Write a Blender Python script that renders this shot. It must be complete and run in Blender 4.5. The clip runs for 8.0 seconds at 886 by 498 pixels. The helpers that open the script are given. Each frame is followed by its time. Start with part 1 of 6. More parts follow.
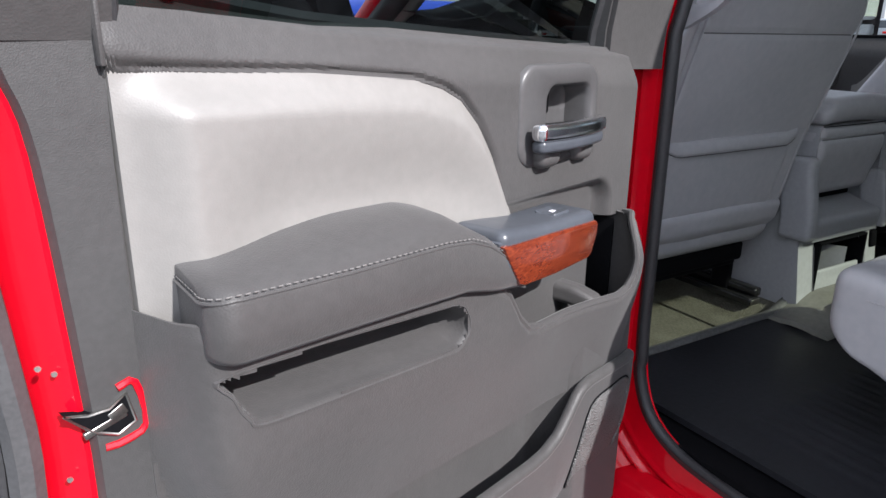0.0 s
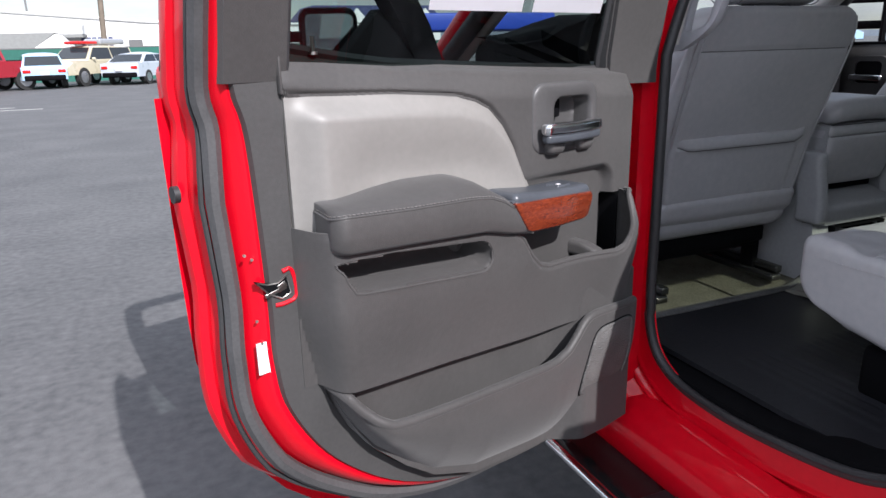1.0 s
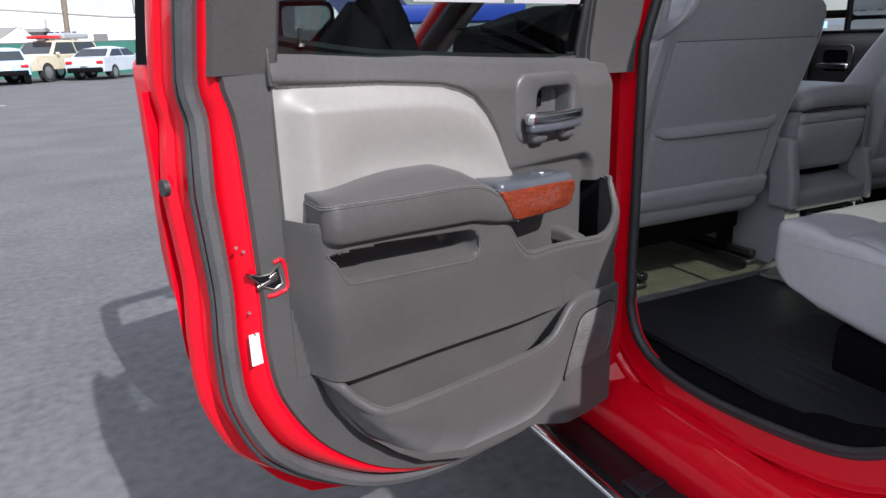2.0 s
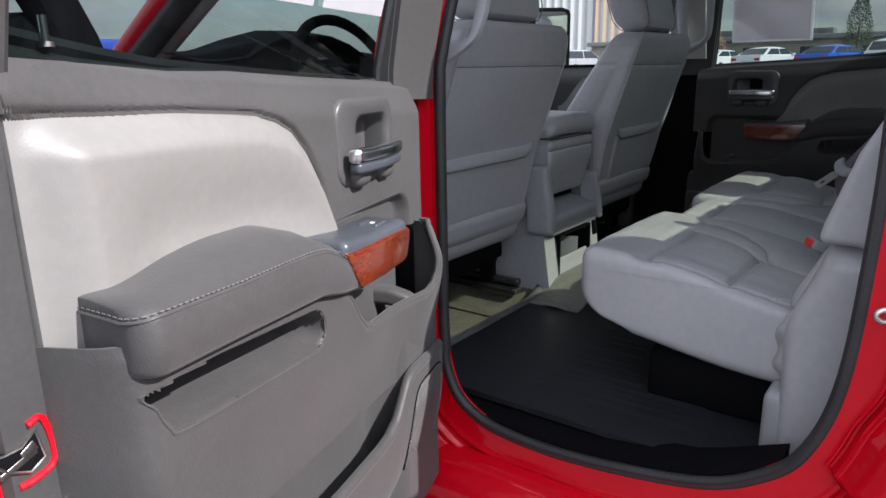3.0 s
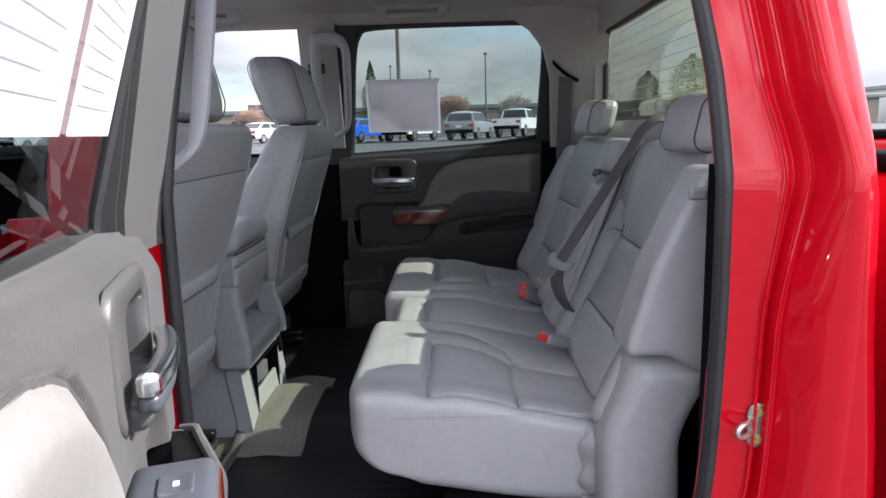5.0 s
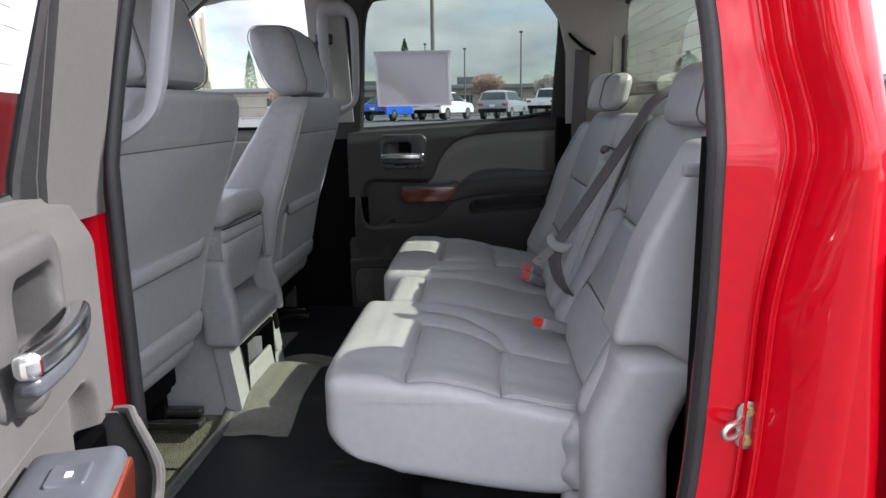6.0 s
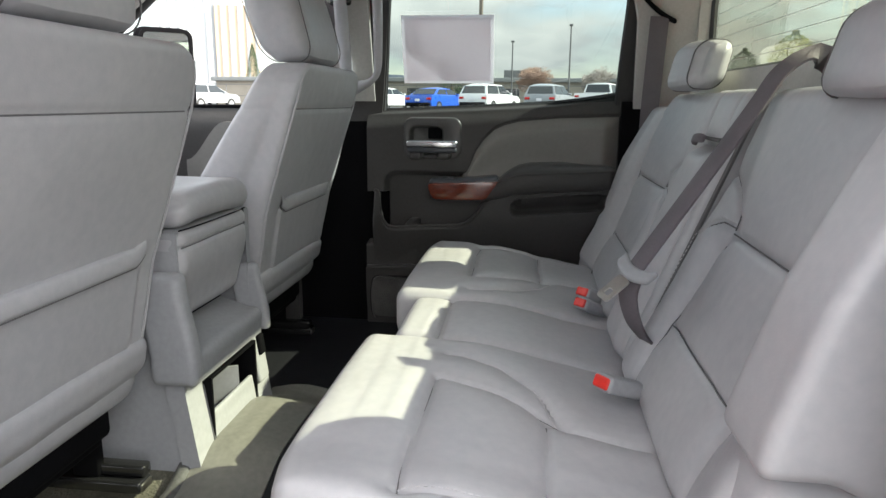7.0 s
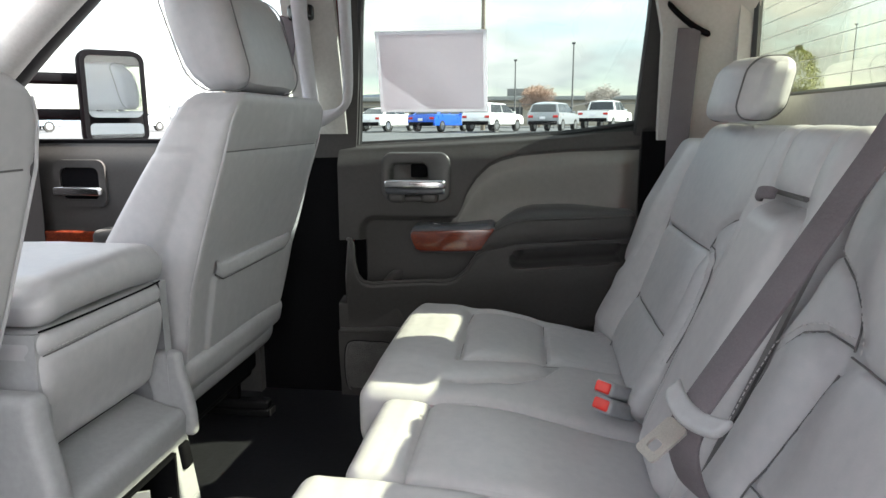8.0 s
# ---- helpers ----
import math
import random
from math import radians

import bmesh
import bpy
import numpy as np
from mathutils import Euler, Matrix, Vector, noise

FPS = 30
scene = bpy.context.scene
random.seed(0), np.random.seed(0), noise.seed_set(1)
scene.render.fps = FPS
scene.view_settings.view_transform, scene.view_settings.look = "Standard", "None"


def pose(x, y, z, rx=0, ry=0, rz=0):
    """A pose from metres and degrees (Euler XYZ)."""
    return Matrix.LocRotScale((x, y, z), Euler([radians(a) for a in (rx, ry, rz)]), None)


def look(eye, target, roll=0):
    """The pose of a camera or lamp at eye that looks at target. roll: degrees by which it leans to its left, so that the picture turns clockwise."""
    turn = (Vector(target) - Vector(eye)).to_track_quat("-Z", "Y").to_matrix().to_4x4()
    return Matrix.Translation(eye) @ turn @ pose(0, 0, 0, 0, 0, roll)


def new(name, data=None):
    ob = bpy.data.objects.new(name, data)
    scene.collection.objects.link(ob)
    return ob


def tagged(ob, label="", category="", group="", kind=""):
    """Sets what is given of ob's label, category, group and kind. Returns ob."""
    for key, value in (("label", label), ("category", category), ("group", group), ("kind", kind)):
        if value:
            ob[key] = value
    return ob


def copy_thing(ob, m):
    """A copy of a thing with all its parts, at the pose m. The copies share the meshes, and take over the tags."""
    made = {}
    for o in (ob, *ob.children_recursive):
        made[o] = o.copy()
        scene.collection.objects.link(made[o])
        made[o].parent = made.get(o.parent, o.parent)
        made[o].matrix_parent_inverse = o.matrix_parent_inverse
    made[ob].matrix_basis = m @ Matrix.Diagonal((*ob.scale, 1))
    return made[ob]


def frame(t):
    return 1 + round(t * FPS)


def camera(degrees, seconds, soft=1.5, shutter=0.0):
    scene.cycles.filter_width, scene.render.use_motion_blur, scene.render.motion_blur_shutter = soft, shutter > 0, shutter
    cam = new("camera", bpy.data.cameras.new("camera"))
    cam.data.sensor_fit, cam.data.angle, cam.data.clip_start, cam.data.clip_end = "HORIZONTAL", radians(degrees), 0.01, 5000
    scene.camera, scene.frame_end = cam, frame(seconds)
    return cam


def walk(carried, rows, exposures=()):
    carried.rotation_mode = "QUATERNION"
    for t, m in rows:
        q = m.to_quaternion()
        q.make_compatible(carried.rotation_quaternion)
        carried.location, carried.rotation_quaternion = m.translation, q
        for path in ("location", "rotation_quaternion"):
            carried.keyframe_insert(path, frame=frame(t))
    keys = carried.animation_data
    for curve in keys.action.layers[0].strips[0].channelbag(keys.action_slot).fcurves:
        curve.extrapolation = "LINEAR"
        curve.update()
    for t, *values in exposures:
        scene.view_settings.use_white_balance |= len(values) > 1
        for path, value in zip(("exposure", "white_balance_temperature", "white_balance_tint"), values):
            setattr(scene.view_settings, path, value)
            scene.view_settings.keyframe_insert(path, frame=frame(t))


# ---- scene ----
cam = camera(65.9, 8.0)
PATH = [
    (0, (-1.733, -0.288, 1.352), (-0.743, 1.342, 0.75), 0.6),
    (0.5, (-1.809, -0.505, 1.353), (-0.967, 1.218, 0.783), 0.1),
    (1, (-1.849, -0.679, 1.384), (-1.103, 1.087, 0.815), -1.4),
    (1.2, (-1.862, -0.703, 1.38), (-1.127, 1.067, 0.808), -1.9),
    (2.3, (-1.887, -0.656, 1.384), (-0.965, 1.016, 0.79), -1.7),
    (2.5, (-1.902, -0.575, 1.365), (-0.834, 1.015, 0.791), -1.7),
    (3, (-1.892, -0.314, 1.355), (-0.352, 0.855, 0.845), -1.0),
    (3.5, (-1.773, -0.15, 1.377), (0.07, 0.519, 0.985), -0.5),
    (4, (-1.743, 0.014, 1.417), (0.21, 0.314, 1.107), -1.8),
    (4.5, (-1.74, 0.1, 1.434), (0.234, 0.162, 1.119), -1.9),
    (4.7, (-1.733, 0.105, 1.434), (0.238, 0.13, 1.1), -1.7),
    (5.8, (-1.691, 0.062, 1.424), (0.267, 0.162, 1.029), -1.0),
    (6, (-1.656, 0.022, 1.416), (0.299, 0.146, 1.015), -0.9),
    (6.5, (-1.49, -0.005, 1.378), (0.456, 0.19, 0.959), -0.4),
    (7, (-1.239, 0.028, 1.374), (0.702, 0.27, 0.954), 0.5),
    (7.5, (-0.987, 0.029, 1.389), (0.953, 0.297, 0.981), 0.9),
    (8, (-0.881, 0.025, 1.406), (1.067, 0.284, 1.038), -0.2),
]
walk(cam, [(t, look(eye, target, roll)) for t, eye, target, roll in PATH],
     exposures=[(0.0, 0.98, 6100, 13), (1.0, 0.62, 6100, 14), (2.5, 0.62, 6100, 14), (3.5, 1.25, 6200, 13), (4.5, 1.42, 6200, 14), (6.5, 1.8, 6600, 12), (7.0, 2.18, 6850, 10), (8.0, 2.6, 6850, 10)])

# ---- daylight: broken cloud, sun high behind the truck's right shoulder ----
SUN = Vector((0.165, -0.98, 0.80)).normalized()
world = bpy.data.worlds.new("sky")
scene.world = world
world.use_nodes = True
wn, wl = world.node_tree.nodes, world.node_tree.links
sky = wn.new("ShaderNodeTexSky")
sky.sky_type, sky.sun_disc = "NISHITA", False
sky.sun_elevation = math.asin(SUN.z)
sky.sun_rotation = math.atan2(SUN.x, SUN.y)
co = wn.new("ShaderNodeTexCoord")
stretch = wn.new("ShaderNodeMapping")
stretch.inputs["Scale"].default_value = (1.0, 1.0, 3.2)
cl = wn.new("ShaderNodeTexNoise")
cl.inputs["Scale"].default_value, cl.inputs["Detail"].default_value, cl.inputs["Roughness"].default_value = 2.3, 8, 0.58
cover = wn.new("ShaderNodeValToRGB")
cover.color_ramp.elements[0].position, cover.color_ramp.elements[1].position = 0.36, 0.56
shade = wn.new("ShaderNodeTexNoise")
shade.inputs["Scale"].default_value, shade.inputs["Detail"].default_value = 4.5, 6
tone = wn.new("ShaderNodeValToRGB")
tone.color_ramp.elements[0].color, tone.color_ramp.elements[1].color = (4.6, 4.9, 5.4, 1), (9.5, 9.5, 9.5, 1)
tone.color_ramp.elements[0].position, tone.color_ramp.elements[1].position = 0.36, 0.66
blend = wn.new("ShaderNodeMix")
blend.data_type = "RGBA"
wl.new(co.outputs["Generated"], stretch.inputs["Vector"])
wl.new(stretch.outputs["Vector"], cl.inputs["Vector"])
wl.new(stretch.outputs["Vector"], shade.inputs["Vector"])
wl.new(cl.outputs["Fac"], cover.inputs["Fac"])
wl.new(shade.outputs["Fac"], tone.inputs["Fac"])
wl.new(cover.outputs["Color"], blend.inputs["Factor"])
wl.new(sky.outputs["Color"], blend.inputs["A"])
# clouds are thin and bright overhead, greyer towards the horizon
axis = wn.new("ShaderNodeSeparateXYZ")
wl.new(co.outputs["Generated"], axis.inputs[0])
rise = wn.new("ShaderNodeMapRange")
rise.interpolation_type = "SMOOTHSTEP"
rise.inputs["From Min"].default_value, rise.inputs["From Max"].default_value = 0.0, 0.75
rise.inputs["To Min"].default_value, rise.inputs["To Max"].default_value = 0.48, 1.18
wl.new(axis.outputs["Z"], rise.inputs["Value"])
lit = wn.new("ShaderNodeVectorMath")
lit.operation = "SCALE"
wl.new(tone.outputs["Color"], lit.inputs[0])
# the cloud is thinner and brighter to the truck's left
thin = wn.new("ShaderNodeMapRange")
thin.inputs["From Min"].default_value, thin.inputs["From Max"].default_value = -1.0, 1.0
thin.inputs["To Min"].default_value, thin.inputs["To Max"].default_value = 1.5, 0.80
wl.new(axis.outputs["X"], thin.inputs["Value"])
both = wn.new("ShaderNodeMath")
both.operation = "MULTIPLY"
wl.new(rise.outputs["Result"], both.inputs[0])
wl.new(thin.outputs["Result"], both.inputs[1])
wl.new(both.outputs[0], lit.inputs["Scale"])
wl.new(lit.outputs[0], blend.inputs["B"])
back = wn["Background"]
back.inputs["Strength"].default_value = 0.125
wl.new(blend.outputs["Result"], back.inputs["Color"])

sun = new("sun", bpy.data.lights.new("sun", "SUN"))
sun.data.energy, sun.data.angle, sun.data.color = 4.9, radians(0.6), (1.0, 0.96, 0.9)
sun.matrix_world = look(SUN * 30, (0, 0, 0))


# ---- materials ----
def mat(name, color, rough=0.5, metal=0.0, coat=0.0, vary=0.12, scale=6.0, bump=0.0, bump_scale=300.0, spec=0.5, second=None, dist=0.001, rvary=0.1, sheen=0.0):
    """Two scales of colour variation, roughness wear and a fine relief, in metres."""
    m = bpy.data.materials.new(name)
    m.use_nodes = True
    n, l = m.node_tree.nodes, m.node_tree.links
    p = n["Principled BSDF"]
    co = n.new("ShaderNodeTexCoord")
    big = n.new("ShaderNodeTexNoise")
    big.inputs["Scale"].default_value, big.inputs["Detail"].default_value = scale, 5
    small = n.new("ShaderNodeTexNoise")
    small.inputs["Scale"].default_value, small.inputs["Detail"].default_value = scale * 17, 3
    l.new(co.outputs["Object"], big.inputs["Vector"])
    l.new(co.outputs["Object"], small.inputs["Vector"])
    add = n.new("ShaderNodeMath")
    add.operation = "ADD"
    l.new(big.outputs["Fac"], add.inputs[0])
    l.new(small.outputs["Fac"], add.inputs[1])
    half = n.new("ShaderNodeMath")
    half.operation = "MULTIPLY"
    half.inputs[1].default_value = 0.5
    l.new(add.outputs[0], half.inputs[0])
    ramp = n.new("ShaderNodeValToRGB")
    other = second or color
    ramp.color_ramp.elements[0].color = (*[c * (1 - vary) for c in color], 1)
    ramp.color_ramp.elements[1].color = (*[min(1, c * (1 + vary)) for c in other], 1)
    ramp.color_ramp.elements[0].position, ramp.color_ramp.elements[1].position = 0.36, 0.64
    l.new(half.outputs[0], ramp.inputs["Fac"])
    l.new(ramp.outputs["Color"], p.inputs["Base Color"])
    rr = n.new("ShaderNodeMapRange")
    rr.inputs["To Min"].default_value, rr.inputs["To Max"].default_value = max(0.02, rough - rvary), min(1, rough + rvary)
    l.new(big.outputs["Fac"], rr.inputs["Value"])
    l.new(rr.outputs["Result"], p.inputs["Roughness"])
    p.inputs["Metallic"].default_value = metal
    p.inputs["Coat Weight"].default_value = coat
    p.inputs["Coat Roughness"].default_value = 0.04
    p.inputs["Specular IOR Level"].default_value = spec
    p.inputs["Sheen Weight"].default_value = sheen
    if bump:
        fine = n.new("ShaderNodeTexVoronoi" if bump_scale > 250 else "ShaderNodeTexNoise")
        fine.inputs["Scale"].default_value = bump_scale
        l.new(co.outputs["Object"], fine.inputs["Vector"])
        b = n.new("ShaderNodeBump")
        b.inputs["Strength"].default_value, b.inputs["Distance"].default_value = bump, dist
        l.new(fine.outputs[0], b.inputs["Height"])
        l.new(b.outputs["Normal"], p.inputs["Normal"])
    return m


def glass_mat(name, tint, gloss=0.05):
    m = bpy.data.materials.new(name)
    m.use_nodes = True
    n, l = m.node_tree.nodes, m.node_tree.links
    n.remove(n["Principled BSDF"])
    tr, gl, mix, fr = n.new("ShaderNodeBsdfTransparent"), n.new("ShaderNodeBsdfGlossy"), n.new("ShaderNodeMixShader"), n.new("ShaderNodeLayerWeight")
    tr.inputs["Color"].default_value = (*tint, 1)
    gl.inputs["Roughness"].default_value = 0.01
    five = n.new("ShaderNodeMath")
    five.operation, five.inputs[1].default_value = "POWER", 4.0
    scale = n.new("ShaderNodeMath")
    scale.operation, scale.inputs[1].default_value, scale.inputs[2].default_value = "MULTIPLY_ADD", 0.85, gloss
    l.new(fr.outputs["Facing"], five.inputs[0])
    l.new(five.outputs[0], scale.inputs[0])
    l.new(scale.outputs[0], mix.inputs[0])
    l.new(tr.outputs[0], mix.inputs[1])
    l.new(gl.outputs[0], mix.inputs[2])
    l.new(mix.outputs[0], n["Material Output"].inputs["Surface"])
    return m


def wood_mat(name):
    m = mat(name, (0.2, 0.03, 0.012), 0.2, coat=0.8, vary=0.2, scale=20, second=(0.34, 0.06, 0.02))
    n, l = m.node_tree.nodes, m.node_tree.links
    co = n.new("ShaderNodeTexCoord")
    mp = n.new("ShaderNodeMapping")
    mp.inputs["Scale"].default_value = (60, 60, 190)
    w = n.new("ShaderNodeTexNoise")
    w.inputs["Scale"].default_value, w.inputs["Detail"].default_value, w.inputs["Distortion"].default_value = 1.2, 6, 1.6
    r = n.new("ShaderNodeValToRGB")
    r.color_ramp.elements[0].color, r.color_ramp.elements[1].color = (0.085, 0.013, 0.007, 1), (0.20, 0.037, 0.014, 1)
    r.color_ramp.elements[0].position, r.color_ramp.elements[1].position = 0.3, 0.7
    l.new(co.outputs["Object"], mp.inputs["Vector"])
    l.new(mp.outputs["Vector"], w.inputs["Vector"])
    l.new(w.outputs["Fac"], r.inputs["Fac"])
    l.new(r.outputs["Color"], n["Principled BSDF"].inputs["Base Color"])
    return m


RED = mat("red_paint", (0.60, 0.001, 0.011), 0.4, coat=0.7, vary=0.06, scale=3, rvary=0.05, spec=0.1)
TRIM = mat("dark_cocoa_trim", (0.054, 0.0515, 0.051), 0.50, spec=0.3, sheen=0.13, vary=0.1, scale=7, bump=0.3, bump_scale=520, dist=0.0006)
STRIP = mat("grained_black_plastic", (0.046, 0.045, 0.045), 0.6, vary=0.12, scale=9, bump=0.25, bump_scale=800, dist=0.0006)
INSERT = mat("ash_vinyl", (0.205, 0.197, 0.187), 0.5, vary=0.05, scale=5, bump=0.2, bump_scale=650, dist=0.0005)
LEATHER = mat("ash_grey_leather", (0.42, 0.418, 0.440), 0.40, vary=0.035, scale=4, bump=0.09, bump_scale=420, dist=0.0006, second=(0.445, 0.438, 0.452))
PANELGREY = mat("grey_plastic", (0.34, 0.345, 0.36), 0.5, vary=0.07, scale=6, bump=0.2, bump_scale=520, dist=0.0005)
# dark grey for the shade painted into seams, slits and gaps
SEAMSHADE = mat("painted_seam_shade", (0.13, 0.127, 0.13), 0.8, vary=0.1)
SEATTHREAD = mat("grey_seat_thread", (0.5, 0.49, 0.5), 0.7, vary=0.15, scale=60)
WORN = mat("dusty_rubber", (0.09, 0.09, 0.088), 0.7, vary=0.3, scale=9, bump=0.4, bump_scale=120, dist=0.001)
DUSTY = mat("dusty_grey_rubber", (0.21, 0.205, 0.180), 0.5, vary=0.14, scale=5, bump=0.05, bump_scale=140, dist=0.0006)
THREAD = mat("pale_thread", (0.15, 0.143, 0.138), 0.8, vary=0.2, scale=80)
HEADLINER = mat("headliner_cloth", (0.50, 0.49, 0.47), 0.95, vary=0.07, scale=8, bump=0.3, bump_scale=700, dist=0.0005, spec=0.1)
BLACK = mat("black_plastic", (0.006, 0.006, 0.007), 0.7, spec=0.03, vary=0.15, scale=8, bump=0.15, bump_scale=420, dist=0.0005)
GLOSSBLACK = mat("gloss_black_plastic", (0.012, 0.012, 0.013), 0.15, vary=0.1)
RUBBER = mat("black_rubber", (0.017, 0.0175, 0.021), 0.42, spec=0.36, vary=0.25, scale=5, bump=0.3, bump_scale=120, dist=0.001)
SEAL = mat("rubber_seal", (0.03, 0.03, 0.032), 0.5, vary=0.2, scale=12)
GREYSEAL = mat("weathered_rubber_seal", (0.055, 0.055, 0.057), 0.55, vary=0.2, scale=14)
CARPET = mat("grey_carpet", (0.125, 0.12, 0.095), 1.0, vary=0.3, scale=14, bump=1.0, bump_scale=240, dist=0.004, spec=0.05)
CHROME = mat("chrome", (0.8, 0.81, 0.83), 0.2, metal=1.0, vary=0.03)
ZINC = mat("dull_zinc", (0.36, 0.35, 0.33), 0.35, metal=1.0, vary=0.2, scale=50)
BRASSED = mat("yellow_zinc", (0.55, 0.45, 0.22), 0.35, metal=1.0, vary=0.15, scale=60)
STEEL = mat("zinc_steel", (0.72, 0.7, 0.66), 0.42, metal=1.0, vary=0.1, scale=40)
SWITCHBLUE = mat("slate_switch_plastic", (0.06, 0.066, 0.078), 0.35, vary=0.1)
WOOD = wood_mat("burl_wood_veneer")
BELT = mat("grey_webbing", (0.135, 0.118, 0.13), 0.7, vary=0.12, scale=30, bump=0.6, bump_scale=200, dist=0.0008)
REDPLASTIC = mat("red_button", (0.75, 0.03, 0.02), 0.35, vary=0.06)


def sheet_mat(name, color):
    """Thin paper: light comes through it."""
    m = mat(name, color, 0.8, vary=0.03)
    n, l = m.node_tree.nodes, m.node_tree.links
    tl, mix = n.new("ShaderNodeBsdfTranslucent"), n.new("ShaderNodeMixShader")
    tl.inputs["Color"].default_value = (*color, 1)
    mix.inputs[0].default_value = 0.7
    l.new(n["Principled BSDF"].outputs[0], mix.inputs[1])
    l.new(tl.outputs[0], mix.inputs[2])
    l.new(mix.outputs[0], n["Material Output"].inputs["Surface"])
    return m


THINPAPER = sheet_mat("thin_paper", (0.93, 0.90, 0.92))
THINBORDER = sheet_mat("thin_paper_border", (0.88, 0.86, 0.89))
PAPER = mat("white_paper", (0.72, 0.7, 0.74), 0.7, vary=0.03)
SLEEVE = mat("paper_border", (0.8, 0.8, 0.82), 0.5, vary=0.03)
PRINT = sheet_mat("grey_print", (0.95, 0.94, 0.96))
ASPHALT = mat("asphalt", (0.066, 0.067, 0.07), 0.8, vary=0.22, scale=1.1, bump=0.3, bump_scale=170, dist=0.004, second=(0.084, 0.084, 0.086))
PAINTLINE = mat("worn_road_paint", (0.4, 0.4, 0.38), 0.8, vary=0.3, scale=8)
GLASS = glass_mat("clear_glass", (0.93, 0.96, 0.95))
TINT = glass_mat("tinted_glass", (0.35, 0.41, 0.395))
REARTINT = glass_mat("rear_window_glass", (0.62, 0.65, 0.58))
MIRROR = mat("mirror_glass", (0.9, 0.92, 0.92), 0.02, metal=1.0, vary=0.0, rvary=0.0)


# ---- mesh tools ----
def link(name, bm, material, parent=None, label="", smooth=50):
    bmesh.ops.recalc_face_normals(bm, faces=bm.faces)
    me = bpy.data.meshes.new(name)
    bm.to_mesh(me)
    bm.free()
    me.materials.append(material)
    me.polygons.foreach_set("use_smooth", [smooth > 0] * len(me.polygons))
    if smooth:
        me.set_sharp_from_angle(angle=radians(smooth))
    ob = new(name, me)
    if parent is not None:
        ob.parent = parent
    if label:
        ob["label"] = label
    return ob


def part(name, bm, material, parent, label="", smooth=50):
    """One mesh object under a thing or a part; the mesh is in the parent's space."""
    return link(name, bm, material, parent, label, smooth)


def thing(name, label, category, m=None, group="", kind=""):
    ob = new(name)
    ob.empty_display_size = 0.05
    if m is not None:
        ob.matrix_basis = m
    return tagged(ob, label, category, group, kind)


def sstep(a, b, x):
    t = min(1.0, max(0.0, (x - a) / (b - a)))
    return t * t * (3 - 2 * t)


def lerp(a, b, t):
    return a + (b - a) * t


def curve(pts, x):
    """Piecewise line through (x, y) pairs, x rising."""
    if x <= pts[0][0]:
        return pts[0][1]
    for (x0, y0), (x1, y1) in zip(pts, pts[1:]):
        if x <= x1:
            return lerp(y0, y1, (x - x0) / (x1 - x0))
    return pts[-1][1]


def smooth_path(pts, per=6, closed=False):
    """Catmull-Rom through the points."""
    P = [Vector(p) for p in pts]
    n, out = len(P), []
    for i in range(n if closed else n - 1):
        a, b = P[i], P[(i + 1) % n]
        p0 = P[i - 1] if closed or i else a - (b - a)
        p3 = P[(i + 2) % n] if closed or i + 2 < n else b + (b - a)
        for k in range(per):
            t = k / per
            out.append(0.5 * (2 * a + (b - p0) * t + (2 * p0 - 5 * a + 4 * b - p3) * t * t + (3 * a - p0 - 3 * b + p3) * t ** 3))
    if not closed:
        out.append(P[-1])
    return out


def skin(rings, close_ring=False, close_path=False, caps=False):
    """A mesh through rings of equal length."""
    bm = bmesh.new()
    V = [[bm.verts.new(p) for p in r] for r in rings]
    n, k = len(rings), len(rings[0])
    for i in range(n if close_path else n - 1):
        for j in range(k if close_ring else k - 1):
            q = (V[i][j], V[i][(j + 1) % k], V[(i + 1) % n][(j + 1) % k], V[(i + 1) % n][j])
            if len({v.co.to_tuple(6) for v in q}) > 2:
                bm.faces.new(q)
    if caps and close_ring:
        bm.faces.new(V[0]), bm.faces.new(V[-1])
    return bm


def sheet(nu, nv, fn):
    return skin([[fn(i / nu, j / nv) for j in range(nv + 1)] for i in range(nu + 1)])


def slab(nu, nv, fn, back):
    """A sheet with a turned-back edge: back(p) gives where the edge goes."""
    rows = [[Vector(fn(i / nu, j / nv)) for j in range(nv + 1)] for i in range(nu + 1)]
    rows = [[back(r[0])] + r + [back(r[-1])] for r in rows]
    return skin([[back(p) for p in rows[0]]] + rows + [[back(p) for p in rows[-1]]])


def box(sx, sy, sz, r=0.0, seg=2, at=(0, 0, 0)):
    bm = bmesh.new()
    bmesh.ops.create_cube(bm, size=1, matrix=Matrix.Translation(at) @ Matrix.Diagonal((sx, sy, sz, 1)))
    if r:
        bmesh.ops.bevel(bm, geom=bm.edges, offset=min(r, 0.49 * min(sx, sy, sz)), segments=seg, profile=0.5, affect="EDGES")
    return bm


def moved(bm, m):
    bm.transform(m)
    return bm


def joined(*bms):
    out = bmesh.new()
    for b in bms:
        me = bpy.data.meshes.new("tmp")
        b.to_mesh(me)
        b.free()
        out.from_mesh(me)
        bpy.data.meshes.remove(me)
    return out


def rod(r, h, n=16, r2=None, m=None):
    bm = bmesh.new()
    bmesh.ops.create_cone(bm, cap_ends=True, segments=n, radius1=r, radius2=r if r2 is None else r2, depth=h)
    if m is not None:
        bm.transform(m)
    return bm


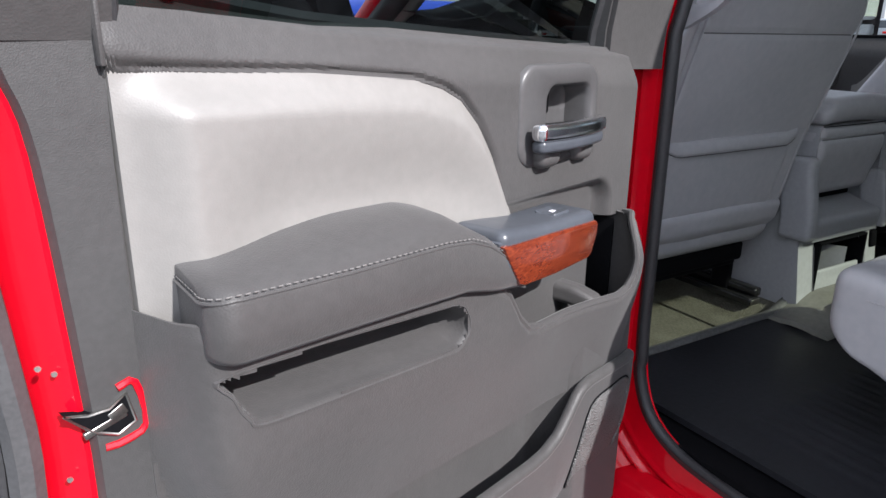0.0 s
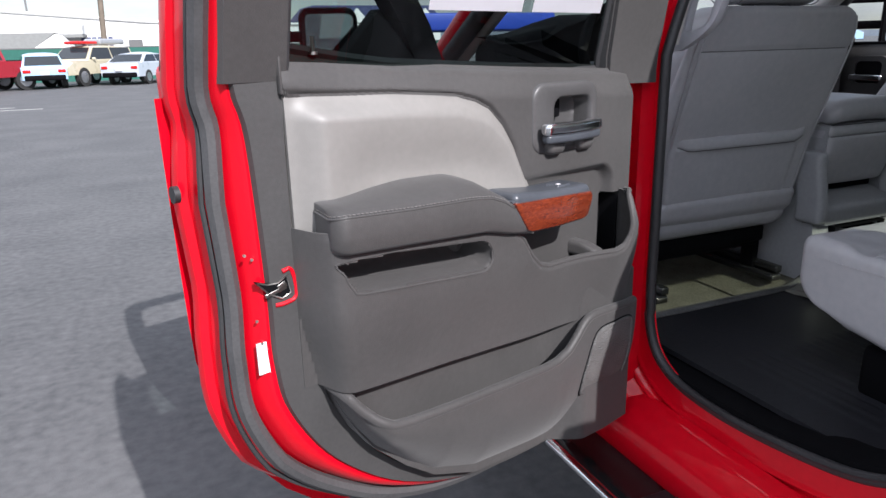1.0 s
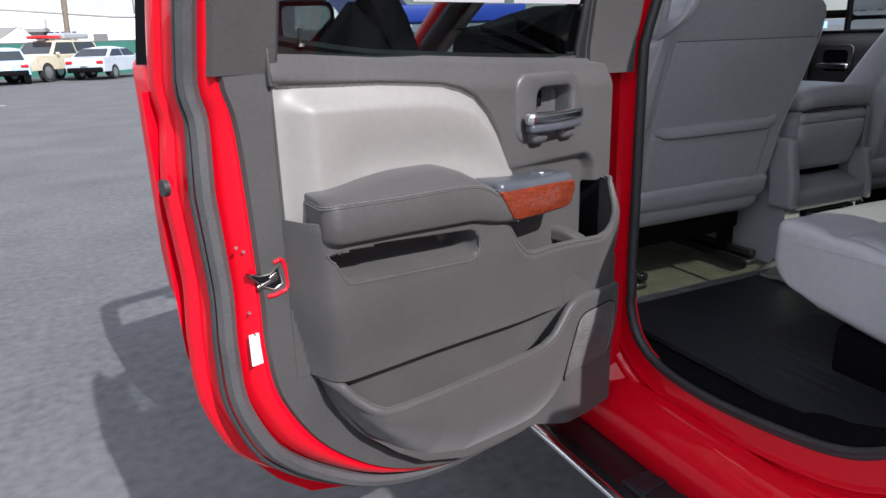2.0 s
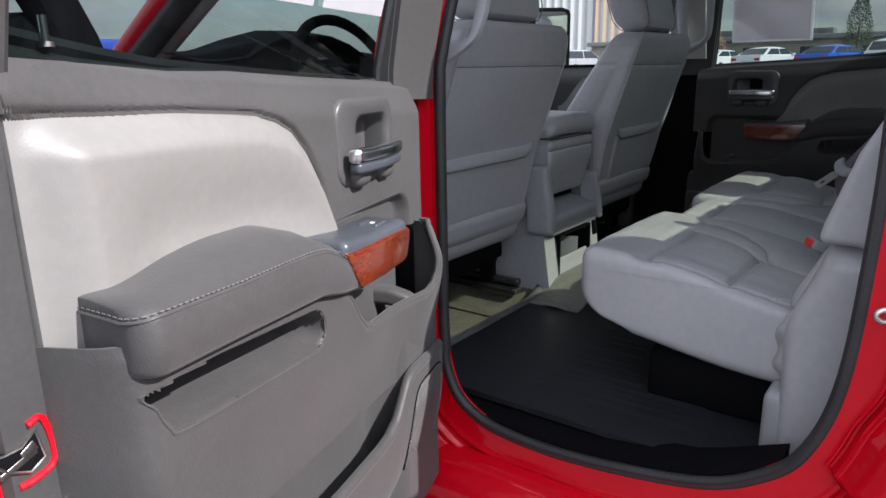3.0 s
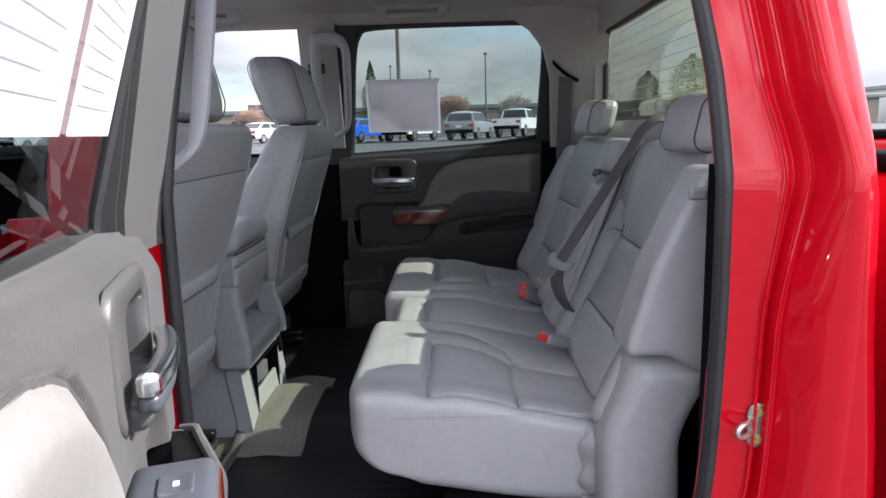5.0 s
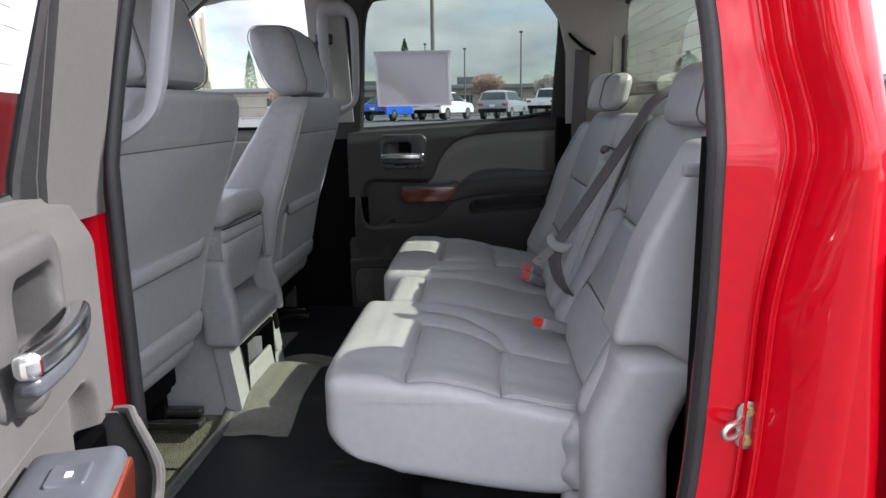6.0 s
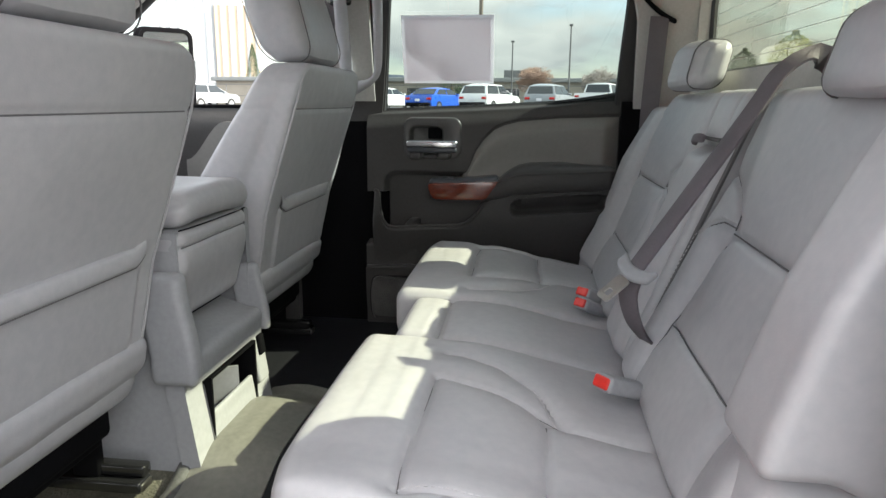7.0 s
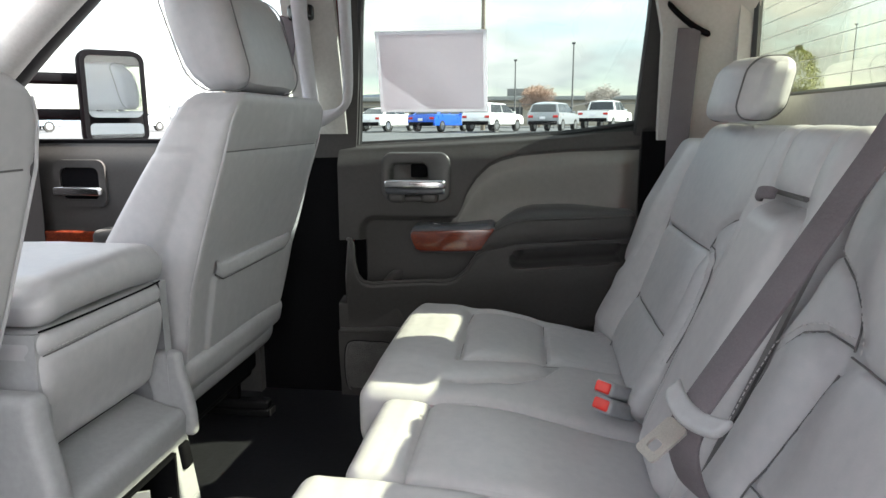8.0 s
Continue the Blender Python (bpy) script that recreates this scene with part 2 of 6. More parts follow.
def rounded(size, r, n=10, fn=None):
    """A box with soft edges of radius r and enough points to be shaped by fn(point, unit place)."""
    half = [s / 2 for s in size]

    def cuts(h, n):
        rr = min(r, h)
        edge = [h - rr * (1 - math.sin(a * math.pi / 10)) for a in range(6)]
        inner = [lerp(-(h - rr), h - rr, k / n) for k in range(1, n)]
        return sorted({round(v, 6) for v in [-e for e in edge] + inner + edge})

    many = n if isinstance(n, tuple) else (n, n, n)
    cx, cy, cz = [cuts(h, k) for h, k in zip(half, many)]
    bm, seen = bmesh.new(), {}

    def vert(p):
        key = tuple(round(c, 6) for c in p)
        if key not in seen:
            q = Vector(p)
            core = Vector([max(-(h - min(r, h)), min(h - min(r, h), c)) for c, h in zip(p, half)])
            d = q - core
            if d.length > 1e-9:
                big = max(abs(c) / min(r, h) for c, h in zip(d, half))
                u = Vector([c / min(r, h) for c, h in zip(d, half)])
                u = u.normalized() * big
                q = core + Vector([u[i] * min(r, half[i]) for i in range(3)])
            if fn:
                q = fn(q, Vector([c / h for c, h in zip(p, half)]))
            seen[key] = bm.verts.new(q)
        return seen[key]

    for axis, (A, B) in enumerate(((cy, cz), (cz, cx), (cx, cy))):
        for s in (-1, 1):
            for a0, a1 in zip(A, A[1:]):
                for b0, b1 in zip(B, B[1:]):
                    quad = []
                    for a, b in ((a0, b0), (a1, b0), (a1, b1), (a0, b1)):
                        p = [0, 0, 0]
                        p[axis], p[(axis + 1) % 3], p[(axis + 2) % 3] = s * half[axis], a, b
                        quad.append(vert(p))
                    if len(set(quad)) == 4:
                        bm.faces.new(quad)
    return bm


def seg_dist(x, y, pts):
    best = 9.0
    for (x0, y0), (x1, y1) in zip(pts, pts[1:]):
        dx, dy = x1 - x0, y1 - y0
        t = max(0, min(1, ((x - x0) * dx + (y - y0) * dy) / (dx * dx + dy * dy)))
        best = min(best, math.hypot(x - x0 - t * dx, y - y0 - t * dy))
    return best


def tube(path, r, n=8, closed=False, flat=1.0, up=(0, 0, 1)):
    """A round or flattened cord along a path."""
    P = [Vector(p) for p in path]
    rings, s = [], None
    for i, p in enumerate(P):
        a = P[i - 1] if i or closed else p
        b = P[(i + 1) % len(P)] if i + 1 < len(P) or closed else p
        d = (b - a).normalized()
        if s is None:
            s = d.cross(Vector(up))
            s = s if s.length > 0.2 else d.orthogonal()
        s = (s - d * s.dot(d)).normalized()
        t = s.cross(d).normalized()
        rr = r[i] if isinstance(r, (list, tuple)) else r
        rings.append([p + s * (math.cos(k * 2 * math.pi / n) * rr) + t * (math.sin(k * 2 * math.pi / n) * rr * flat) for k in range(n)])
    return skin(rings, close_ring=True, close_path=closed, caps=not closed)


def prism(outline, d, bevel=0.0, seg=2):
    """A polygon in x, z pushed along y from 0 to d."""
    bm = bmesh.new()
    a = [bm.verts.new((x, 0, z)) for x, z in outline]
    f = bm.faces.new(a)
    got = bmesh.ops.extrude_face_region(bm, geom=[f])
    bmesh.ops.translate(bm, verts=[v for v in got["geom"] if isinstance(v, bmesh.types.BMVert)], vec=(0, d, 0))
    if bevel:
        bmesh.ops.bevel(bm, geom=bm.edges, offset=bevel, segments=seg, profile=0.5, affect="EDGES")
    return bm


def loop_round(w, h, r, n=5):
    """A rounded rectangle about the origin as (x, z)."""
    out = []
    for cx, cz, a0 in ((w / 2 - r, h / 2 - r, 0), (-w / 2 + r, h / 2 - r, 90), (-w / 2 + r, -h / 2 + r, 180), (w / 2 - r, -h / 2 + r, 270)):
        for k in range(n + 1):
            a = radians(a0 + 90 * k / n)
            out.append((cx + r * math.cos(a), cz + r * math.sin(a)))
    return out


def frame_ring(outer, inner, d, w=0.0):
    """A flat frame between two loops of equal length in x, z; from y = w to y = w + d."""
    rings = [[(x, w, z) for x, z in outer], [(x, w + d, z) for x, z in outer], [(x, w + d, z) for x, z in inner], [(x, w, z) for x, z in inner]]
    return skin(rings, close_ring=True, close_path=True)


def stitches(path, length=0.006, gap=0.004, r=0.0011):
    """A row of short threads along a path, joined."""
    P = [Vector(p) for p in path]
    bm, run, nxt = bmesh.new(), 0.0, 0.0
    for a, b in zip(P, P[1:]):
        L = (b - a).length
        while nxt < run + L:
            p = a + (b - a) * ((nxt - run) / L)
            q = (b - a).to_track_quat("Z", "Y").to_matrix().to_4x4()
            bmesh.ops.create_cone(bm, cap_ends=True, segments=5, radius1=r, radius2=r, depth=length, matrix=Matrix.Translation(p) @ q)
            nxt += length + gap
        run += L
    return bm


# ---- rear doors: u runs from the hinge to the latch, w from the panel into the cab ----
RIM = [(-0.012, 0.861), (0.01, 0.862), (0.13, 0.869), (0.152, 0.866), (0.168, 0.856), (0.185, 0.838), (0.211, 0.815), (0.245, 0.804), (0.277, 0.802), (0.385, 0.807), (0.52, 0.815), (0.60, 0.822), (0.636, 0.828), (0.66, 0.843), (0.68, 0.864), (0.704, 0.899)]
MID_LOW = [(-0.012, 0.859), (0.15, 0.858), (0.29, 0.864), (0.50, 0.882), (0.615, 0.890), (0.72, 0.898)]
MID_TOP = [(0.012, 1.098), (0.022, 1.101), (0.029, 1.092), (0.038, 1.040), (0.045, 1.014), (0.058, 0.997), (0.08, 0.991), (0.15, 0.996), (0.27, 1.0), (0.295, 1.008), (0.32, 1.03), (0.345, 1.068), (0.37, 1.086), (0.41, 1.10), (0.70, 1.132), (0.72, 1.148), (0.737, 1.146)]
BOTTOM = [(-0.012, 0.585), (0.07, 0.583), (0.26, 0.597), (0.416, 0.616), (0.513, 0.656), (0.575, 0.704), (0.635, 0.762), (0.667, 0.807), (0.687, 0.849), (0.71, 0.925), (0.727, 1.01), (0.735, 1.09)]
SILL = [(-0.10, 1.325), (0.0, 1.334), (0.3, 1.348), (0.544, 1.362), (0.65, 1.375), (0.726, 1.39), (0.75, 1.39)]
FACE = [(-0.012, 0.050), (0.1, 0.044), (0.3, 0.036), (0.5, 0.027), (0.735, 0.012)]
INS = [(0.262, 1.12), (0.28, 1.152), (0.315, 1.22), (0.34, 1.255), (0.37, 1.284), (0.40, 1.298), (0.44, 1.308), (0.56, 1.318), (0.733, 1.325)]
CUP = [(0.711, 1.106), (0.706, 1.088), (0.695, 1.067), (0.676, 1.056), (0.56, 1.044), (0.455, 1.034), (0.432, 1.037), (0.422, 1.052), (0.426, 1.070), (0.443, 1.084), (0.50, 1.092), (0.62, 1.104)]


def trim_w(u, z):
    """How far the moulded base panel stands into the cab."""
    zt = curve(SILL, u)
    w = curve(FACE, u) - 0.020 * sstep(0.055, 0.0, zt - z) - 0.010 * sstep(0.012, 0.0, zt - z)
    # a crease along the lower edge of the window band, deeper towards the latch
    line = curve(INS, max(0.262, u)) + 0.003
    w -= 0.006 * math.exp(-((z - line) / 0.003) ** 2) * sstep(0.30, 0.36, u)
    w -= 0.014 * sstep(0.30, 0.33, u) * sstep(line, line - 0.012, z)
    # bowl round the switch pod, with a rounded front corner
    dx, dz = max(0.0, 0.078 - u), max(0.0, z - 1.118)
    d = math.hypot(dx, dz) - 0.032
    w = lerp(w, 0.024, sstep(0.010, -0.008, d) * sstep(0.46, 0.44, u))
    # deep slot behind the front rim
    w = lerp(w, 0.0, sstep(0.052, 0.049, u) * sstep(1.094, 1.09, z))
    # back of the lower bin and its rounded front end
    low = lerp(0.030, 0.074, sstep(0.215, 0.135, u))
    w = lerp(w, low * (1 - sstep(0.66, 0.72, u)), sstep(0.95, 0.93, z))
    # hollow behind the inside handle
    w -= 0.05 * sstep(0.060, 0.054, abs(u - 0.172)) * sstep(0.052, 0.046, abs(z - 1.256))
    return w


def mid_w(u, z):
    """The standing wall below the armrest, with a flank at its latch end."""
    k = u + 0.024 * sstep(1.05, 0.88, z)
    body = curve([(0.012, 0.060), (0.015, 0.072), (0.022, 0.081), (0.034, 0.085), (0.06, 0.086), (0.69, 0.088), (0.708, 0.0865), (0.718, 0.082), (0.725, 0.072), (0.73, 0.055), (0.737, 0.004)], k)
    body += 0.020 * sstep(0.22, 0.05, u) * sstep(1.108, 1.03, z)
    return body * (1 - 0.30 * sstep(1.04, 0.87, z)) - 0.004 * sstep(curve(MID_TOP, u) - 0.012, curve(MID_TOP, u), z)


def inside(x, y, loop):
    hit = False
    for (x0, y0), (x1, y1) in zip(loop, loop[1:] + loop[:1]):
        if (y0 > y) != (y1 > y) and x < x0 + (y - y0) * (x1 - x0) / (y1 - y0):
            hit = not hit
    return hit


def door_inside(s, door):
    """The trimmed inner face of a rear door, with what is mounted on it. s mirrors it for the other side."""
    flip = Matrix.Diagonal((s, 1, 1, 1))

    def put(name, bm, material, parent=door, label="", smooth=40):
        return part(name, moved(bm, flip), material, parent, label, smooth)

    def panel(i, j):
        u = lerp(-0.012, 0.735, i)
        zt, zb = curve(SILL, u), curve(BOTTOM, u)
        z = lerp(zb, zt, j)
        return (u, trim_w(u, z), z)

    put("inner_panel", slab(260, 300, panel, lambda p: Vector((p.x, -0.03, p.z))), TRIM, label="dark moulded door trim panel")
    # standing wall with the pull cup cut through it
    cup = [(p.x, p.z) for p in smooth_path([(u, 0, z) for u, z in CUP], 5, closed=True)]

    def wall(i, j):
        u = lerp(0.012, 0.737, i)
        z = lerp(curve(MID_LOW, u), curve(MID_TOP, u), j)
        return (u, mid_w(u, z), z)
    bm = slab(200, 70, wall, lambda p: Vector((p.x, p.y - 0.009, p.z)))
    small = [(0.565 + (u - 0.565) * 0.985, 1.08 + (z - 1.08) * 0.94) for u, z in cup]
    bmesh.ops.delete(bm, geom=[f for f in bm.faces if inside(*[f.calc_center_median()[k] for k in (0, 2)], small)], context="FACES")
    mid = put("middle_wall", bm, TRIM, label="dark moulded pocket wall")
    rings = []
    for ku, kz, dw in ((1.022, 1.10, -0.003), (1.014, 1.06, 0.0008), (1.004, 1.015, 0.0010), (0.992, 0.965, -0.001), (0.980, 0.94, -0.007), (0.972, 0.905, -0.018), (0.966, 0.84, -0.024), (0.955, 0.79, -0.042), (0.94, 0.74, -0.058), (0.92, 0.64, -0.068), (0.88, 0.45, -0.074), (0.6, 0.2, -0.076), (0.0, 0.0, -0.076)):
        rings.append([(0.565 + (u - 0.565) * ku, mid_w(u, min(z, 1.10)) + dw, 1.092 + (z - 1.092) * kz) for u, z in cup])
    put("pull_cup", skin(rings, close_ring=True), TRIM, mid, "dark moulded pull cup")
    U = [lerp(0.013, 0.36, k / 110) for k in range(111)]
    put("pocket_rim", tube([(u, mid_w(u, curve(MID_TOP, u)) - 0.003, curve(MID_TOP, u)) for u in U], 0.0052, 8), TRIM, mid)
    # black sheets added to darken the slot's depth like shade
    put("slot_shade", joined(box(0.056, 0.003, 0.16, at=(0.024, 0.003, 1.012)), box(0.003, 0.046, 0.225, at=(0.0215, 0.024, 0.975))), BLACK, mid, "black sheets for the shade in the slot behind the rim")
    # the wall turns back to the panel at its hinge end
    put("end_wall", slab(8, 24, lambda i, j: (0.012 + 0.004 * i * i, lerp(-0.004, mid_w(0.014, lerp(0.862, 1.099, j)) - 0.004, i), lerp(0.862, 1.099, j)), lambda p: Vector((p.x + 0.006, p.y, p.z))), TRIM, mid, "dark moulded end wall")
    put("pocket_divider", rounded((0.030, 0.075, 0.03), 0.009, 6, lambda q, n: Vector((0.128 + q.x - 0.25 * q.y, 0.045 + q.y, 0.996 + q.z - 0.12 * q.y - 0.008 * sstep(0, 1, n.y)))), TRIM, mid, "small moulded divider")
    put("edge_cap", box(0.004, 0.010, 0.058, 0.0015, at=(0.7365, 0.006, 1.357)), TRIM)
    # lower bin, standing off the panel
    def bin_w(u, z):
        zb = curve(BOTTOM, u) + 0.002
        f = max(0.0, min(1.0, (z - zb) / max(0.004, curve(RIM, u) - zb)))
        return 0.016 + (0.074 - 0.03 * sstep(0.64, 0.704, u)) * (1 - (1 - f) ** 2.6) - 0.004 * sstep(0.02, -0.012, u)
    def bin_face(i, j):
        u = lerp(-0.012, 0.704, i)
        z = lerp(curve(BOTTOM, u) + 0.002, curve(RIM, u), j)
        return (u, bin_w(u, z), z)
    lower = put("map_pocket", slab(120, 30, bin_face, lambda p: Vector((p.x, p.y - 0.014, p.z))), TRIM, label="dark moulded door bin")
    put("bin_rim", tube([(u, bin_w(u, curve(RIM, u)) - 0.0065, curve(RIM, u)) for u in [lerp(-0.008, 0.702, k / 90) for k in range(91)]], 0.0085, 10), TRIM, lower)
    # loudspeaker grille
    ring = [(p.x, p.z) for p in smooth_path([(u, 0, z) for u, z in ((0.130, 0.828), (0.07, 0.836), (0.022, 0.834), (0.008, 0.81), (0.004, 0.755), (0.008, 0.705), (0.028, 0.674), (0.06, 0.667), (0.115, 0.678), (0.150, 0.692), (0.158, 0.715), (0.155, 0.76))], 4, closed=True)]
    cu, cz = 0.083, 0.752
    rings = []
    for sc, w in ((1.03, -0.004), (1.01, 0.0035), (0.97, 0.0045), (0.94, 0.001), (0.88, 0.0015), (0.6, 0.002), (0.3, 0.002), (0.0, 0.002)):
        rings.append([(cu + (u - cu) * sc, bin_w(cu + (u - cu) * sc, cz + (z - cz) * sc) + w, cz + (z - cz) * sc) for u, z in ring])
    put("speaker_grille", skin(rings, close_ring=True), SPEAKER, label="perforated grey speaker grille")
    put("grille_gap", tube([(cu + (u - cu) * 1.03, bin_w(u, z) + 0.0006, cz + (z - cz) * 1.03) for u, z in ring], 0.0016, 6, closed=True), BLACK, lower)
    # pale insert
    def insert(i, j):
        u = lerp(0.262, 0.733, i)
        zt = curve(INS, u)
        z = lerp(1.10, zt, j)
        w = curve(FACE, u) - 0.006 + (0.012 + 0.016 * sstep(0.45, 0.70, u)) * sstep(-0.004, 0.034, zt - z) * sstep(-0.004, 0.046, 0.733 - u) * sstep(-0.002, 0.03, u - 0.262) - 0.012 * sstep(0.03, 0.12, zt - z) * sstep(0.04, 0.13, 0.733 - u) * sstep(1.09, 1.21, z)
        return (u, w, z)
    put("insert", slab(90, 60, insert, lambda p: Vector((p.x, p.y - 0.025, p.z))), INSERT, label="pale ash vinyl door insert")
    # armrest, a padded shelf that turns down at its front end
    TOPL = [(0.338, 1.083), (0.352, 1.10), (0.38, 1.127), (0.41, 1.146), (0.44, 1.157), (0.48, 1.162), (0.6, 1.167), (0.735, 1.176)]
    LOWL = [(0.338, 1.074), (0.39, 1.084), (0.44, 1.097), (0.6, 1.109), (0.735, 1.118)]
    rings = []
    for k in range(45):
        u = lerp(0.338, 0.702, k / 32) if k <= 32 else 0.702 + 0.026 * math.sin(radians(90) * (k - 32) / 12)
        zt, zb = curve(TOPL, u), curve(LOWL, u)
        e = math.sqrt(max(0.0, 1 - (max(0.0, u - 0.702) / 0.026) ** 2))
        wf = 0.079 + 0.026 * e - 0.004 * (1 - sstep(0.33, 0.40, u))
        rise = 0.024 * sstep(0.35, 0.48, u) * (1 - 0.8 * sstep(0.54, 0.73, u))
        zt2, zb2 = zt - 0.004 * (1 - e), zb + 0.004 * (1 - e)
        h = zt2 - zb2
        rings.append([(u, 0.0, zb2), (u, wf - 0.02, zb2), (u, wf - 0.008, zb2 + 0.003), (u, wf - 0.002, zb2 + min(0.01, h * 0.3)), (u, wf, zb2 + h * 0.5), (u, wf - 0.001, zt2 - min(0.006, h * 0.2)),
                      (u, wf - 0.003, zt2 - 0.001), (u, wf - 0.006, zt2 + 0.002), (u, wf - 0.012, zt2 + 0.006 + rise * 0.15), (u, wf - 0.045, zt2 + 0.006 + rise * 0.7), (u, 0.02, zt2 + 0.004 + rise), (u, 0.0, zt2 + rise)])
        # the end face turns in towards the panel
        rings[-1] = [(a - 0.024 * sstep(0.66, 0.728, u) * (1 - min(1.0, b / 0.105)), b, c) for a, b, c in rings[-1]]
    arm = put("armrest", skin(rings, close_ring=True, caps=True), TRIM, label="stitched dark padded armrest")
    seam = [(u, curve([(0.338, 0.101), (0.40, 0.105), (0.70, 0.105)], u) - 0.0015, curve(TOPL, u) + 0.0015) for u in [lerp(0.344, 0.702, k / 48) for k in range(49)]]
    for k in range(1, 8):
        a = radians(90) * k / 7
        seam.append((0.702 + 0.0265 * math.sin(a), 0.0775 + 0.026 * math.cos(a), curve(TOPL, 0.72) + 0.0015 - 0.004 * k / 7))
    seam += [(0.7285, w, curve(TOPL, 0.728) - 0.0025) for w in (0.065, 0.05, 0.035, 0.02)]
    seam = [(u - 0.024 * sstep(0.66, 0.728, u) * (1 - min(1.0, w / 0.105)), w, z) for u, w, z in seam]
    put("stitching", stitches(seam, 0.004, 0.003, 0.0006), THREAD, arm, "pale double stitching")
    put("seam_cord", tube([(u, w - 0.001, z - 0.004) for u, w, z in seam], 0.0016, 6), TRIM, arm)
    # wood trim and window switch
    pod = put("switch_pod", rounded((0.202, 0.075, 0.05), 0.012, 6, lambda q, n: Vector((0.286 + q.x, 0.066 + q.y, 1.118 + q.z + 0.055 * (q.x) * 0.25 + 0.008 * sstep(0.0, 1.0, n.x)))), SWITCHBLUE, label="slate plastic switch housing")
    put("switch_plate", rounded((0.062, 0.046, 0.012), 0.005, 5, lambda q, n: Vector((0.240 + q.x, 0.068 + q.y, 1.1350 + q.z + 0.0012 * n.x * n.x))), SWITCHBLUE, pod)
    put("window_switch", rounded((0.036, 0.03, 0.012), 0.004, 4, lambda q, n: Vector((0.240 + q.x, 0.07 + q.y, 1.1372 + q.z + 0.003 * n.y * n.y))), SWITCHBLUE, pod, "small slate window switch")
    put("switch_mark", box(0.008, 0.005, 0.001, at=(0.240, 0.07, 1.1437)), PAPER, pod, "white window symbol")
    wood = [(0.206, 1.081), (0.195, 1.085), (0.184, 1.110), (0.183, 1.124), (0.190, 1.129), (0.390, 1.138), (0.376, 1.116), (0.356, 1.087), (0.346, 1.083), (0.28, 1.080)]
    put("wood_trim", moved(prism(wood, 0.022, 0.004), Matrix.Translation((0, 0.084, 0))), WOOD, label="reddish burl wood trim strip")
    put("wood_bezel", moved(prism([(x + (0.28 - x) * -0.02, z + (z - 1.108) * 0.12 - 0.0) for x, z in wood], 0.03, 0.003), Matrix.Translation((0, 0.07, 0))), SWITCHBLUE)
    # inside handle in a raised surround
    def loop_at(w, h, r, dep, ou=0.187, oz=1.256, lift=0.0):
        return [(ou + x, dep + lift * x, oz + z) for x, z in loop_round(w, h, r, 7)]
    tip = -0.042
    plate = ((0.176, 0.124, 0.030, 0.0360), (0.174, 0.122, 0.029, 0.0412), (0.169, 0.118, 0.027, 0.0432), (0.160, 0.110, 0.025, 0.0445))
    hollow = ((0.108, 0.090, 0.022, 0.0445), (0.102, 0.085, 0.020, 0.0425), (0.096, 0.081, 0.018, 0.034), (0.088, 0.076, 0.016, 0.008), (0.07, 0.06, 0.014, 0.002), (0.0001, 0.0001, 0.00001, 0.002))
    bezel = put("handle_bezel", skin([loop_at(*L, lift=tip) for L in plate] + [loop_at(*L, 0.168, 1.250, lift=tip) for L in hollow], close_ring=True), HANDLEGREY2, label="grey plastic handle surround")
    put("lock_slot", box(0.042, 0.012, 0.034, 0.004, at=(0.190, 0.008, 1.270)), BLACK, bezel)
    def grip(q, n):
        return Vector((0.187 + q.x, 0.058 + q.y + 0.010 * (1 - n.x * n.x), 1.240 + q.z))
    handle = put("door_handle", rounded((0.158, 0.020, 0.022), 0.008, 10, grip), CHROME, label="chrome pull handle")
    put("handle_underside", rounded((0.150, 0.018, 0.016), 0.006, 8, lambda q, n: Vector((0.187 + q.x, 0.057 + q.y + 0.008 * (1 - n.x * n.x), 1.223 + q.z))), SWITCHBLUE, handle, "slate lower half of the handle")
    for uu in (0.222, 0.138):
        put("handle_foot", rounded((0.046, 0.045, 0.03), 0.014, 6, lambda q, n: Vector((uu + q.x, 0.036 + q.y, 1.207 + q.z))), HANDLEGREY, handle)


HANDLEGREY2 = mat("grey_surround_plastic", (0.068, 0.066, 0.067), 0.38, vary=0.08, scale=9, bump=0.15, bump_scale=520, dist=0.0004)
SPEAKER = mat("speaker_mesh", (0.12, 0.118, 0.116), 0.5, vary=0.3, scale=28, bump=1.0, bump_scale=360, dist=0.003)
HANDLEGREY = mat("dark_slate_plastic", (0.08, 0.077, 0.077), 0.4, vary=0.1)

HINGE = Vector((-0.986, 0.486, 0))
UDIR = Vector((-0.949, -0.314, 0)).normalized()
NDIR = Vector((-UDIR.y, UDIR.x, 0))
MD = Matrix(((UDIR.x, NDIR.x, 0, HINGE.x), (UDIR.y, NDIR.y, 0, HINGE.y), (0, 0, 1, 0), (0, 0, 0, 1)))
door = thing("rear_door", "open red truck door with dark trim and pale ash insert", "door", MD)
door_inside(1, door)
LEAN_W = 0.30  # upper frame leans into the cab with height


def lean(z):
    return LEAN_W * max(0.0, z - 1.34)


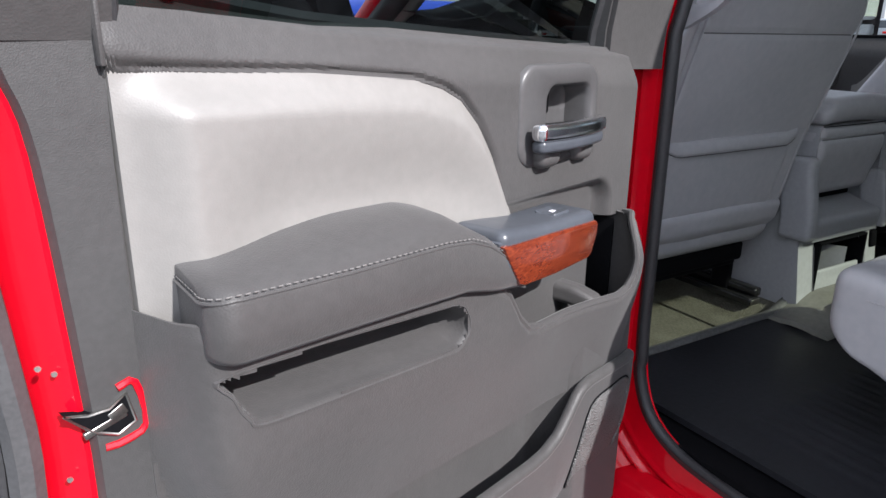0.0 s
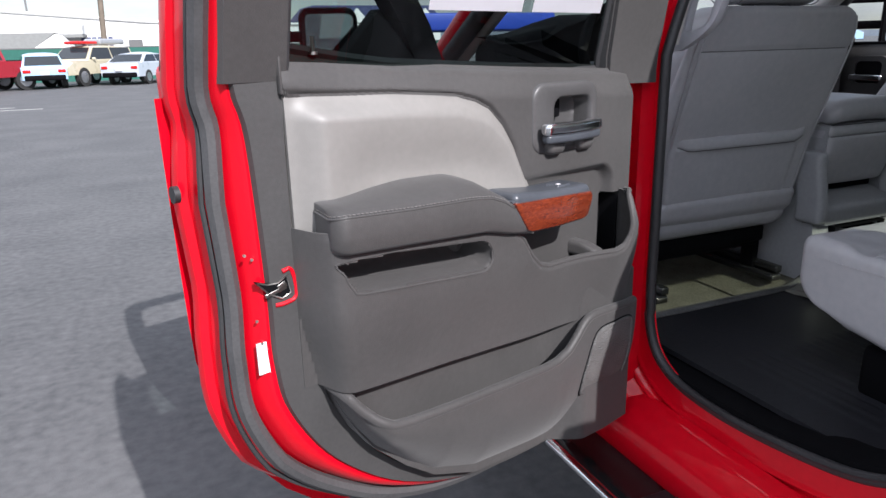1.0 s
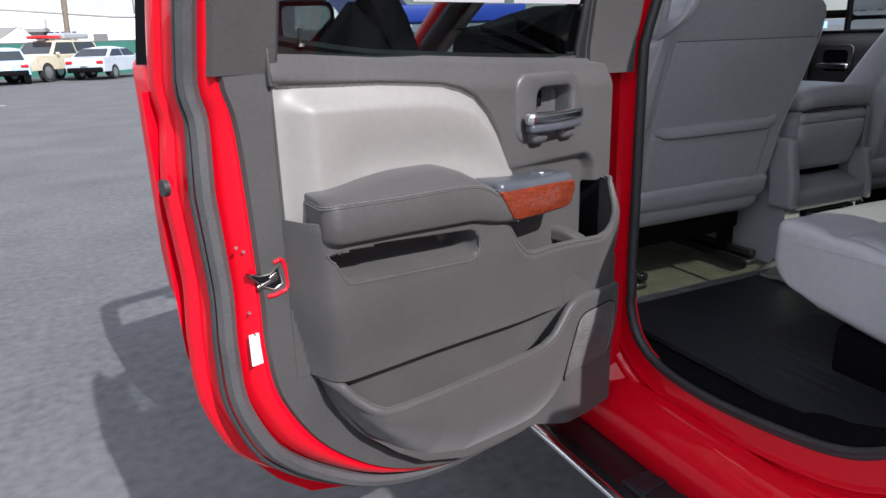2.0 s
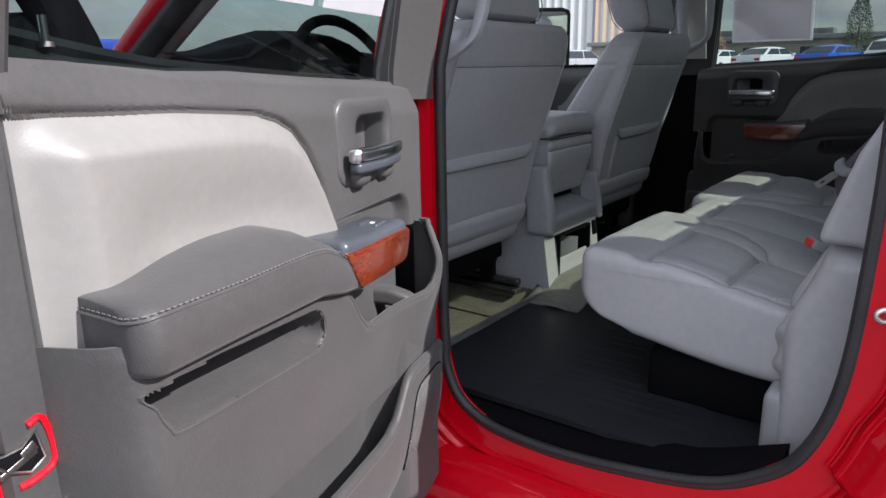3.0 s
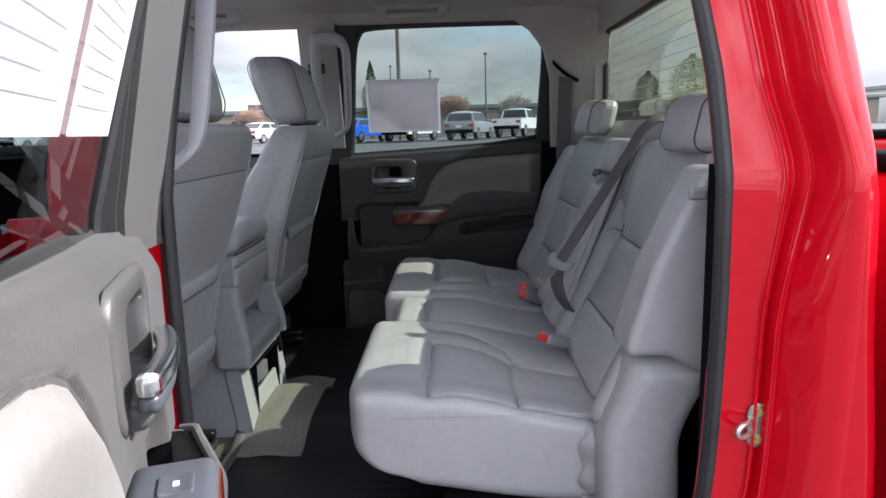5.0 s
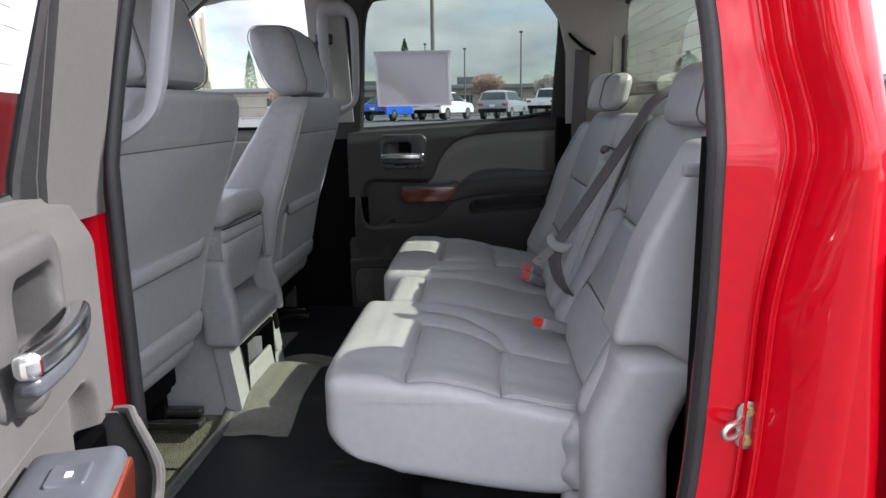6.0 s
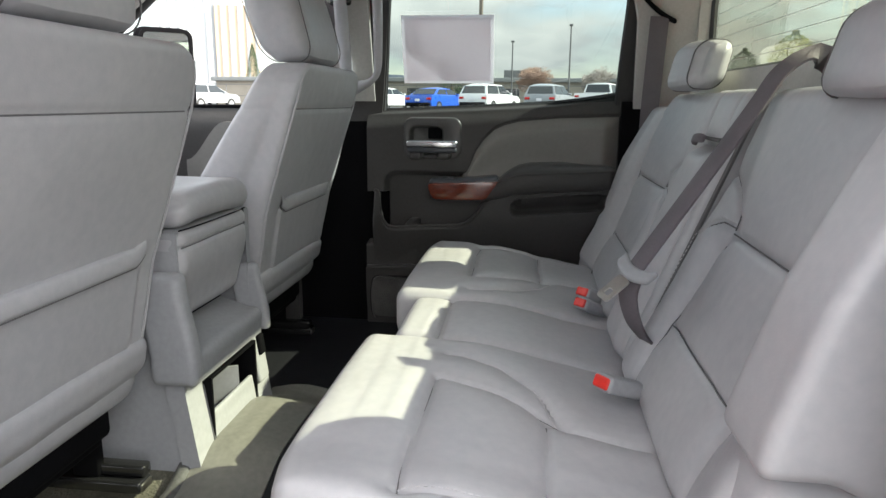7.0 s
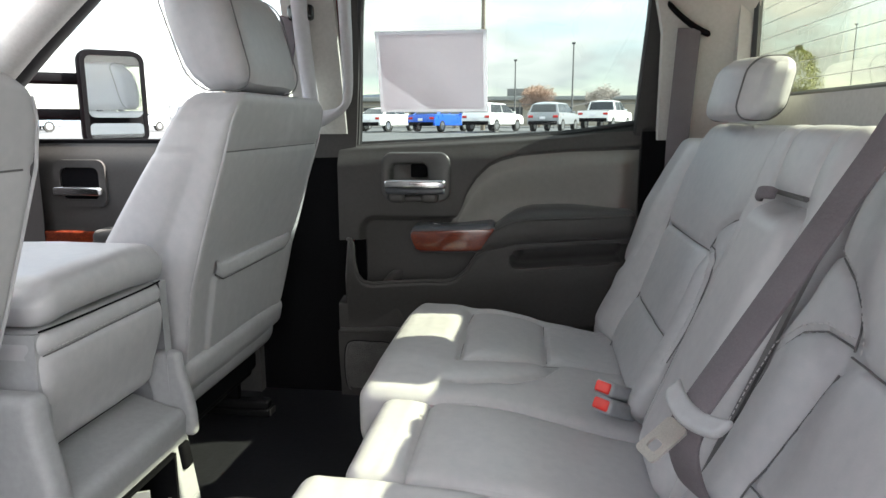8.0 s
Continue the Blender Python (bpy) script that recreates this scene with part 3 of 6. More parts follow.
def door_steel(s, door, paint=RED):
    flip = Matrix.Diagonal((s, 1, 1, 1))

    def put(name, bm, material, parent=door, label="", smooth=40):
        return part(name, moved(bm, flip), material, parent, label, smooth)

    # grained strip between trim and paint: trim edge against painted edge
    inner = smooth_path([(0.732, 0, 1.345), (0.736, 0, 1.2), (0.734, 0, 1.07), (0.717, 0, 0.945), (0.689, 0, 0.849), (0.612, 0, 0.735), (0.515, 0, 0.656), (0.38, 0, 0.607), (0.15, 0, 0.588), (-0.05, 0, 0.58), (-0.115, 0, 0.60)], 5)
    edge = smooth_path([(0.755, 0, 1.84), (0.785, 0, 1.76), (0.798, 0, 1.62), (0.802, 0, 1.48), (0.802, 0, 1.345), (0.787, 0, 1.27), (0.779, 0, 1.06), (0.778, 0, 0.95), (0.760, 0, 0.862), (0.69, 0, 0.752), (0.56, 0, 0.648), (0.38, 0, 0.582), (0.15, 0, 0.56), (-0.05, 0, 0.552), (-0.13, 0, 0.60)], 5)
    put("edge_strip", skin([[Vector((p.x, -0.012, p.z)) for p in inner], [Vector((p.x, 0.002, p.z)) for p in inner], [Vector((p.x - 0.004, 0.0, p.z)) for p in edge[20:]], [Vector((p.x, -0.012, p.z)) for p in edge[20:]]]), STRIP, label="grained dark plastic edge strip")
    normals = []
    for i, p in enumerate(edge):
        d = (edge[min(i + 1, len(edge) - 1)] - edge[max(i - 1, 0)]).normalized()
        normals.append(Vector((-d.z, 0, d.x)))
    prof = [(-0.012, -0.012), (0.004, -0.008), (0.012, -0.012), (0.022, -0.03), (0.03, -0.05), (0.045, -0.056), (0.052, -0.075), (0.055, -0.095), (0.066, -0.10), (0.07, -0.112), (0.066, -0.124), (0.04, -0.13)]
    width = lambda p: (0.35 + 0.65 * sstep(0.2, 0.7, p.x)) * curve([(0.5, 1.0), (0.7, 1.05), (0.8, 1.3), (0.95, 1.0), (1.05, 0.9), (1.2, 1.0), (1.3, 0.72), (1.36, 0.62), (1.9, 0.6)], p.z)
    put("door_shell", skin([[p + n * (o * width(p)) + Vector((0, w + lean(p.z), 0)) for p, n in zip(edge, normals)] for o, w in prof]), paint, label="red painted door shell")
    put("weather_seal", tube([p + n * 0.04 * width(p) + Vector((0, -0.040 + lean(p.z), 0)) for p, n in zip(edge, normals)], 0.0135, 8), GREYSEAL, label="grey rubber door seal")
    put("seal_lip", tube([p + n * 0.055 * width(p) + Vector((0, -0.050 + lean(p.z), 0)) for p, n in zip(edge, normals)], 0.004, 6), SEAL)
    # outer skin of the door
    def outer(i, j):
        z = lerp(0.53, 1.325, j)
        u1 = curve([(0.53, 0.50), (0.56, 0.62), (0.62, 0.70), (0.70, 0.76), (0.80, 0.815), (0.93, 0.84), (1.36, 0.855)], z)
        u = lerp(-0.13, u1, i)
        return (u, -0.126 - 0.02 * math.sin(math.pi * j), z)
    put("outer_skin", sheet(14, 14, outer), RED, label="red outer door skin")
    put("hinge_face", box(0.012, 0.125, 0.78, 0.004, at=(-0.125, -0.065, 0.95)), RED)
    # upper frame: latch-side post, header, hinge-side post
    def post(pts_a, pts_b, w0, w1):
        def inner(u, z):
            return w0 + lean(z) + (0.0485 - 0.085 * max(0.0, z - 1.33)) * sstep(0.3, 0.1, u) 
        ra = [Vector((u, inner(u, z), z)) for u, z in pts_a]
        rb = [Vector((u, inner(u, z) - 0.026 * sstep(0.3, 0.1, u) * (w0 == 0.0), z)) for u, z in pts_b]
        rc = [Vector((u, inner(u, z) - w0 + w1 - 0.012 * sstep(0.3, 0.1, u) * (w0 == 0.0), z)) for u, z in pts_b]
        rd = [Vector((u, inner(u, z) - w0 + w1, z)) for u, z in pts_a]
        return skin([ra, rb, rc, rd], close_path=True)
    glass_top = 1.775
    out = [(0.812, 1.345), (0.812, 1.5), (0.806, 1.68), (0.795, 1.78), (0.745, 1.835), (0.66, 1.85), (0.3, 1.85), (0.045, 1.84), (0.0, 1.82), (-0.035, 1.74), (-0.07, 1.54), (-0.092, 1.325), (-0.092, 1.305)]
    inn = [(0.724, 1.345), (0.729, 1.5), (0.735, 1.66), (0.728, 1.735), (0.70, 1.768), (0.64, 1.775), (0.3, 1.775), (0.135, 1.770), (0.092, 1.75), (0.07, 1.68), (0.05, 1.5), (0.03, 1.325), (0.025, 1.305)]
    out, inn = [[(q.x, q.z) for q in smooth_path([(u, 0, z) for u, z in L], 4)] for L in (out, inn)]
    put("window_frame", post(out, inn, 0.0, -0.022), TRIM, label="dark window frame trim")
    reveal = [(u + (0.004 if u < 0.4 else -0.004), z) for u, z in inn]
    put("reveal", post(out, reveal, -0.034, -0.052), STRIP, label="dark window reveal")
    out = [(u, z) for u, z in out if 0.1 < u < 0.7]
    frame_out = [(u - (0.006 if u < 0.2 else 0), z + (0.02 if z > 1.8 else 0)) for u, z in out]
    put("painted_frame", post([(u, z) for u, z in frame_out], out, -0.055, -0.085), paint, label="red painted window frame")
    put("run_channel", tube([Vector((u, -0.008 + lean(z), z)) for u, z in inn], 0.008, 6), SEAL)
    put("belt_seal", tube([Vector((u, -0.012, curve(SILL, u) - 0.0)) for u in [lerp(0.0, 0.735, k / 12) for k in range(13)]], 0.008, 6), SEAL)
    pane = bmesh.new()
    pane.faces.new([pane.verts.new((u, -0.010 + lean(z), z)) for u, z in inn])
    put("pane", pane, TINT, label="tinted door glass", smooth=0)
    put("pane_edge", box(0.70, 0.006, 0.004, at=(0.37, -0.012, 1.335)), SEAL)


door_steel(1, door)
for u0, u1 in ((0.490, 0.287), (0.260, 0.071)):
    um = (u0 + u1) / 2
    tilt = Matrix.Translation((um, -0.0065 + lean(1.57), 1.57)) @ Matrix.Rotation(math.atan(LEAN_W) * -1, 4, "X")
    p = part("price_sheet", moved(box(u0 - u1, 0.0012, 0.28), tilt), THINBORDER, door, "white printed price sheet on the glass")
    for k in range(17):
        wid = (u0 - u1) * random.uniform(0.45, 0.86)
        part("print_line", moved(box(wid, 0.0008, 0.0012, at=((u0 - u1) * 0.45 - wid / 2, 0.0014, 0.125 - k * 0.015)), tilt), PRINT, p)
# latch, screws, sticker and plug on the shut face
SLOT = [(0.796, 1.079), (0.780, 1.073), (0.764, 1.072), (0.750, 1.080), (0.745, 1.054), (0.760, 1.048), (0.778, 1.058)]
part("latch", moved(prism(SLOT, 0.012), Matrix.Translation((0, -0.0095, 0))), BLACK, door, "black latch slot")
part("slot_rim", tube([Vector((u, 0.002, z)) for u, z in SLOT], 0.0014, 6, closed=True), ZINC, door, "bare steel slot edge")
part("slot_bracket", tube(smooth_path([(0.756, 0.002, 1.087), (0.742, 0.002, 1.087), (0.737, 0.002, 1.048), (0.756, 0.002, 1.040), (0.770, 0.000, 1.040)], 3), 0.0032, 6), RED, door, "red painted slot edge")
part("latch_fork", joined(moved(box(0.034, 0.004, 0.006, 0.001), Matrix.Translation((0.768, 0.001, 1.060)) @ Matrix.Rotation(radians(12), 4, "Y")), moved(box(0.014, 0.004, 0.010, 0.001), Matrix.Translation((0.758, 0.001, 1.066)) @ Matrix.Rotation(radians(24), 4, "Y"))), ZINC, door, "worn steel latch fork")
for u, z in ((0.804, 1.118), (0.794, 1.110), (0.796, 1.02), (0.792, 0.985)):
    part("screw", rod(0.0022, 0.002, 8, m=Matrix.Translation((u, -0.009, z)) @ Matrix.Rotation(radians(90), 4, "X")), STEEL, door)
part("lock_knob", joined(rod(0.0032, 0.022, 10, m=Matrix.Translation((0.678, -0.002, 1.39))), rod(0.0065, 0.004, 12, m=Matrix.Translation((0.678, -0.002, 1.379)))), ZINC, door, "small steel lock knob")
part("grommet", rod(0.012, 0.008, 16, m=Matrix.Translation((0.858, -0.085, 1.2)) @ Matrix.Rotation(radians(90), 4, "Y")), SEAL, door, "grey rubber grommet")
sticker = part("sticker", box(0.017, 0.002, 0.048, at=(0.792, -0.010, 0.962)), SLEEVE, door, "white label with unreadable print")


# ---- cab shell ----
body = thing("truck_cab", "red painted crew cab body with black door seals", "truck cab", kind="structure")


def side_x(z):
    """Half width of the body side: upright below the belt, leaning in above it."""
    return 0.93 - 0.30 * max(0.0, z - 1.36) - 0.06 * max(0.0, 0.72 - z)


OPENING = [(0.47, 1.0), (0.468, 0.83), (0.452, 0.745), (0.41, 0.69), (0.33, 0.664), (0.18, 0.662), (-0.03, 0.694), (-0.135, 0.745), (-0.19, 0.81), (-0.222, 0.93), (-0.233, 1.15), (-0.233, 1.33), (-0.232, 1.44), (-0.226, 1.53), (-0.20, 1.68), (-0.145, 1.765), (-0.05, 1.80), (0.2, 1.81), (0.34, 1.80), (0.41, 1.755), (0.445, 1.65), (0.468, 1.4)]
OP = [(p.x, p.z) for p in smooth_path([(y, 0, z) for y, z in OPENING], 8, closed=True)]


def offset_loop(loop, d):
    out, n = [], len(loop)
    for i, (y, z) in enumerate(loop):
        dy, dz = loop[(i + 1) % n][0] - loop[i - 1][0], loop[(i + 1) % n][1] - loop[i - 1][1]
        L = math.hypot(dy, dz)
        out.append((y - dz / L * d, z + dy / L * d))
    return out


def signed(loop):
    return sum(a[0] * b[1] - b[0] * a[1] for a, b in zip(loop, loop[1:] + loop[:1]))


OUTW = -1 if signed(OP) > 0 else 1


def ring(side, off, dx):
    def reach(y, z):
        # the rear pillar and the sill are broad, the front pillar and roof rail narrow
        if y < -0.1 and z > 0.8 and 0 < off:
            # the pressed steps swing towards the seal below the belt
            low = sstep(1.40, 1.16, z) * sstep(0.0, 0.05, off) * sstep(0.125, 0.095, off)
            return off * (0.92 if y < -0.17 else 0.96) * (1 - 0.40 * low) + 0.020 * sstep(0.01, 0.06, off) * sstep(1.50, 1.36, z) * sstep(0.86, 0.95, z)
        return off * (0.45 if (y > 0.3 and z > 0.8) else 1.0)
    lo = offset_loop(OP, OUTW * -off if off < 0 else OUTW * off)
    pts = []
    for (y0, z0), (y, z) in zip(OP, lo):
        k = reach(y0, z0) / off if off else 1.0
        y, z = lerp(y0, y, k), lerp(z0, z, k)
        pts.append((side * (side_x(z) - dx), y, z))
    return pts


def aperture(side):
    # (offset from the opening, depth in from the skin)
    prof = [(0.0, 0.085), (0.002, 0.072), (0.008, 0.066), (0.02, 0.0655), (0.055, 0.064), (0.062, 0.0615), (0.066, 0.0585), (0.069, 0.0585), (0.072, 0.062), (0.076, 0.066), (0.081, 0.066), (0.085, 0.058), (0.088, 0.050), (0.091, 0.0475), (0.095, 0.0485), (0.098, 0.051), (0.100, 0.051), (0.103, 0.044), (0.107, 0.030), (0.111, 0.017), (0.116, 0.008), (0.122, 0.002), (0.130, 0.0), (0.14, 0.003)]
    part("door_aperture", skin([ring(side, o, d) for o, d in prof], close_ring=True), RED, body, "red painted door aperture")
    part("aperture_seal", tube([Vector(p) for p in ring(side, -0.009, 0.074)], 0.0115, 12, closed=True), SEAL, body, "black rubber bulb seal")
    part("seal_lip", skin([ring(side, -0.012, 0.068), ring(side, 0.004, 0.061), ring(side, 0.009, 0.063)], close_ring=True), SEAL, body)


aperture(-1)
for off, dx in ((0.0675, 0.058), (0.092, 0.0475)):
    bead = [Vector(p) for p in ring(-1, off, dx) if p[1] < -0.19 and p[2] > 0.86]
    bead.sort(key=lambda p: p.z)
    part("sealer_bead", tube(bead, 0.0026, 6), RED, body, "painted sealer bead")
part("door_aperture", skin([ring(1, o, d) for o, d in ((0.10, 0.03), (0.112, 0.0), (0.13, 0.002))], close_ring=True), RED, body, "red painted door aperture")


def skin_panel(name, side, y0, y1, z0, z1, label, rows=10):
    part(name, slab(rows, rows, lambda i, j: (side * (side_x(lerp(z0, z1, j)) - 0.004), lerp(y0, y1, i), lerp(z0, z1, j)), lambda p: Vector((p.x - side * 0.05, p.y, p.z))), RED, body, label)


ZS = [lerp(0.58, 1.84, k / 20) for k in range(21)]


def shut_y(z):
    return curve([(0.58, -0.255), (0.745, -0.265), (0.81, -0.32), (0.93, -0.368), (1.15, -0.381), (1.33, -0.375), (1.53, -0.35), (1.68, -0.314), (1.84, -0.21)], z)


def edge_y(z):
    return min(shut_y(z) - 0.002, curve([(0.58, -0.425), (1.03, -0.402), (1.18, -0.388), (1.385, -0.38), (1.48, -0.372), (1.58, -0.362), (1.84, -0.35)], z))


for side in (-1, 1):
    part("rear_pillar", skin([[(side * (side_x(z) - 0.003), lerp(shut_y(z), edge_y(z), k), z) for z in ZS] for k in (0.0, 0.5, 1.0)]), RED, body, "red rear cab corner")
    # sill with a rounded shoulder
    path = [(-0.04, 0.0), (0.0, -0.006), (0.03, -0.03), (0.042, -0.07), (0.036, -0.13), (0.0, -0.17)]
    part("sill", skin([[(side * (0.905 + dx), y, 0.60 + dz) for y in (-0.40, -0.3, 0.0, 0.3, 0.6, 1.0, 1.7)] for dx, dz in path]), RED, body, "red painted sill")
    # centre pillar between the doors and front opening
    part("centre_pillar", slab(4, 16, lambda i, j: (side * (side_x(lerp(0.62, 1.84, j)) - 0.03 + 0.0 * i), lerp(0.49, 0.60, i), lerp(0.62, 1.84, j)), lambda p: Vector((p.x - side * 0.06, p.y, p.z))), RED, body, "red centre pillar")
    part("cant_rail", slab(20, 6, lambda i, j: (side * lerp(side_x(1.80), 0.60, j ** 1.5), lerp(-0.44, 1.06, i), lerp(1.825, 1.915, math.sin(j * math.pi / 2))), lambda p: Vector((p.x * 0.98, p.y, p.z - 0.03))), RED, body, "red roof edge")
    # windscreen pillar
    part("windscreen_pillar", tube([(side * 0.70, 0.98, 1.85), (side * 0.77, 1.32, 1.62), (side * 0.84, 1.66, 1.35)], 0.045, 10), RED, body, "red windscreen pillar")
    part("pillar_cover", tube([(side * 0.655, 0.95, 1.835), (side * 0.725, 1.29, 1.605), (side * 0.795, 1.62, 1.36)], 0.045, 10), HEADLINER, body, "pale grey windscreen pillar trim")
    part("pillar_seal", tube([(side * 0.700, 0.94, 1.83), (side * 0.772, 1.27, 1.60), (side * 0.842, 1.60, 1.35)], 0.032, 10), SEAL, body, "black rubber pillar seal")
    part("front_sill_post", box(0.10, 0.10, 0.80, 0.02, at=(side * 0.88, 1.68, 0.98)), RED, body)
    skin_panel("front_wing", side, 1.66, 2.9, 0.70, 1.28, "red front wing", 6)
part("roof_skin", sheet(16, 12, lambda i, j: (lerp(-0.62, 0.62, i), lerp(-0.50, 1.06, j), 1.913 + 0.025 * math.sin(i * math.pi))), RED, body, "red roof skin")
part("bonnet", sheet(10, 8, lambda i, j: (lerp(-0.93, 0.93, i), lerp(1.92, 3.2, j), 1.27 + 0.07 * math.sin(i * math.pi) - 0.06 * j)), RED, body, "red bonnet")
part("rear_cab_wall", joined(box(1.28, 0.015, 0.86, at=(0, -0.452, 1.01)), box(1.28, 0.015, 0.11, at=(0, -0.452, 1.80))), RED, body)

for side in (-1, 1):
    # rounded rear corner of the cab
    part("cab_corner", skin([[(side * (side_x(z) - 0.003 - 0.07 * (1 - math.cos(a))), edge_y(z) - 0.035 * math.sin(a), z) for z in ZS] for a in [k * math.pi / 12 for k in range(7)]] + [[(side * (side_x(z) - 0.13), edge_y(z) - 0.06, z) for z in ZS], [(side * 0.705, -0.434, z) for z in ZS]]), RED, body, "red rounded cab corner")
# inner structure
floor = thing("floor", "dark cab floor under a black rubber mat", "floor", kind="structure")
part("floor_pan", box(1.56, 2.1, 0.03, at=(0, 0.62, 0.655)), CARPET, floor, "grey carpeted floor pan")


def tunnel_z(x, y):
    h = 0.035 + 0.02 * sstep(0.3, 0.7, y)
    return 0.675 + h * (1 - sstep(0.07, 0.25, abs(x + 0.02)))


part("tunnel", sheet(40, 30, lambda i, j: (lerp(-0.36, 0.36, i), lerp(-0.12, 1.6, j), tunnel_z(lerp(-0.36, 0.36, i), lerp(-0.12, 1.6, j)))), CARPET, floor, "grey carpeted transmission tunnel")

ceiling = thing("ceiling", "pale grey cloth headliner", "headliner", kind="structure")


def liner(i, j):
    x = lerp(-0.76, 0.76, i)
    y = lerp(-0.46, 1.06, j)
    e = abs(x) / 0.76
    return (x, y, 1.865 - 0.07 * e ** 5 - 0.035 * sstep(-0.2, -0.46, y) - 0.03 * sstep(0.85, 1.06, y))


part("headliner", sheet(30, 30, liner), HEADLINER, ceiling)


def inner_wall(side):
    # rear pillar trim above the belt, leaning in; its front edge follows the window
    def upper(i, j):
        z = lerp(1.36, 1.83, j)
        f = curve([(1.36, -0.262), (1.60, -0.25), (1.70, -0.222), (1.76, -0.175), (1.83, -0.06)], z)
        y = lerp(f, -0.432, i)
        return (side * (0.80 - 0.28 * (z - 1.36) - 0.05 * i), y, z)
    part("pillar_trim", slab(8, 14, upper, lambda p: Vector((p.x + side * 0.03, p.y, p.z))), HEADLINER, body, "pale grey pillar trim")
    part("quarter_trim", slab(6, 8, lambda i, j: (side * (0.825 - 0.03 * i), lerp(-0.232, -0.43, i), lerp(0.66, 1.38, j)), lambda p: Vector((p.x + side * 0.03, p.y, p.z))), BLACK, body, "black lower quarter trim")
    # centre pillar trim
    def pil(z0, z1, inx):
        def f(i, j):
            z = lerp(z0, z1, j)
            y = lerp(0.492, (0.72 if side > 0 and z1 < 1.4 else 0.62) + 0.10 * sstep(1.35, 0.7, z), i)
            return (side * (inx - 0.28 * max(0, z - 1.36) + 0.015 * (2 * i - 1) ** 2), y, z)
        return slab(8, 12, f, lambda p: Vector((p.x + side * 0.05, p.y, p.z)))
    part("pillar_trim", pil(1.375, 1.84, 0.80), HEADLINER, body, "pale grey centre pillar trim")
    part("pillar_trim", pil(0.66, 1.37, 0.815), BLACK, body, "black lower centre pillar trim")
    # rail over the windows
    part("rail_trim", slab(24, 5, lambda i, j: (side * lerp(0.70, 0.66, j), lerp(-0.46, 1.02, i), lerp(1.795, 1.84, j)), lambda p: Vector((p.x + side * 0.06, p.y, p.z))), HEADLINER, body, "pale grey roof rail trim")


inner_wall(1)
inner_wall(-1)
part("scuff_plate", slab(14, 4, lambda i, j: (lerp(-0.848, -0.765, j), lerp(-0.16, 0.50, i), curve([(-0.16, 0.757), (-0.03, 0.702), (0.18, 0.674), (0.50, 0.674)], lerp(-0.16, 0.50, i)) + 0.004 * math.sin(j * math.pi)), lambda p: Vector((p.x, p.y, p.z - 0.03))), BLACK, body, "black plastic sill scuff plate")

# rear bulkhead and its window
bulk_o, bulk_i = loop_round(1.43, 0.47, 0.06), loop_round(1.36, 0.30, 0.05)
part("rear_window_trim", moved(frame_ring([(x, z) for x, z in bulk_o], [(x, z - 0.005) for x, z in bulk_i], 0.03, 0.0), Matrix.Translation((0, -0.425, 1.60))), HEADLINER, body, "pale grey rear window surround")
part("rear_seal", tube([(x, -0.43, z + 1.595) for x, z in bulk_i], 0.010, 6, closed=True), SEAL, body)
part("rear_trim", box(1.36, 0.03, 0.75, 0.005, at=(0, -0.425, 1.015)), BLACK, body, "black rear bulkhead trim")
rw = part("rear_pane", moved(prism(bulk_i, 0.004), Matrix.Translation((0, -0.436, 1.595))), REARTINT, body, "tinted rear window", 0)
for k in range(9):
    part("heater_line", box(1.29, 0.0006, 0.0008, at=(0, -0.431, 1.475 + k * 0.03)), PANELGREY, body)

# closed door on the far side
MP = Matrix(((0, -1, 0, 0.852), (1, 0, 0, 0.505), (0, 0, 1, 0.012), (0, 0, 0, 1)))
far = thing("rear_door", "closed far truck door with black trim and grey insert", "door", MP)
door_inside(-1, far)
door_steel(-1, far, BLACK)


# ---- rear bench ----
def groove(x, y, lines, width, depth):
    """A sewn seam: a sharp line in a shallow valley."""
    d = seg_dist(x, y, lines)
    return depth * (0.62 * math.exp(-(d / 0.0045) ** 2) + 0.38 * math.exp(-(d / 0.024) ** 2)) if d < 0.07 else 0.0


def rumple(p, k=14.0, amount=0.0016):
    return amount * noise.noise(p * k) + 0.4 * amount * noise.noise(p * k * 3.1)


def along(lines, off, step=0.006):
    """Points along a line, set off to one side of it."""
    out = []
    for (x0, y0), (x1, y1) in zip(lines, lines[1:]):
        L = math.hypot(x1 - x0, y1 - y0)
        for k in range(int(L / step)):
            t = k * step / L
            out.append((lerp(x0, x1, t) - (y1 - y0) / L * off, lerp(y0, y1, t) + (x1 - x0) / L * off))
    return out


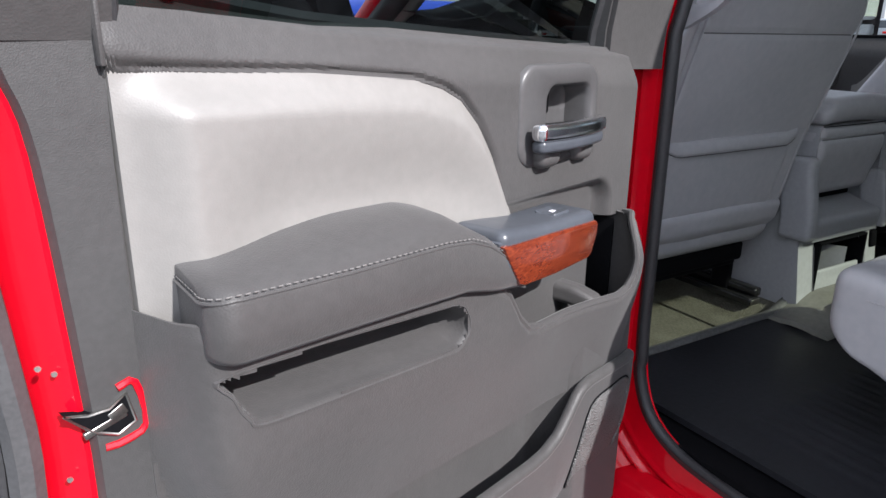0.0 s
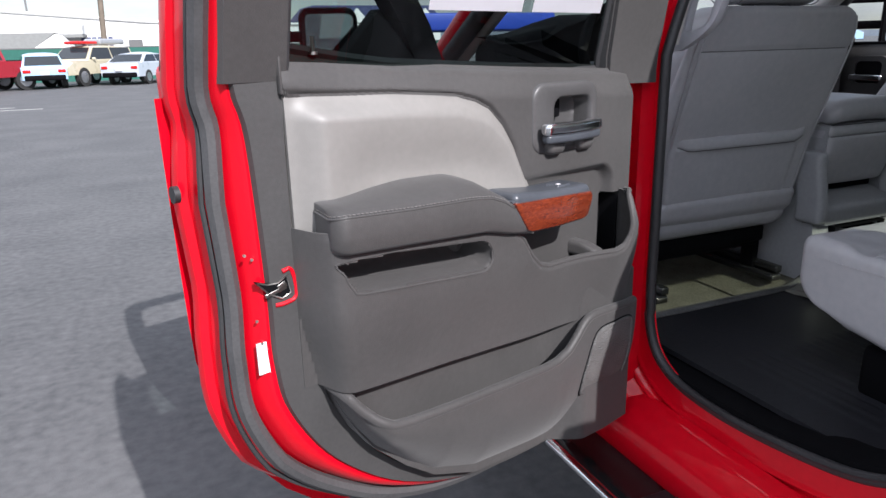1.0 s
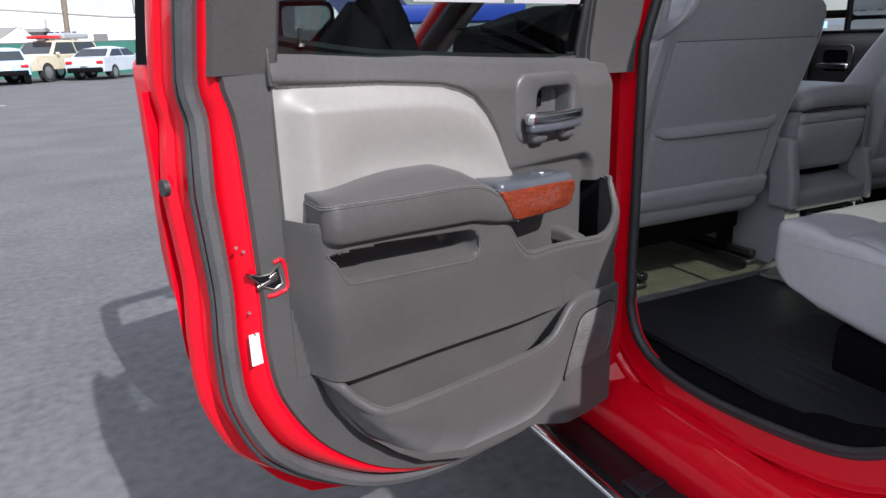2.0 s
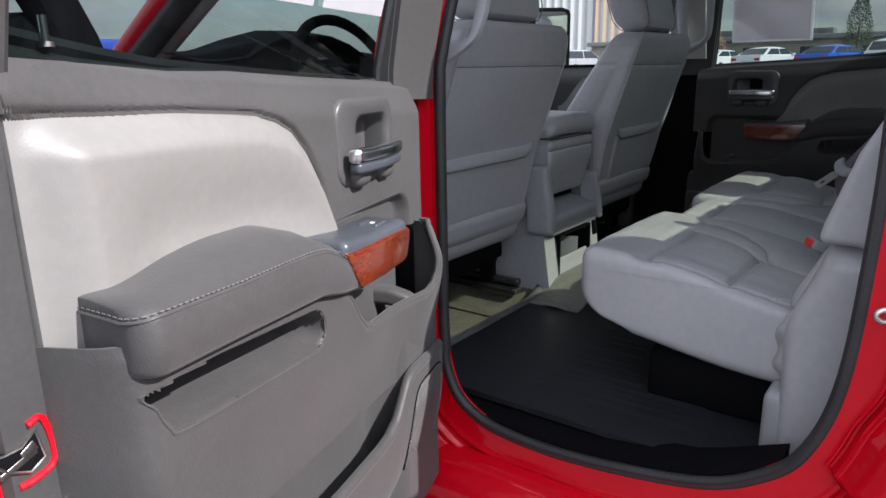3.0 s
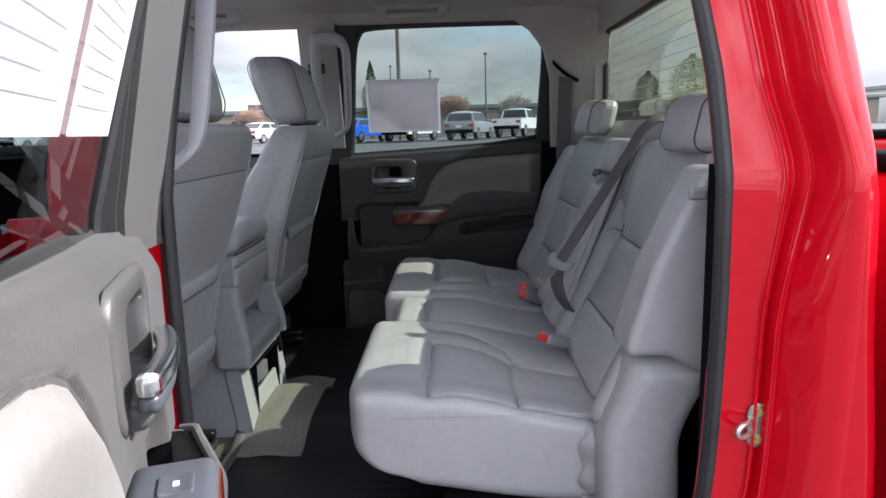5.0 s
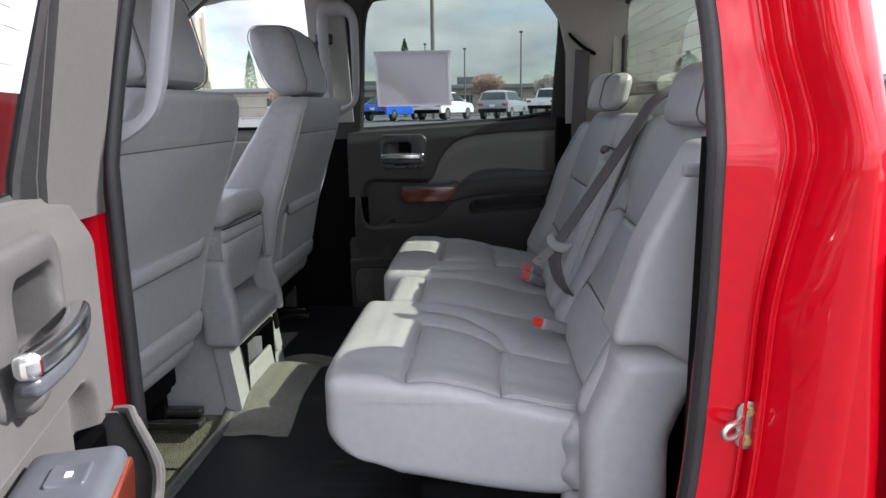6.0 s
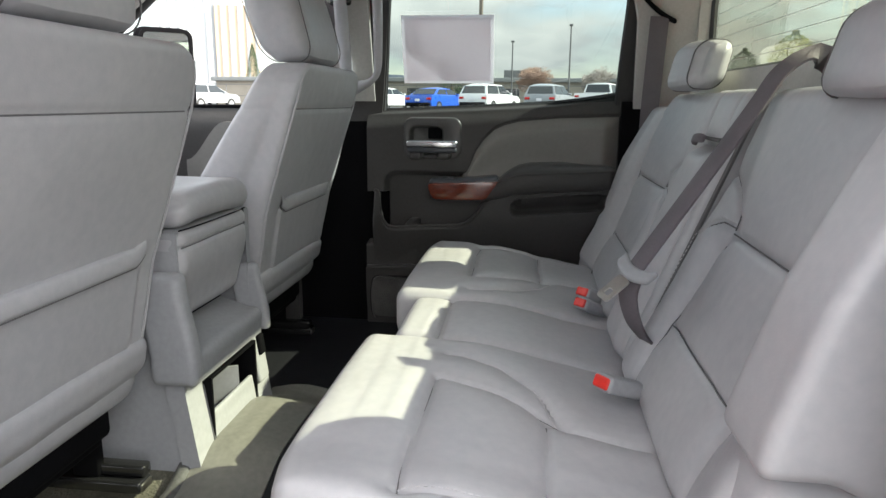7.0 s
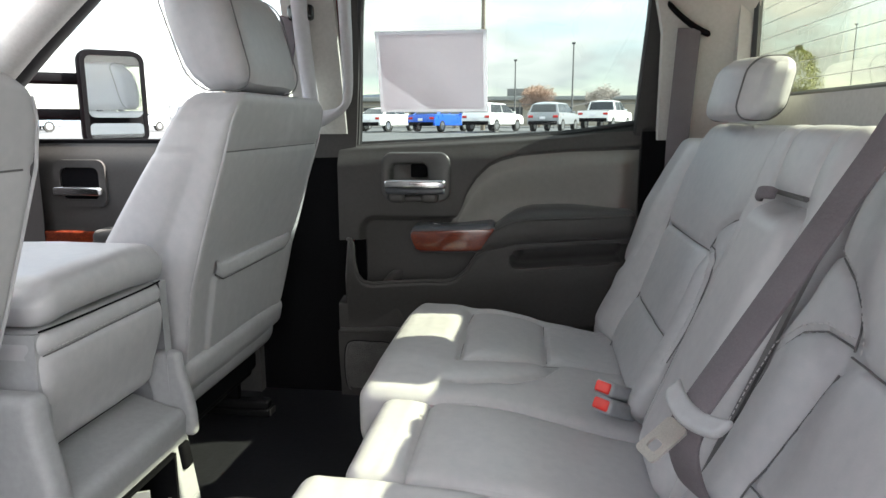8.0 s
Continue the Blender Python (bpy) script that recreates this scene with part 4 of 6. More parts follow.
def make_cushion(name_label, cx, w, seams, side):
    """A bench cushion with its top about z = 0.985, front lip at y = 0.29. side: the outer side of the bench, 0 in the middle."""
    cy, d, h = (0.063, 0.475, 0.155) if side else (0.04, 0.43, 0.145)
    def fn(q, n):
        p = Vector((q.x, q.y, q.z))
        if side:
            # corner of the front lip rounded in plan
            o = max(0.0, q.x * side / (w / 2))
            p.y -= 0.018 * sstep(0.45, 1.0, o) ** 2 * sstep(-0.2, 1.0, n.y)
            p.z += 0.010 * sstep(0.55, 0.95, o) * sstep(0, 1, n.z)
        p.y -= 0.050 * max(0.0, 0.1 - n.z) ** 2.4 * sstep(0.3, 1, n.y)
        if side:
            p.z -= (0.042 * sstep(0.95, -0.7, n.y) - 0.012 * sstep(0.5, 1.0, n.y)) * sstep(0.3, -1.0, n.z)
        p.z += -0.05 * sstep(0.35, -1.0, n.y) * sstep(-1, 1, n.z) + 0.006 * sstep(0.3, 0.8, n.y) * n.z - 0.006 * n.x * n.x * n.z
        if n.z > 0.2:
            g = 0
            for s in seams:
                g += groove(q.x, q.y, s, 0.008, 0.013)
            p.z -= min(g, 0.015)
            p.z += rumple(q)
        return p
    m = Matrix.Translation((cx, cy, 0.907))
    bm = moved(rounded((w, d, h), 0.024, (96 if side else 40, 84, 14), fn), m)
    threads = [[m @ fn(Vector((x, y, h / 2)), Vector((x / (w / 2), y / (d / 2), 1))) + Vector((0, 0, 0.0004)) for x, y in along(s, 0.007)] for s in seams[2:]]
    dark = [[m @ fn(Vector((x, y, h / 2)), Vector((x / (w / 2), y / (d / 2), 1))) for x, y in along(s, 0.0, 0.012)] for s in seams[:2]]
    return bm, threads, dark


def cushion_z(x, y, cx, w, side):
    o = max(0.0, (x - cx) * side / (w / 2)) if side else 0.0
    ny = (y - 0.055) / 0.23
    return 0.9845 - 0.05 * sstep(0.35, -1.0, ny) + 0.006 * sstep(0.3, 0.8, ny) + 0.010 * sstep(0.55, 0.95, o) - 0.006 * ((x - cx) / (w / 2)) ** 2


bench = thing("rear_bench_seat", "grey leather rear bench seat with stitched panels", "bench seat")
CUSH = [(-0.385, 0.515, -1), (0.0, 0.25, 0), (0.385, 0.515, 1)]
for cx, w, side in CUSH:
    if side:
        s = side
        seams = [[(0.222 * s, 0.097), (-0.085 * s, 0.09), (-0.055 * s, -0.01), (0.0, -0.10), (0.01 * s, -0.24)], [(0.224 * s, -0.066), (-0.02 * s, -0.07)], [(-0.02 * s, -0.088), (-0.095 * s, -0.06), (-0.155 * s, -0.005), (-0.185 * s, 0.06), (-0.186 * s, 0.085)], [(0.222 * s, 0.097), (0.226 * s, -0.20)]]
        bm, threads, dark = make_cushion("", cx, w, seams, side)
        c = part("cushion", bm, LEATHER, bench, "grey leather seat cushion")
        for line in threads:
            part("stitching", stitches(line, 0.005, 0.003, 0.0007), SEATTHREAD, c)
        # thin dark tubes paint the crease shade at the groove bottoms
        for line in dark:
            part("seam", tube(line, 0.0011, 5), SEAMSHADE, c)
        # piping along the upper front edge and the outer side
        path = []
        for x, y in [(0.22, 0.205), (0.17, 0.232), (0.05, 0.262), (-0.12, 0.27), (-0.22, 0.262), (-0.25, 0.235), (-0.256, 0.10)]:
            path.append((cx + x * s, 0.055 + y - 0.05, cushion_z(cx + x * s, 0.055 + y - 0.05, cx, w, side) - 0.012 - (0.012 if x > 0.2 or y > 0.2 else 0)))
        part("piping", tube(smooth_path(path, 6), 0.0032, 6), LEATHER, c)
    else:
        part("cushion", make_cushion("", cx, w, [[(-0.125, 0.135), (0.125, 0.135)]], 0)[0], LEATHER, bench, "grey leather centre cushion")
for side in (-1, 1):
    # folds where the cushion meets the backrest
    part("corner_fold", rounded((0.07, 0.10, 0.13), 0.03, 10, lambda q, n: Vector((side * 0.628 + q.x, -0.150 + q.y + 0.004 * math.sin(7 * n.z + 2 * n.x), 0.872 + q.z))), LEATHER, bench, "creased grey leather corner")
    if side < 0:
        part("side_stitching", stitches([(side * (0.6425 + 0.001), y, 0.958) for y in (0.22, 0.0, -0.12)], 0.005, 0.003, 0.0008), SEATTHREAD, bench)
    part("hinge_cover", rounded((0.10, 0.10, 0.13), 0.02, 6, lambda q, n: Vector((side * 0.66 + q.x, -0.15 + q.y, 0.745 + q.z))), PANELGREY, bench, "grey plastic hinge cover")
part("seat_base", joined(box(1.2, 0.30, 0.15, 0.02, at=(0, -0.02, 0.77)), box(0.5, 0.36, 0.11, 0.015, at=(-0.36, -0.04, 0.745))), BLACK, bench, "black storage tray under the seat")

# backrests lean rearwards with height
BACK = Matrix.Translation((0, -0.150, 0.93)) @ Matrix.Rotation(radians(21), 4, "X")


def make_back(cx, w, h, seams, side, thick=0.11):
    def fn(q, n):
        p = q.copy()
        if side:
            o = q.x * side / (w / 2)
            p.y += 0.03 * sstep(0.5, 0.95, o) * sstep(-0.2, 1, n.y) * sstep(1.0, 0.2, n.z)
            p.x -= side * 0.05 * sstep(0.35, 1.0, n.z) * sstep(0.3, 1, o)
            p.z -= 0.03 * sstep(0.7, 1.0, o) * sstep(0.5, 1, n.z)
        p.y += 0.012 * (1 - n.x * n.x) * sstep(0, 1, n.y) * 0.5 + 0.012 * sstep(-0.2, -0.9, n.z) * sstep(0, 1, n.y)
        if n.y > 0.2:
            zz = q.z + h / 2
            g = sum(groove(q.x, zz, s, 0.008, 0.012) for s in seams)
            p.y -= min(g, 0.014)
            p.y += rumple(q)
            if side:
                # inner bolster, proud of the middle panel
                o = -q.x * side
                p.y += 0.014 * sstep(0.15, 0.22, o) * sstep(0.33, 0.25, zz)
        return p
    m = BACK @ Matrix.Translation((cx, -thick / 2, h / 2))
    bm = moved(rounded((w, thick, h), 0.03, (100 if side else 50, 6, 96), fn), m)
    threads = []
    def on(s, off, step):
        return [m @ fn(Vector((x, thick / 2, z - h / 2)), Vector((x / (w / 2), 1, (z - h / 2) / (h / 2)))) for x, z in along(s, off, step)]
    threads = [on(s, 0.007, 0.006) for s in seams[4:]]
    dark = [[p + Vector((0, 0.0021, 0.0008)) for p in on(s, 0.0, 0.012)] for s in seams]
    return bm, threads, dark


for cx, w, side in ((-0.405, 0.55, -1), (0.41, 0.53, 1)):
    s = side
    # middle panel: inner edge, cross seams, outer edge; then the top of the inner bolster
    seams = [[(-0.185 * s, 0.0), (-0.18 * s, 0.128), (-0.165 * s, 0.21), (-0.148 * s, 0.289)], [(-0.148 * s, 0.289), (0.158 * s, 0.287)], [(-0.18 * s, 0.128), (0.14 * s, 0.128)],
             [(0.14 * s, 0.0), (0.14 * s, 0.138), (0.165 * s, 0.29), (0.20 * s, 0.44)],
             [(-0.148 * s, 0.297), (-0.20 * s, 0.296), (-0.232 * s, 0.283), (-0.252 * s, 0.255), (-0.262 * s, 0.20), (-0.263 * s, 0.10)],
             [(-0.148 * s, 0.294), (-0.155 * s, 0.31), (-0.172 * s, 0.33), (-0.205 * s, 0.350), (-0.27 * s, 0.372)]]
    bm, threads, dark = make_back(cx, w, 0.51, seams, side)
    b = part("backrest", bm, LEATHER, bench, "grey leather backrest")
    for line in threads:
        part("stitching", stitches(line, 0.005, 0.003, 0.0007), SEATTHREAD, b)
    # crease shade of the backrest seams, drawn as dark tubes
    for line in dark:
        part("seam", tube(line, 0.0011, 5), SEAMSHADE, b)
    # rounded side wing beside the cushion
    wing = rounded((0.13, 0.125, 0.43), 0.028, 14, lambda q, n: Vector((side * 0.66 + q.x, -0.186 + q.y - 0.05 * sstep(0.2, 1.0, n.z) + 0.006 * n.z - 0.03 * sstep(-0.2, -1, side * n.x), 0.875 + q.z - 0.025 * sstep(0, 1, side * n.x) * sstep(0.4, 1, n.z) + rumple(q, 12))))
    part("side_wing", wing, LEATHER, bench, "grey padded side wing")
    def upper(q, n):
        z = 1.225 + q.z + 0.035 * sstep(0.2, -1, n.z) * (0.5 - 0.5 * n.y) * 0 - 0.03 * sstep(0, -1, n.z) * sstep(0.2, -1.0, n.y)
        front = curve([(1.05, -0.150), (1.108, -0.160), (1.222, -0.195), (1.311, -0.24), (1.40, -0.29)], z)
        return Vector((side * (0.655 - 0.012 * sstep(0, 1, n.z)) + q.x, front - 0.065 - (0.03 if side > 0 else 0.0) + q.y - 0.022 * sstep(-0.3, -1, side * n.x) + rumple(q, 10), z))
    up = part("wing_upper", rounded((0.145, 0.13, 0.285), 0.014, 16, upper), LEATHER, bench, "grey stitched side bolster")
    sx = side * 0.714
    if side < 0:
        part("stitching", stitches([Vector((sx - side * 0.008 * sstep(1.2, 1.36, z), curve([(1.05, -0.150), (1.108, -0.160), (1.222, -0.195), (1.311, -0.24), (1.40, -0.29)], z) - 0.0035, z)) for z in [lerp(1.10, 1.35, k / 24) for k in range(25)]], 0.005, 0.003, 0.0008), SEATTHREAD, up)
    hx, hy, hz = (-0.488, -0.332, 1.434) if side < 0 else (0.372, -0.326, 1.455)
    def rest(q, n):
        return Vector((hx + q.x * (1 - 0.05 * n.z), hy + q.y - 0.012 * n.z - 0.030 * n.x * n.x * sstep(-1.0, 1.0, n.y), hz + q.z - 0.004 * n.x * n.x * n.z + rumple(q, 16)))
    h = part("headrest", rounded((0.235, 0.092, 0.104), 0.030, 18, rest), LEATHER, bench, "low grey leather headrest")
    for e in (-1, 1):
        part("headrest_seam", tube([rest(Vector((e * 0.090, y, z)), Vector((e * 0.77, y / 0.046, z / 0.052))) for y, z in loop_round(0.0930, 0.105, 0.030, 6)], 0.0016, 5, closed=True), SEAMSHADE, h)


def centre(q, n):
    """Fold-down armrest set in a frame, with a hollow at its pull strap."""
    p, zz = q.copy(), q.z + 0.2525
    if n.y > 0.2:
        arm = [(-0.092, 0.0), (-0.088, 0.30), (-0.075, 0.385), (-0.055, 0.40), (0.055, 0.40), (0.075, 0.385), (0.088, 0.30), (0.092, 0.0)]
        p.y -= min(0.014, groove(q.x, zz, arm, 0, 0.014) + groove(q.x, zz, [(-0.06, 0.405), (-0.062, 0.50)], 0, 0.008) + groove(q.x, zz, [(0.06, 0.405), (0.062, 0.50)], 0, 0.008))
        p.y += 0.010 * (1 - sstep(0.05, 0.09, abs(q.x))) * sstep(0.40, 0.36, zz)
        p.y -= 0.016 * math.exp(-((q.x / 0.04) ** 2 + ((zz - 0.395) / 0.012) ** 2))
        p.y += rumple(q)
    return p


part("centre_backrest", moved(rounded((0.26, 0.105, 0.505), 0.03, (64, 6, 100), centre), BACK @ Matrix.Translation((0.005, -0.0325, 0.2525))), LEATHER, bench, "grey leather folding centre armrest")
part("armrest_strap", moved(rounded((0.040, 0.010, 0.016), 0.004, 6, lambda q, n: Vector((q.x, q.y + 0.008 * (1 - n.x * n.x), q.z))), BACK @ Matrix.Translation((0.030, 0.026, 0.400)) @ Matrix.Rotation(radians(12), 4, "Y")), BELT, bench, "dark grey pull strap")
# dark tubes paint in the shade of the slit and the backrest gaps
part("armrest_slit", moved(tube([(lerp(-0.062, 0.072, k / 12), 0.0115 + 0.004 * (k / 6 - 1) ** 2, 0.4085) for k in range(13)], 0.0035, 6), BACK), SEAMSHADE, bench)
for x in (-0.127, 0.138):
    part("backrest_gap_shade", moved(tube([(x, 0.004, lerp(0.03, 0.492, k / 10)) for k in range(11)], 0.0045, 6), BACK), SEAMSHADE, bench)


# ---- belts ----
def webbing(path, w, normal, t=0.0018):
    """A flat strap: w wide, its face along normal."""
    P = [Vector(p) for p in path]
    rings = []
    N = Vector(normal).normalized()
    for i, p in enumerate(P):
        d = (P[min(i + 1, len(P) - 1)] - P[max(i - 1, 0)]).normalized()
        s = d.cross(N).normalized() * (w / 2)
        n = s.cross(d).normalized() * t
        rings.append([p - s + n, p - s * 0.9 + n * 1.6, p + s * 0.9 + n * 1.6, p + s + n, p + s - n, p - s - n])
    return skin(rings, close_ring=True, caps=True)


belt = thing("centre_seat_belt", "dark grey lap and shoulder belt with steel tongue", "seat belt")
part("webbing", webbing(smooth_path([(-0.165, -0.43, 1.40), (-0.17, -0.375, 1.445), (-0.178, -0.328, 1.425), (-0.19, -0.29, 1.37), (-0.225, -0.205, 1.25), (-0.257, -0.128, 1.142)], 6), 0.037, (-0.35, 0.85, 0.35)), BELT, belt, "mauve grey woven webbing")
part("lower_webbing", webbing(smooth_path([(-0.257, -0.128, 1.142), (-0.247, -0.122, 1.10), (-0.222, -0.140, 1.045), (-0.185, -0.175, 1.00), (-0.155, -0.21, 0.965)], 5), 0.037, (-0.6, 0.7, 0.3)), BELT, belt)
def basis(at, z, y):
    z = Vector(z).normalized()
    x = Vector(y).cross(z).normalized()
    y = z.cross(x)
    return Matrix.Translation(at) @ Matrix((x, y, z)).transposed().to_4x4()


TG = basis((-0.262, -0.122, 1.137), (0.25, -0.72, 0.6), (-0.5, 0.7, 0.5))
part("tongue_guard", moved(rounded((0.074, 0.013, 0.022), 0.006, 8, lambda q, n: Vector((q.x, q.y, q.z + 0.012 * n.x * n.x))), TG), PANELGREY, belt, "grey plastic tongue guard")
part("tongue", moved(frame_ring(loop_round(0.026, 0.045, 0.005), [(x, z - 0.008) for x, z in loop_round(0.012, 0.012, 0.003)], 0.003), TG @ Matrix.Translation((0.0, -0.002, -0.034))), STEEL, belt, "steel buckle tongue")


def buckle(m, group):
    b = thing("seat_belt_buckle", "grey belt buckle with red release button", "buckle", m, group)
    part("housing", rounded((0.037, 0.025, 0.11), 0.007, 5, lambda q, n: Vector((q.x, q.y, q.z - 0.045))), PANELGREY, b)
    part("button", rounded((0.029, 0.018, 0.012), 0.004, 4, lambda q, n: Vector((q.x, q.y, q.z + 0.007))), REDPLASTIC, b, "red release button")
    return b


def aimed(at, to):
    return Matrix.Translation(at) @ Vector(to).to_track_quat("Z", "Y").to_matrix().to_4x4()


BK = buckle(aimed((-0.298, -0.092, 0.982), (-0.55, 0.7, 0.35)), "belt buckles on the bench")
copy_thing(BK, aimed((0.150, -0.092, 0.968), (-0.6, 0.6, 0.4)))
copy_thing(BK, aimed((0.185, -0.098, 0.982), (-0.6, 0.6, 0.4)))
for side in (-1, 1):
    ob = thing("outer_seat_belt", "dark webbing hanging beside the rear pillar", "seat belt")
    part("webbing", webbing([(side * 0.705, -0.30, 1.60), (side * 0.735, -0.30, 1.48), (side * 0.755, -0.298, 1.36), (side * 0.775, -0.30, 1.2), (side * 0.785, -0.305, 0.9), (side * 0.785, -0.31, 0.72)], 0.048, (-side, 0.3, 0)), BELT, ob)
    part("guide", rounded((0.024, 0.09, 0.012), 0.005, 6, lambda q, n: Vector((side * (0.708 - 0.0 * n.y) + q.x, -0.298 + q.y, 1.612 + q.z + 0.75 * q.y + 4.0 * q.y * q.y))), BLACK, ob, "black belt guide slot")
part("belt_retainer", rounded((0.014, 0.026, 0.018), 0.005, 4, lambda q, n: Vector((-0.745 + q.x, -0.248 + q.y, 1.333 + q.z))), PANELGREY, bench, "grey plastic belt guide")
striker = thing("door_striker", "zinc steel door striker bolted to the red pillar", "striker", Matrix.Translation((-0.869, -0.293, 1.037)))
part("plate", moved(prism(loop_round(0.030, 0.062, 0.0145, 8), 0.004, 0.001), Matrix.Rotation(radians(90), 4, "Z")), ZINC, striker)
part("loop", tube(smooth_path([(0.0, 0.006, 0.0085), (-0.014, 0.018, 0.0085), (-0.022, 0.030, 0.0075), (-0.025, 0.036, 0.0), (-0.022, 0.030, -0.0075), (-0.014, 0.018, -0.0085), (0.0, 0.006, -0.0085)], 5), 0.0038, 8), STEEL, striker, "polished striker loop")
for z in (0.019, -0.019):
    part("bolt", joined(rod(0.0072, 0.003, 16, m=Matrix.Translation((-0.003, 0, z)) @ Matrix.Rotation(radians(90), 4, "Y")), rod(0.0050, 0.006, 6, m=Matrix.Translation((-0.0045, 0, z)) @ Matrix.Rotation(radians(90), 4, "Y"))), BRASSED, striker, "yellow zinc plated bolt")


# ---- front seats, seen from behind ----
def front_seat(cx, cy, inner, hem_end, label):
    """inner: the side of the seat that faces the console; hem_end: how far its pocket reaches there."""
    seat = thing("bucket_seat", label, "seat", Matrix.Translation((cx, cy, 0)), "front seats")
    # the back shell leans; y of its rear face by height
    def rear_y(z):
        return curve([(0.86, 0.652), (0.95, 0.632), (1.12, 0.600), (1.36, 0.520), (1.44, 0.50), (1.49, 0.495)], z)
    def half(z):
        return curve([(0.90, 0.212), (1.0, 0.232), (1.2, 0.246), (1.36, 0.248), (1.41, 0.241), (1.435, 0.228), (1.455, 0.198)], z)
    def fn(q, n):
        z = 1.185 + q.z
        deep = curve([(0.90, 0.15), (1.0, 0.185), (1.2, 0.175), (1.36, 0.125), (1.46, 0.095)], z)
        p = Vector((q.x / 0.25 * half(z), rear_y(z) + (q.y + 0.07) / 0.14 * deep, z))
        if n.y < -0.2:
            g = groove(q.x, z, [(-0.26, 1.357), (0.26, 1.357)], 0.007, 0.006)
            p.y += (min(g, 0.007) - rumple(q, 10)) * sstep(-0.2, -0.7, n.y) + 0.006 * (1 - n.x * n.x) * sstep(1.35, 1.2, z)
            # the pocket stands a little proud below its hem
            p.y -= 0.006 * sstep(1.131, 1.127, z) * sstep(0.95, 1.0, z) * sstep(hem_end + 0.007, hem_end - 0.008, q.x * inner)
        elif abs(n.x) > 0.6:
            # side bolster swells towards the front
            p.x += math.copysign(0.014, n.x) * math.sin(math.pi * max(0, min(1, (z - 0.93) / 0.5))) * sstep(-0.6, 0.5, n.y)
            g = groove(q.y, z, [(-0.08, 1.357), (0.08, 1.357)], 0.007, 0.005)
            p.x -= math.copysign(g, n.x)
        return p
    part("backrest", rounded((0.50, 0.14, 0.54), 0.017, (90, 14, 90), fn), LEATHER, seat, "grey leather seat back")
    pts = [fn(Vector((x, -0.07, z - 1.185)), Vector((x / 0.25, -1, (z - 1.185) / 0.275))) - Vector((0, 0.0010, 0)) for x, z in along([(-0.24, 1.357), (0.24, 1.357)], 0.0, 0.012)]
    part("seam", tube(pts, 0.0012, 5), SEAMSHADE, seat)
    for s in (-1, 1):
        zs = [lerp(0.945, 1.432, k / 40) for k in range(41)]
        edge = [Vector((s * (half(z) - 0.006), rear_y(z) + 0.002, z)) for z in zs]
        part("corner_seam", tube(edge, 0.0022, 6), LEATHER, seat, "sewn corner seam")
    # pocket hem: a padded ridge with its shadow gap
    hx = [lerp(-0.222 * inner, hem_end * inner, k / 28) for k in range(29)]
    hem = [Vector((x, rear_y(1.136) - 0.0030 + 0.005 * abs(x / 0.22) ** 6, 1.136 + 0.014 * sstep(hem_end - 0.028, hem_end, x * inner) + 0.012 * sstep(0.18, 0.225, -x * inner))) for x in hx]
    part("pocket_hem", skin([[p + Vector((0, dy, dz)) for p in hem] for dy, dz in ((0.004, 0.016), (-0.002, 0.0145), (-0.0048, 0.009), (-0.0052, 0.0), (-0.0048, -0.009), (-0.002, -0.0145), (0.004, -0.016))]), LEATHER, seat, "grey padded pocket hem")
    part("seam", tube([p + Vector((0, -0.0006, -0.0155)) for p in hem], 0.0015, 6), SEAMSHADE, seat)
    # sun catches the swell of the outer side bolster
    part("side_bolster", tube([Vector((-inner * (half(z) + 0.004 + 0.010 * math.sin(math.pi * (z - 0.92) / 0.48)), rear_y(z) + 0.020, z)) for z in [lerp(0.925, 1.40, k / 24) for k in range(25)]], [0.010 + 0.010 * math.sin(math.pi * min(1, 0.12 + k / 24)) for k in range(25)], 10), LEATHER, seat, "grey leather side bolster")
    # lower skirt of the back shell
    def skirt(q, n):
        z = 0.936 + q.z + 0.020 * sstep(0.3, 1.0, -n.x * inner) * sstep(0, -1, n.z)
        return Vector((q.x * (1 - 0.04 * sstep(0, -1, n.z)), rear_y(z) + 0.028 + q.y + 0.030 * sstep(0.2, -1, n.z) + rumple(q, 14, 0.002), z))
    part("back_skirt", rounded((0.475, 0.075, 0.105), 0.020, 14, skirt), LEATHER, seat, "grey padded skirt")
    part("seat_cushion", rounded((0.50, 0.52, 0.17), 0.05, 8, lambda q, n: Vector((q.x, 0.90 + q.y, 0.955 + q.z))), LEATHER, seat, "grey leather seat cushion")
    part("seat_frame", joined(box(0.40, 0.44, 0.05, 0.01, at=(0, 0.90, 0.845)), box(0.36, 0.02, 0.05, 0.006, at=(0, 0.695, 0.835))), BLACK, seat, "black seat frame")
    for x in (-0.19 * inner, 0.225 * inner):
        part("seat_rail", joined(box(0.040, 0.50, 0.022, 0.005, at=(x, 0.895, 0.714)), box(0.026, 0.47, 0.022, 0.005, at=(x + 0.010 * inner, 0.880, 0.737))), GLOSSBLACK, seat, "black steel seat rail")
        part("rail_end", box(0.032, 0.004, 0.014, 0.001, at=(x, 0.644, 0.714)), ZINC, seat, "bare steel rail end")
        part("rail_leg", box(0.02, 0.05, 0.11, 0.004, at=(x, 0.75, 0.78)), BLACK, seat)
    def head(q, n):
        wz = 1 - 0.09 * sstep(0.2, 1, n.z) - 0.05 * sstep(0, -1, n.z)
        return Vector((q.x * wz, 0.602 + q.y * (1 - 0.12 * sstep(0, -1, n.z)) + 0.028 * n.z, 1.556 + q.z + 0.008 * (1 - n.x * n.x) * sstep(0.3, 1, n.z) + rumple(q, 14)))
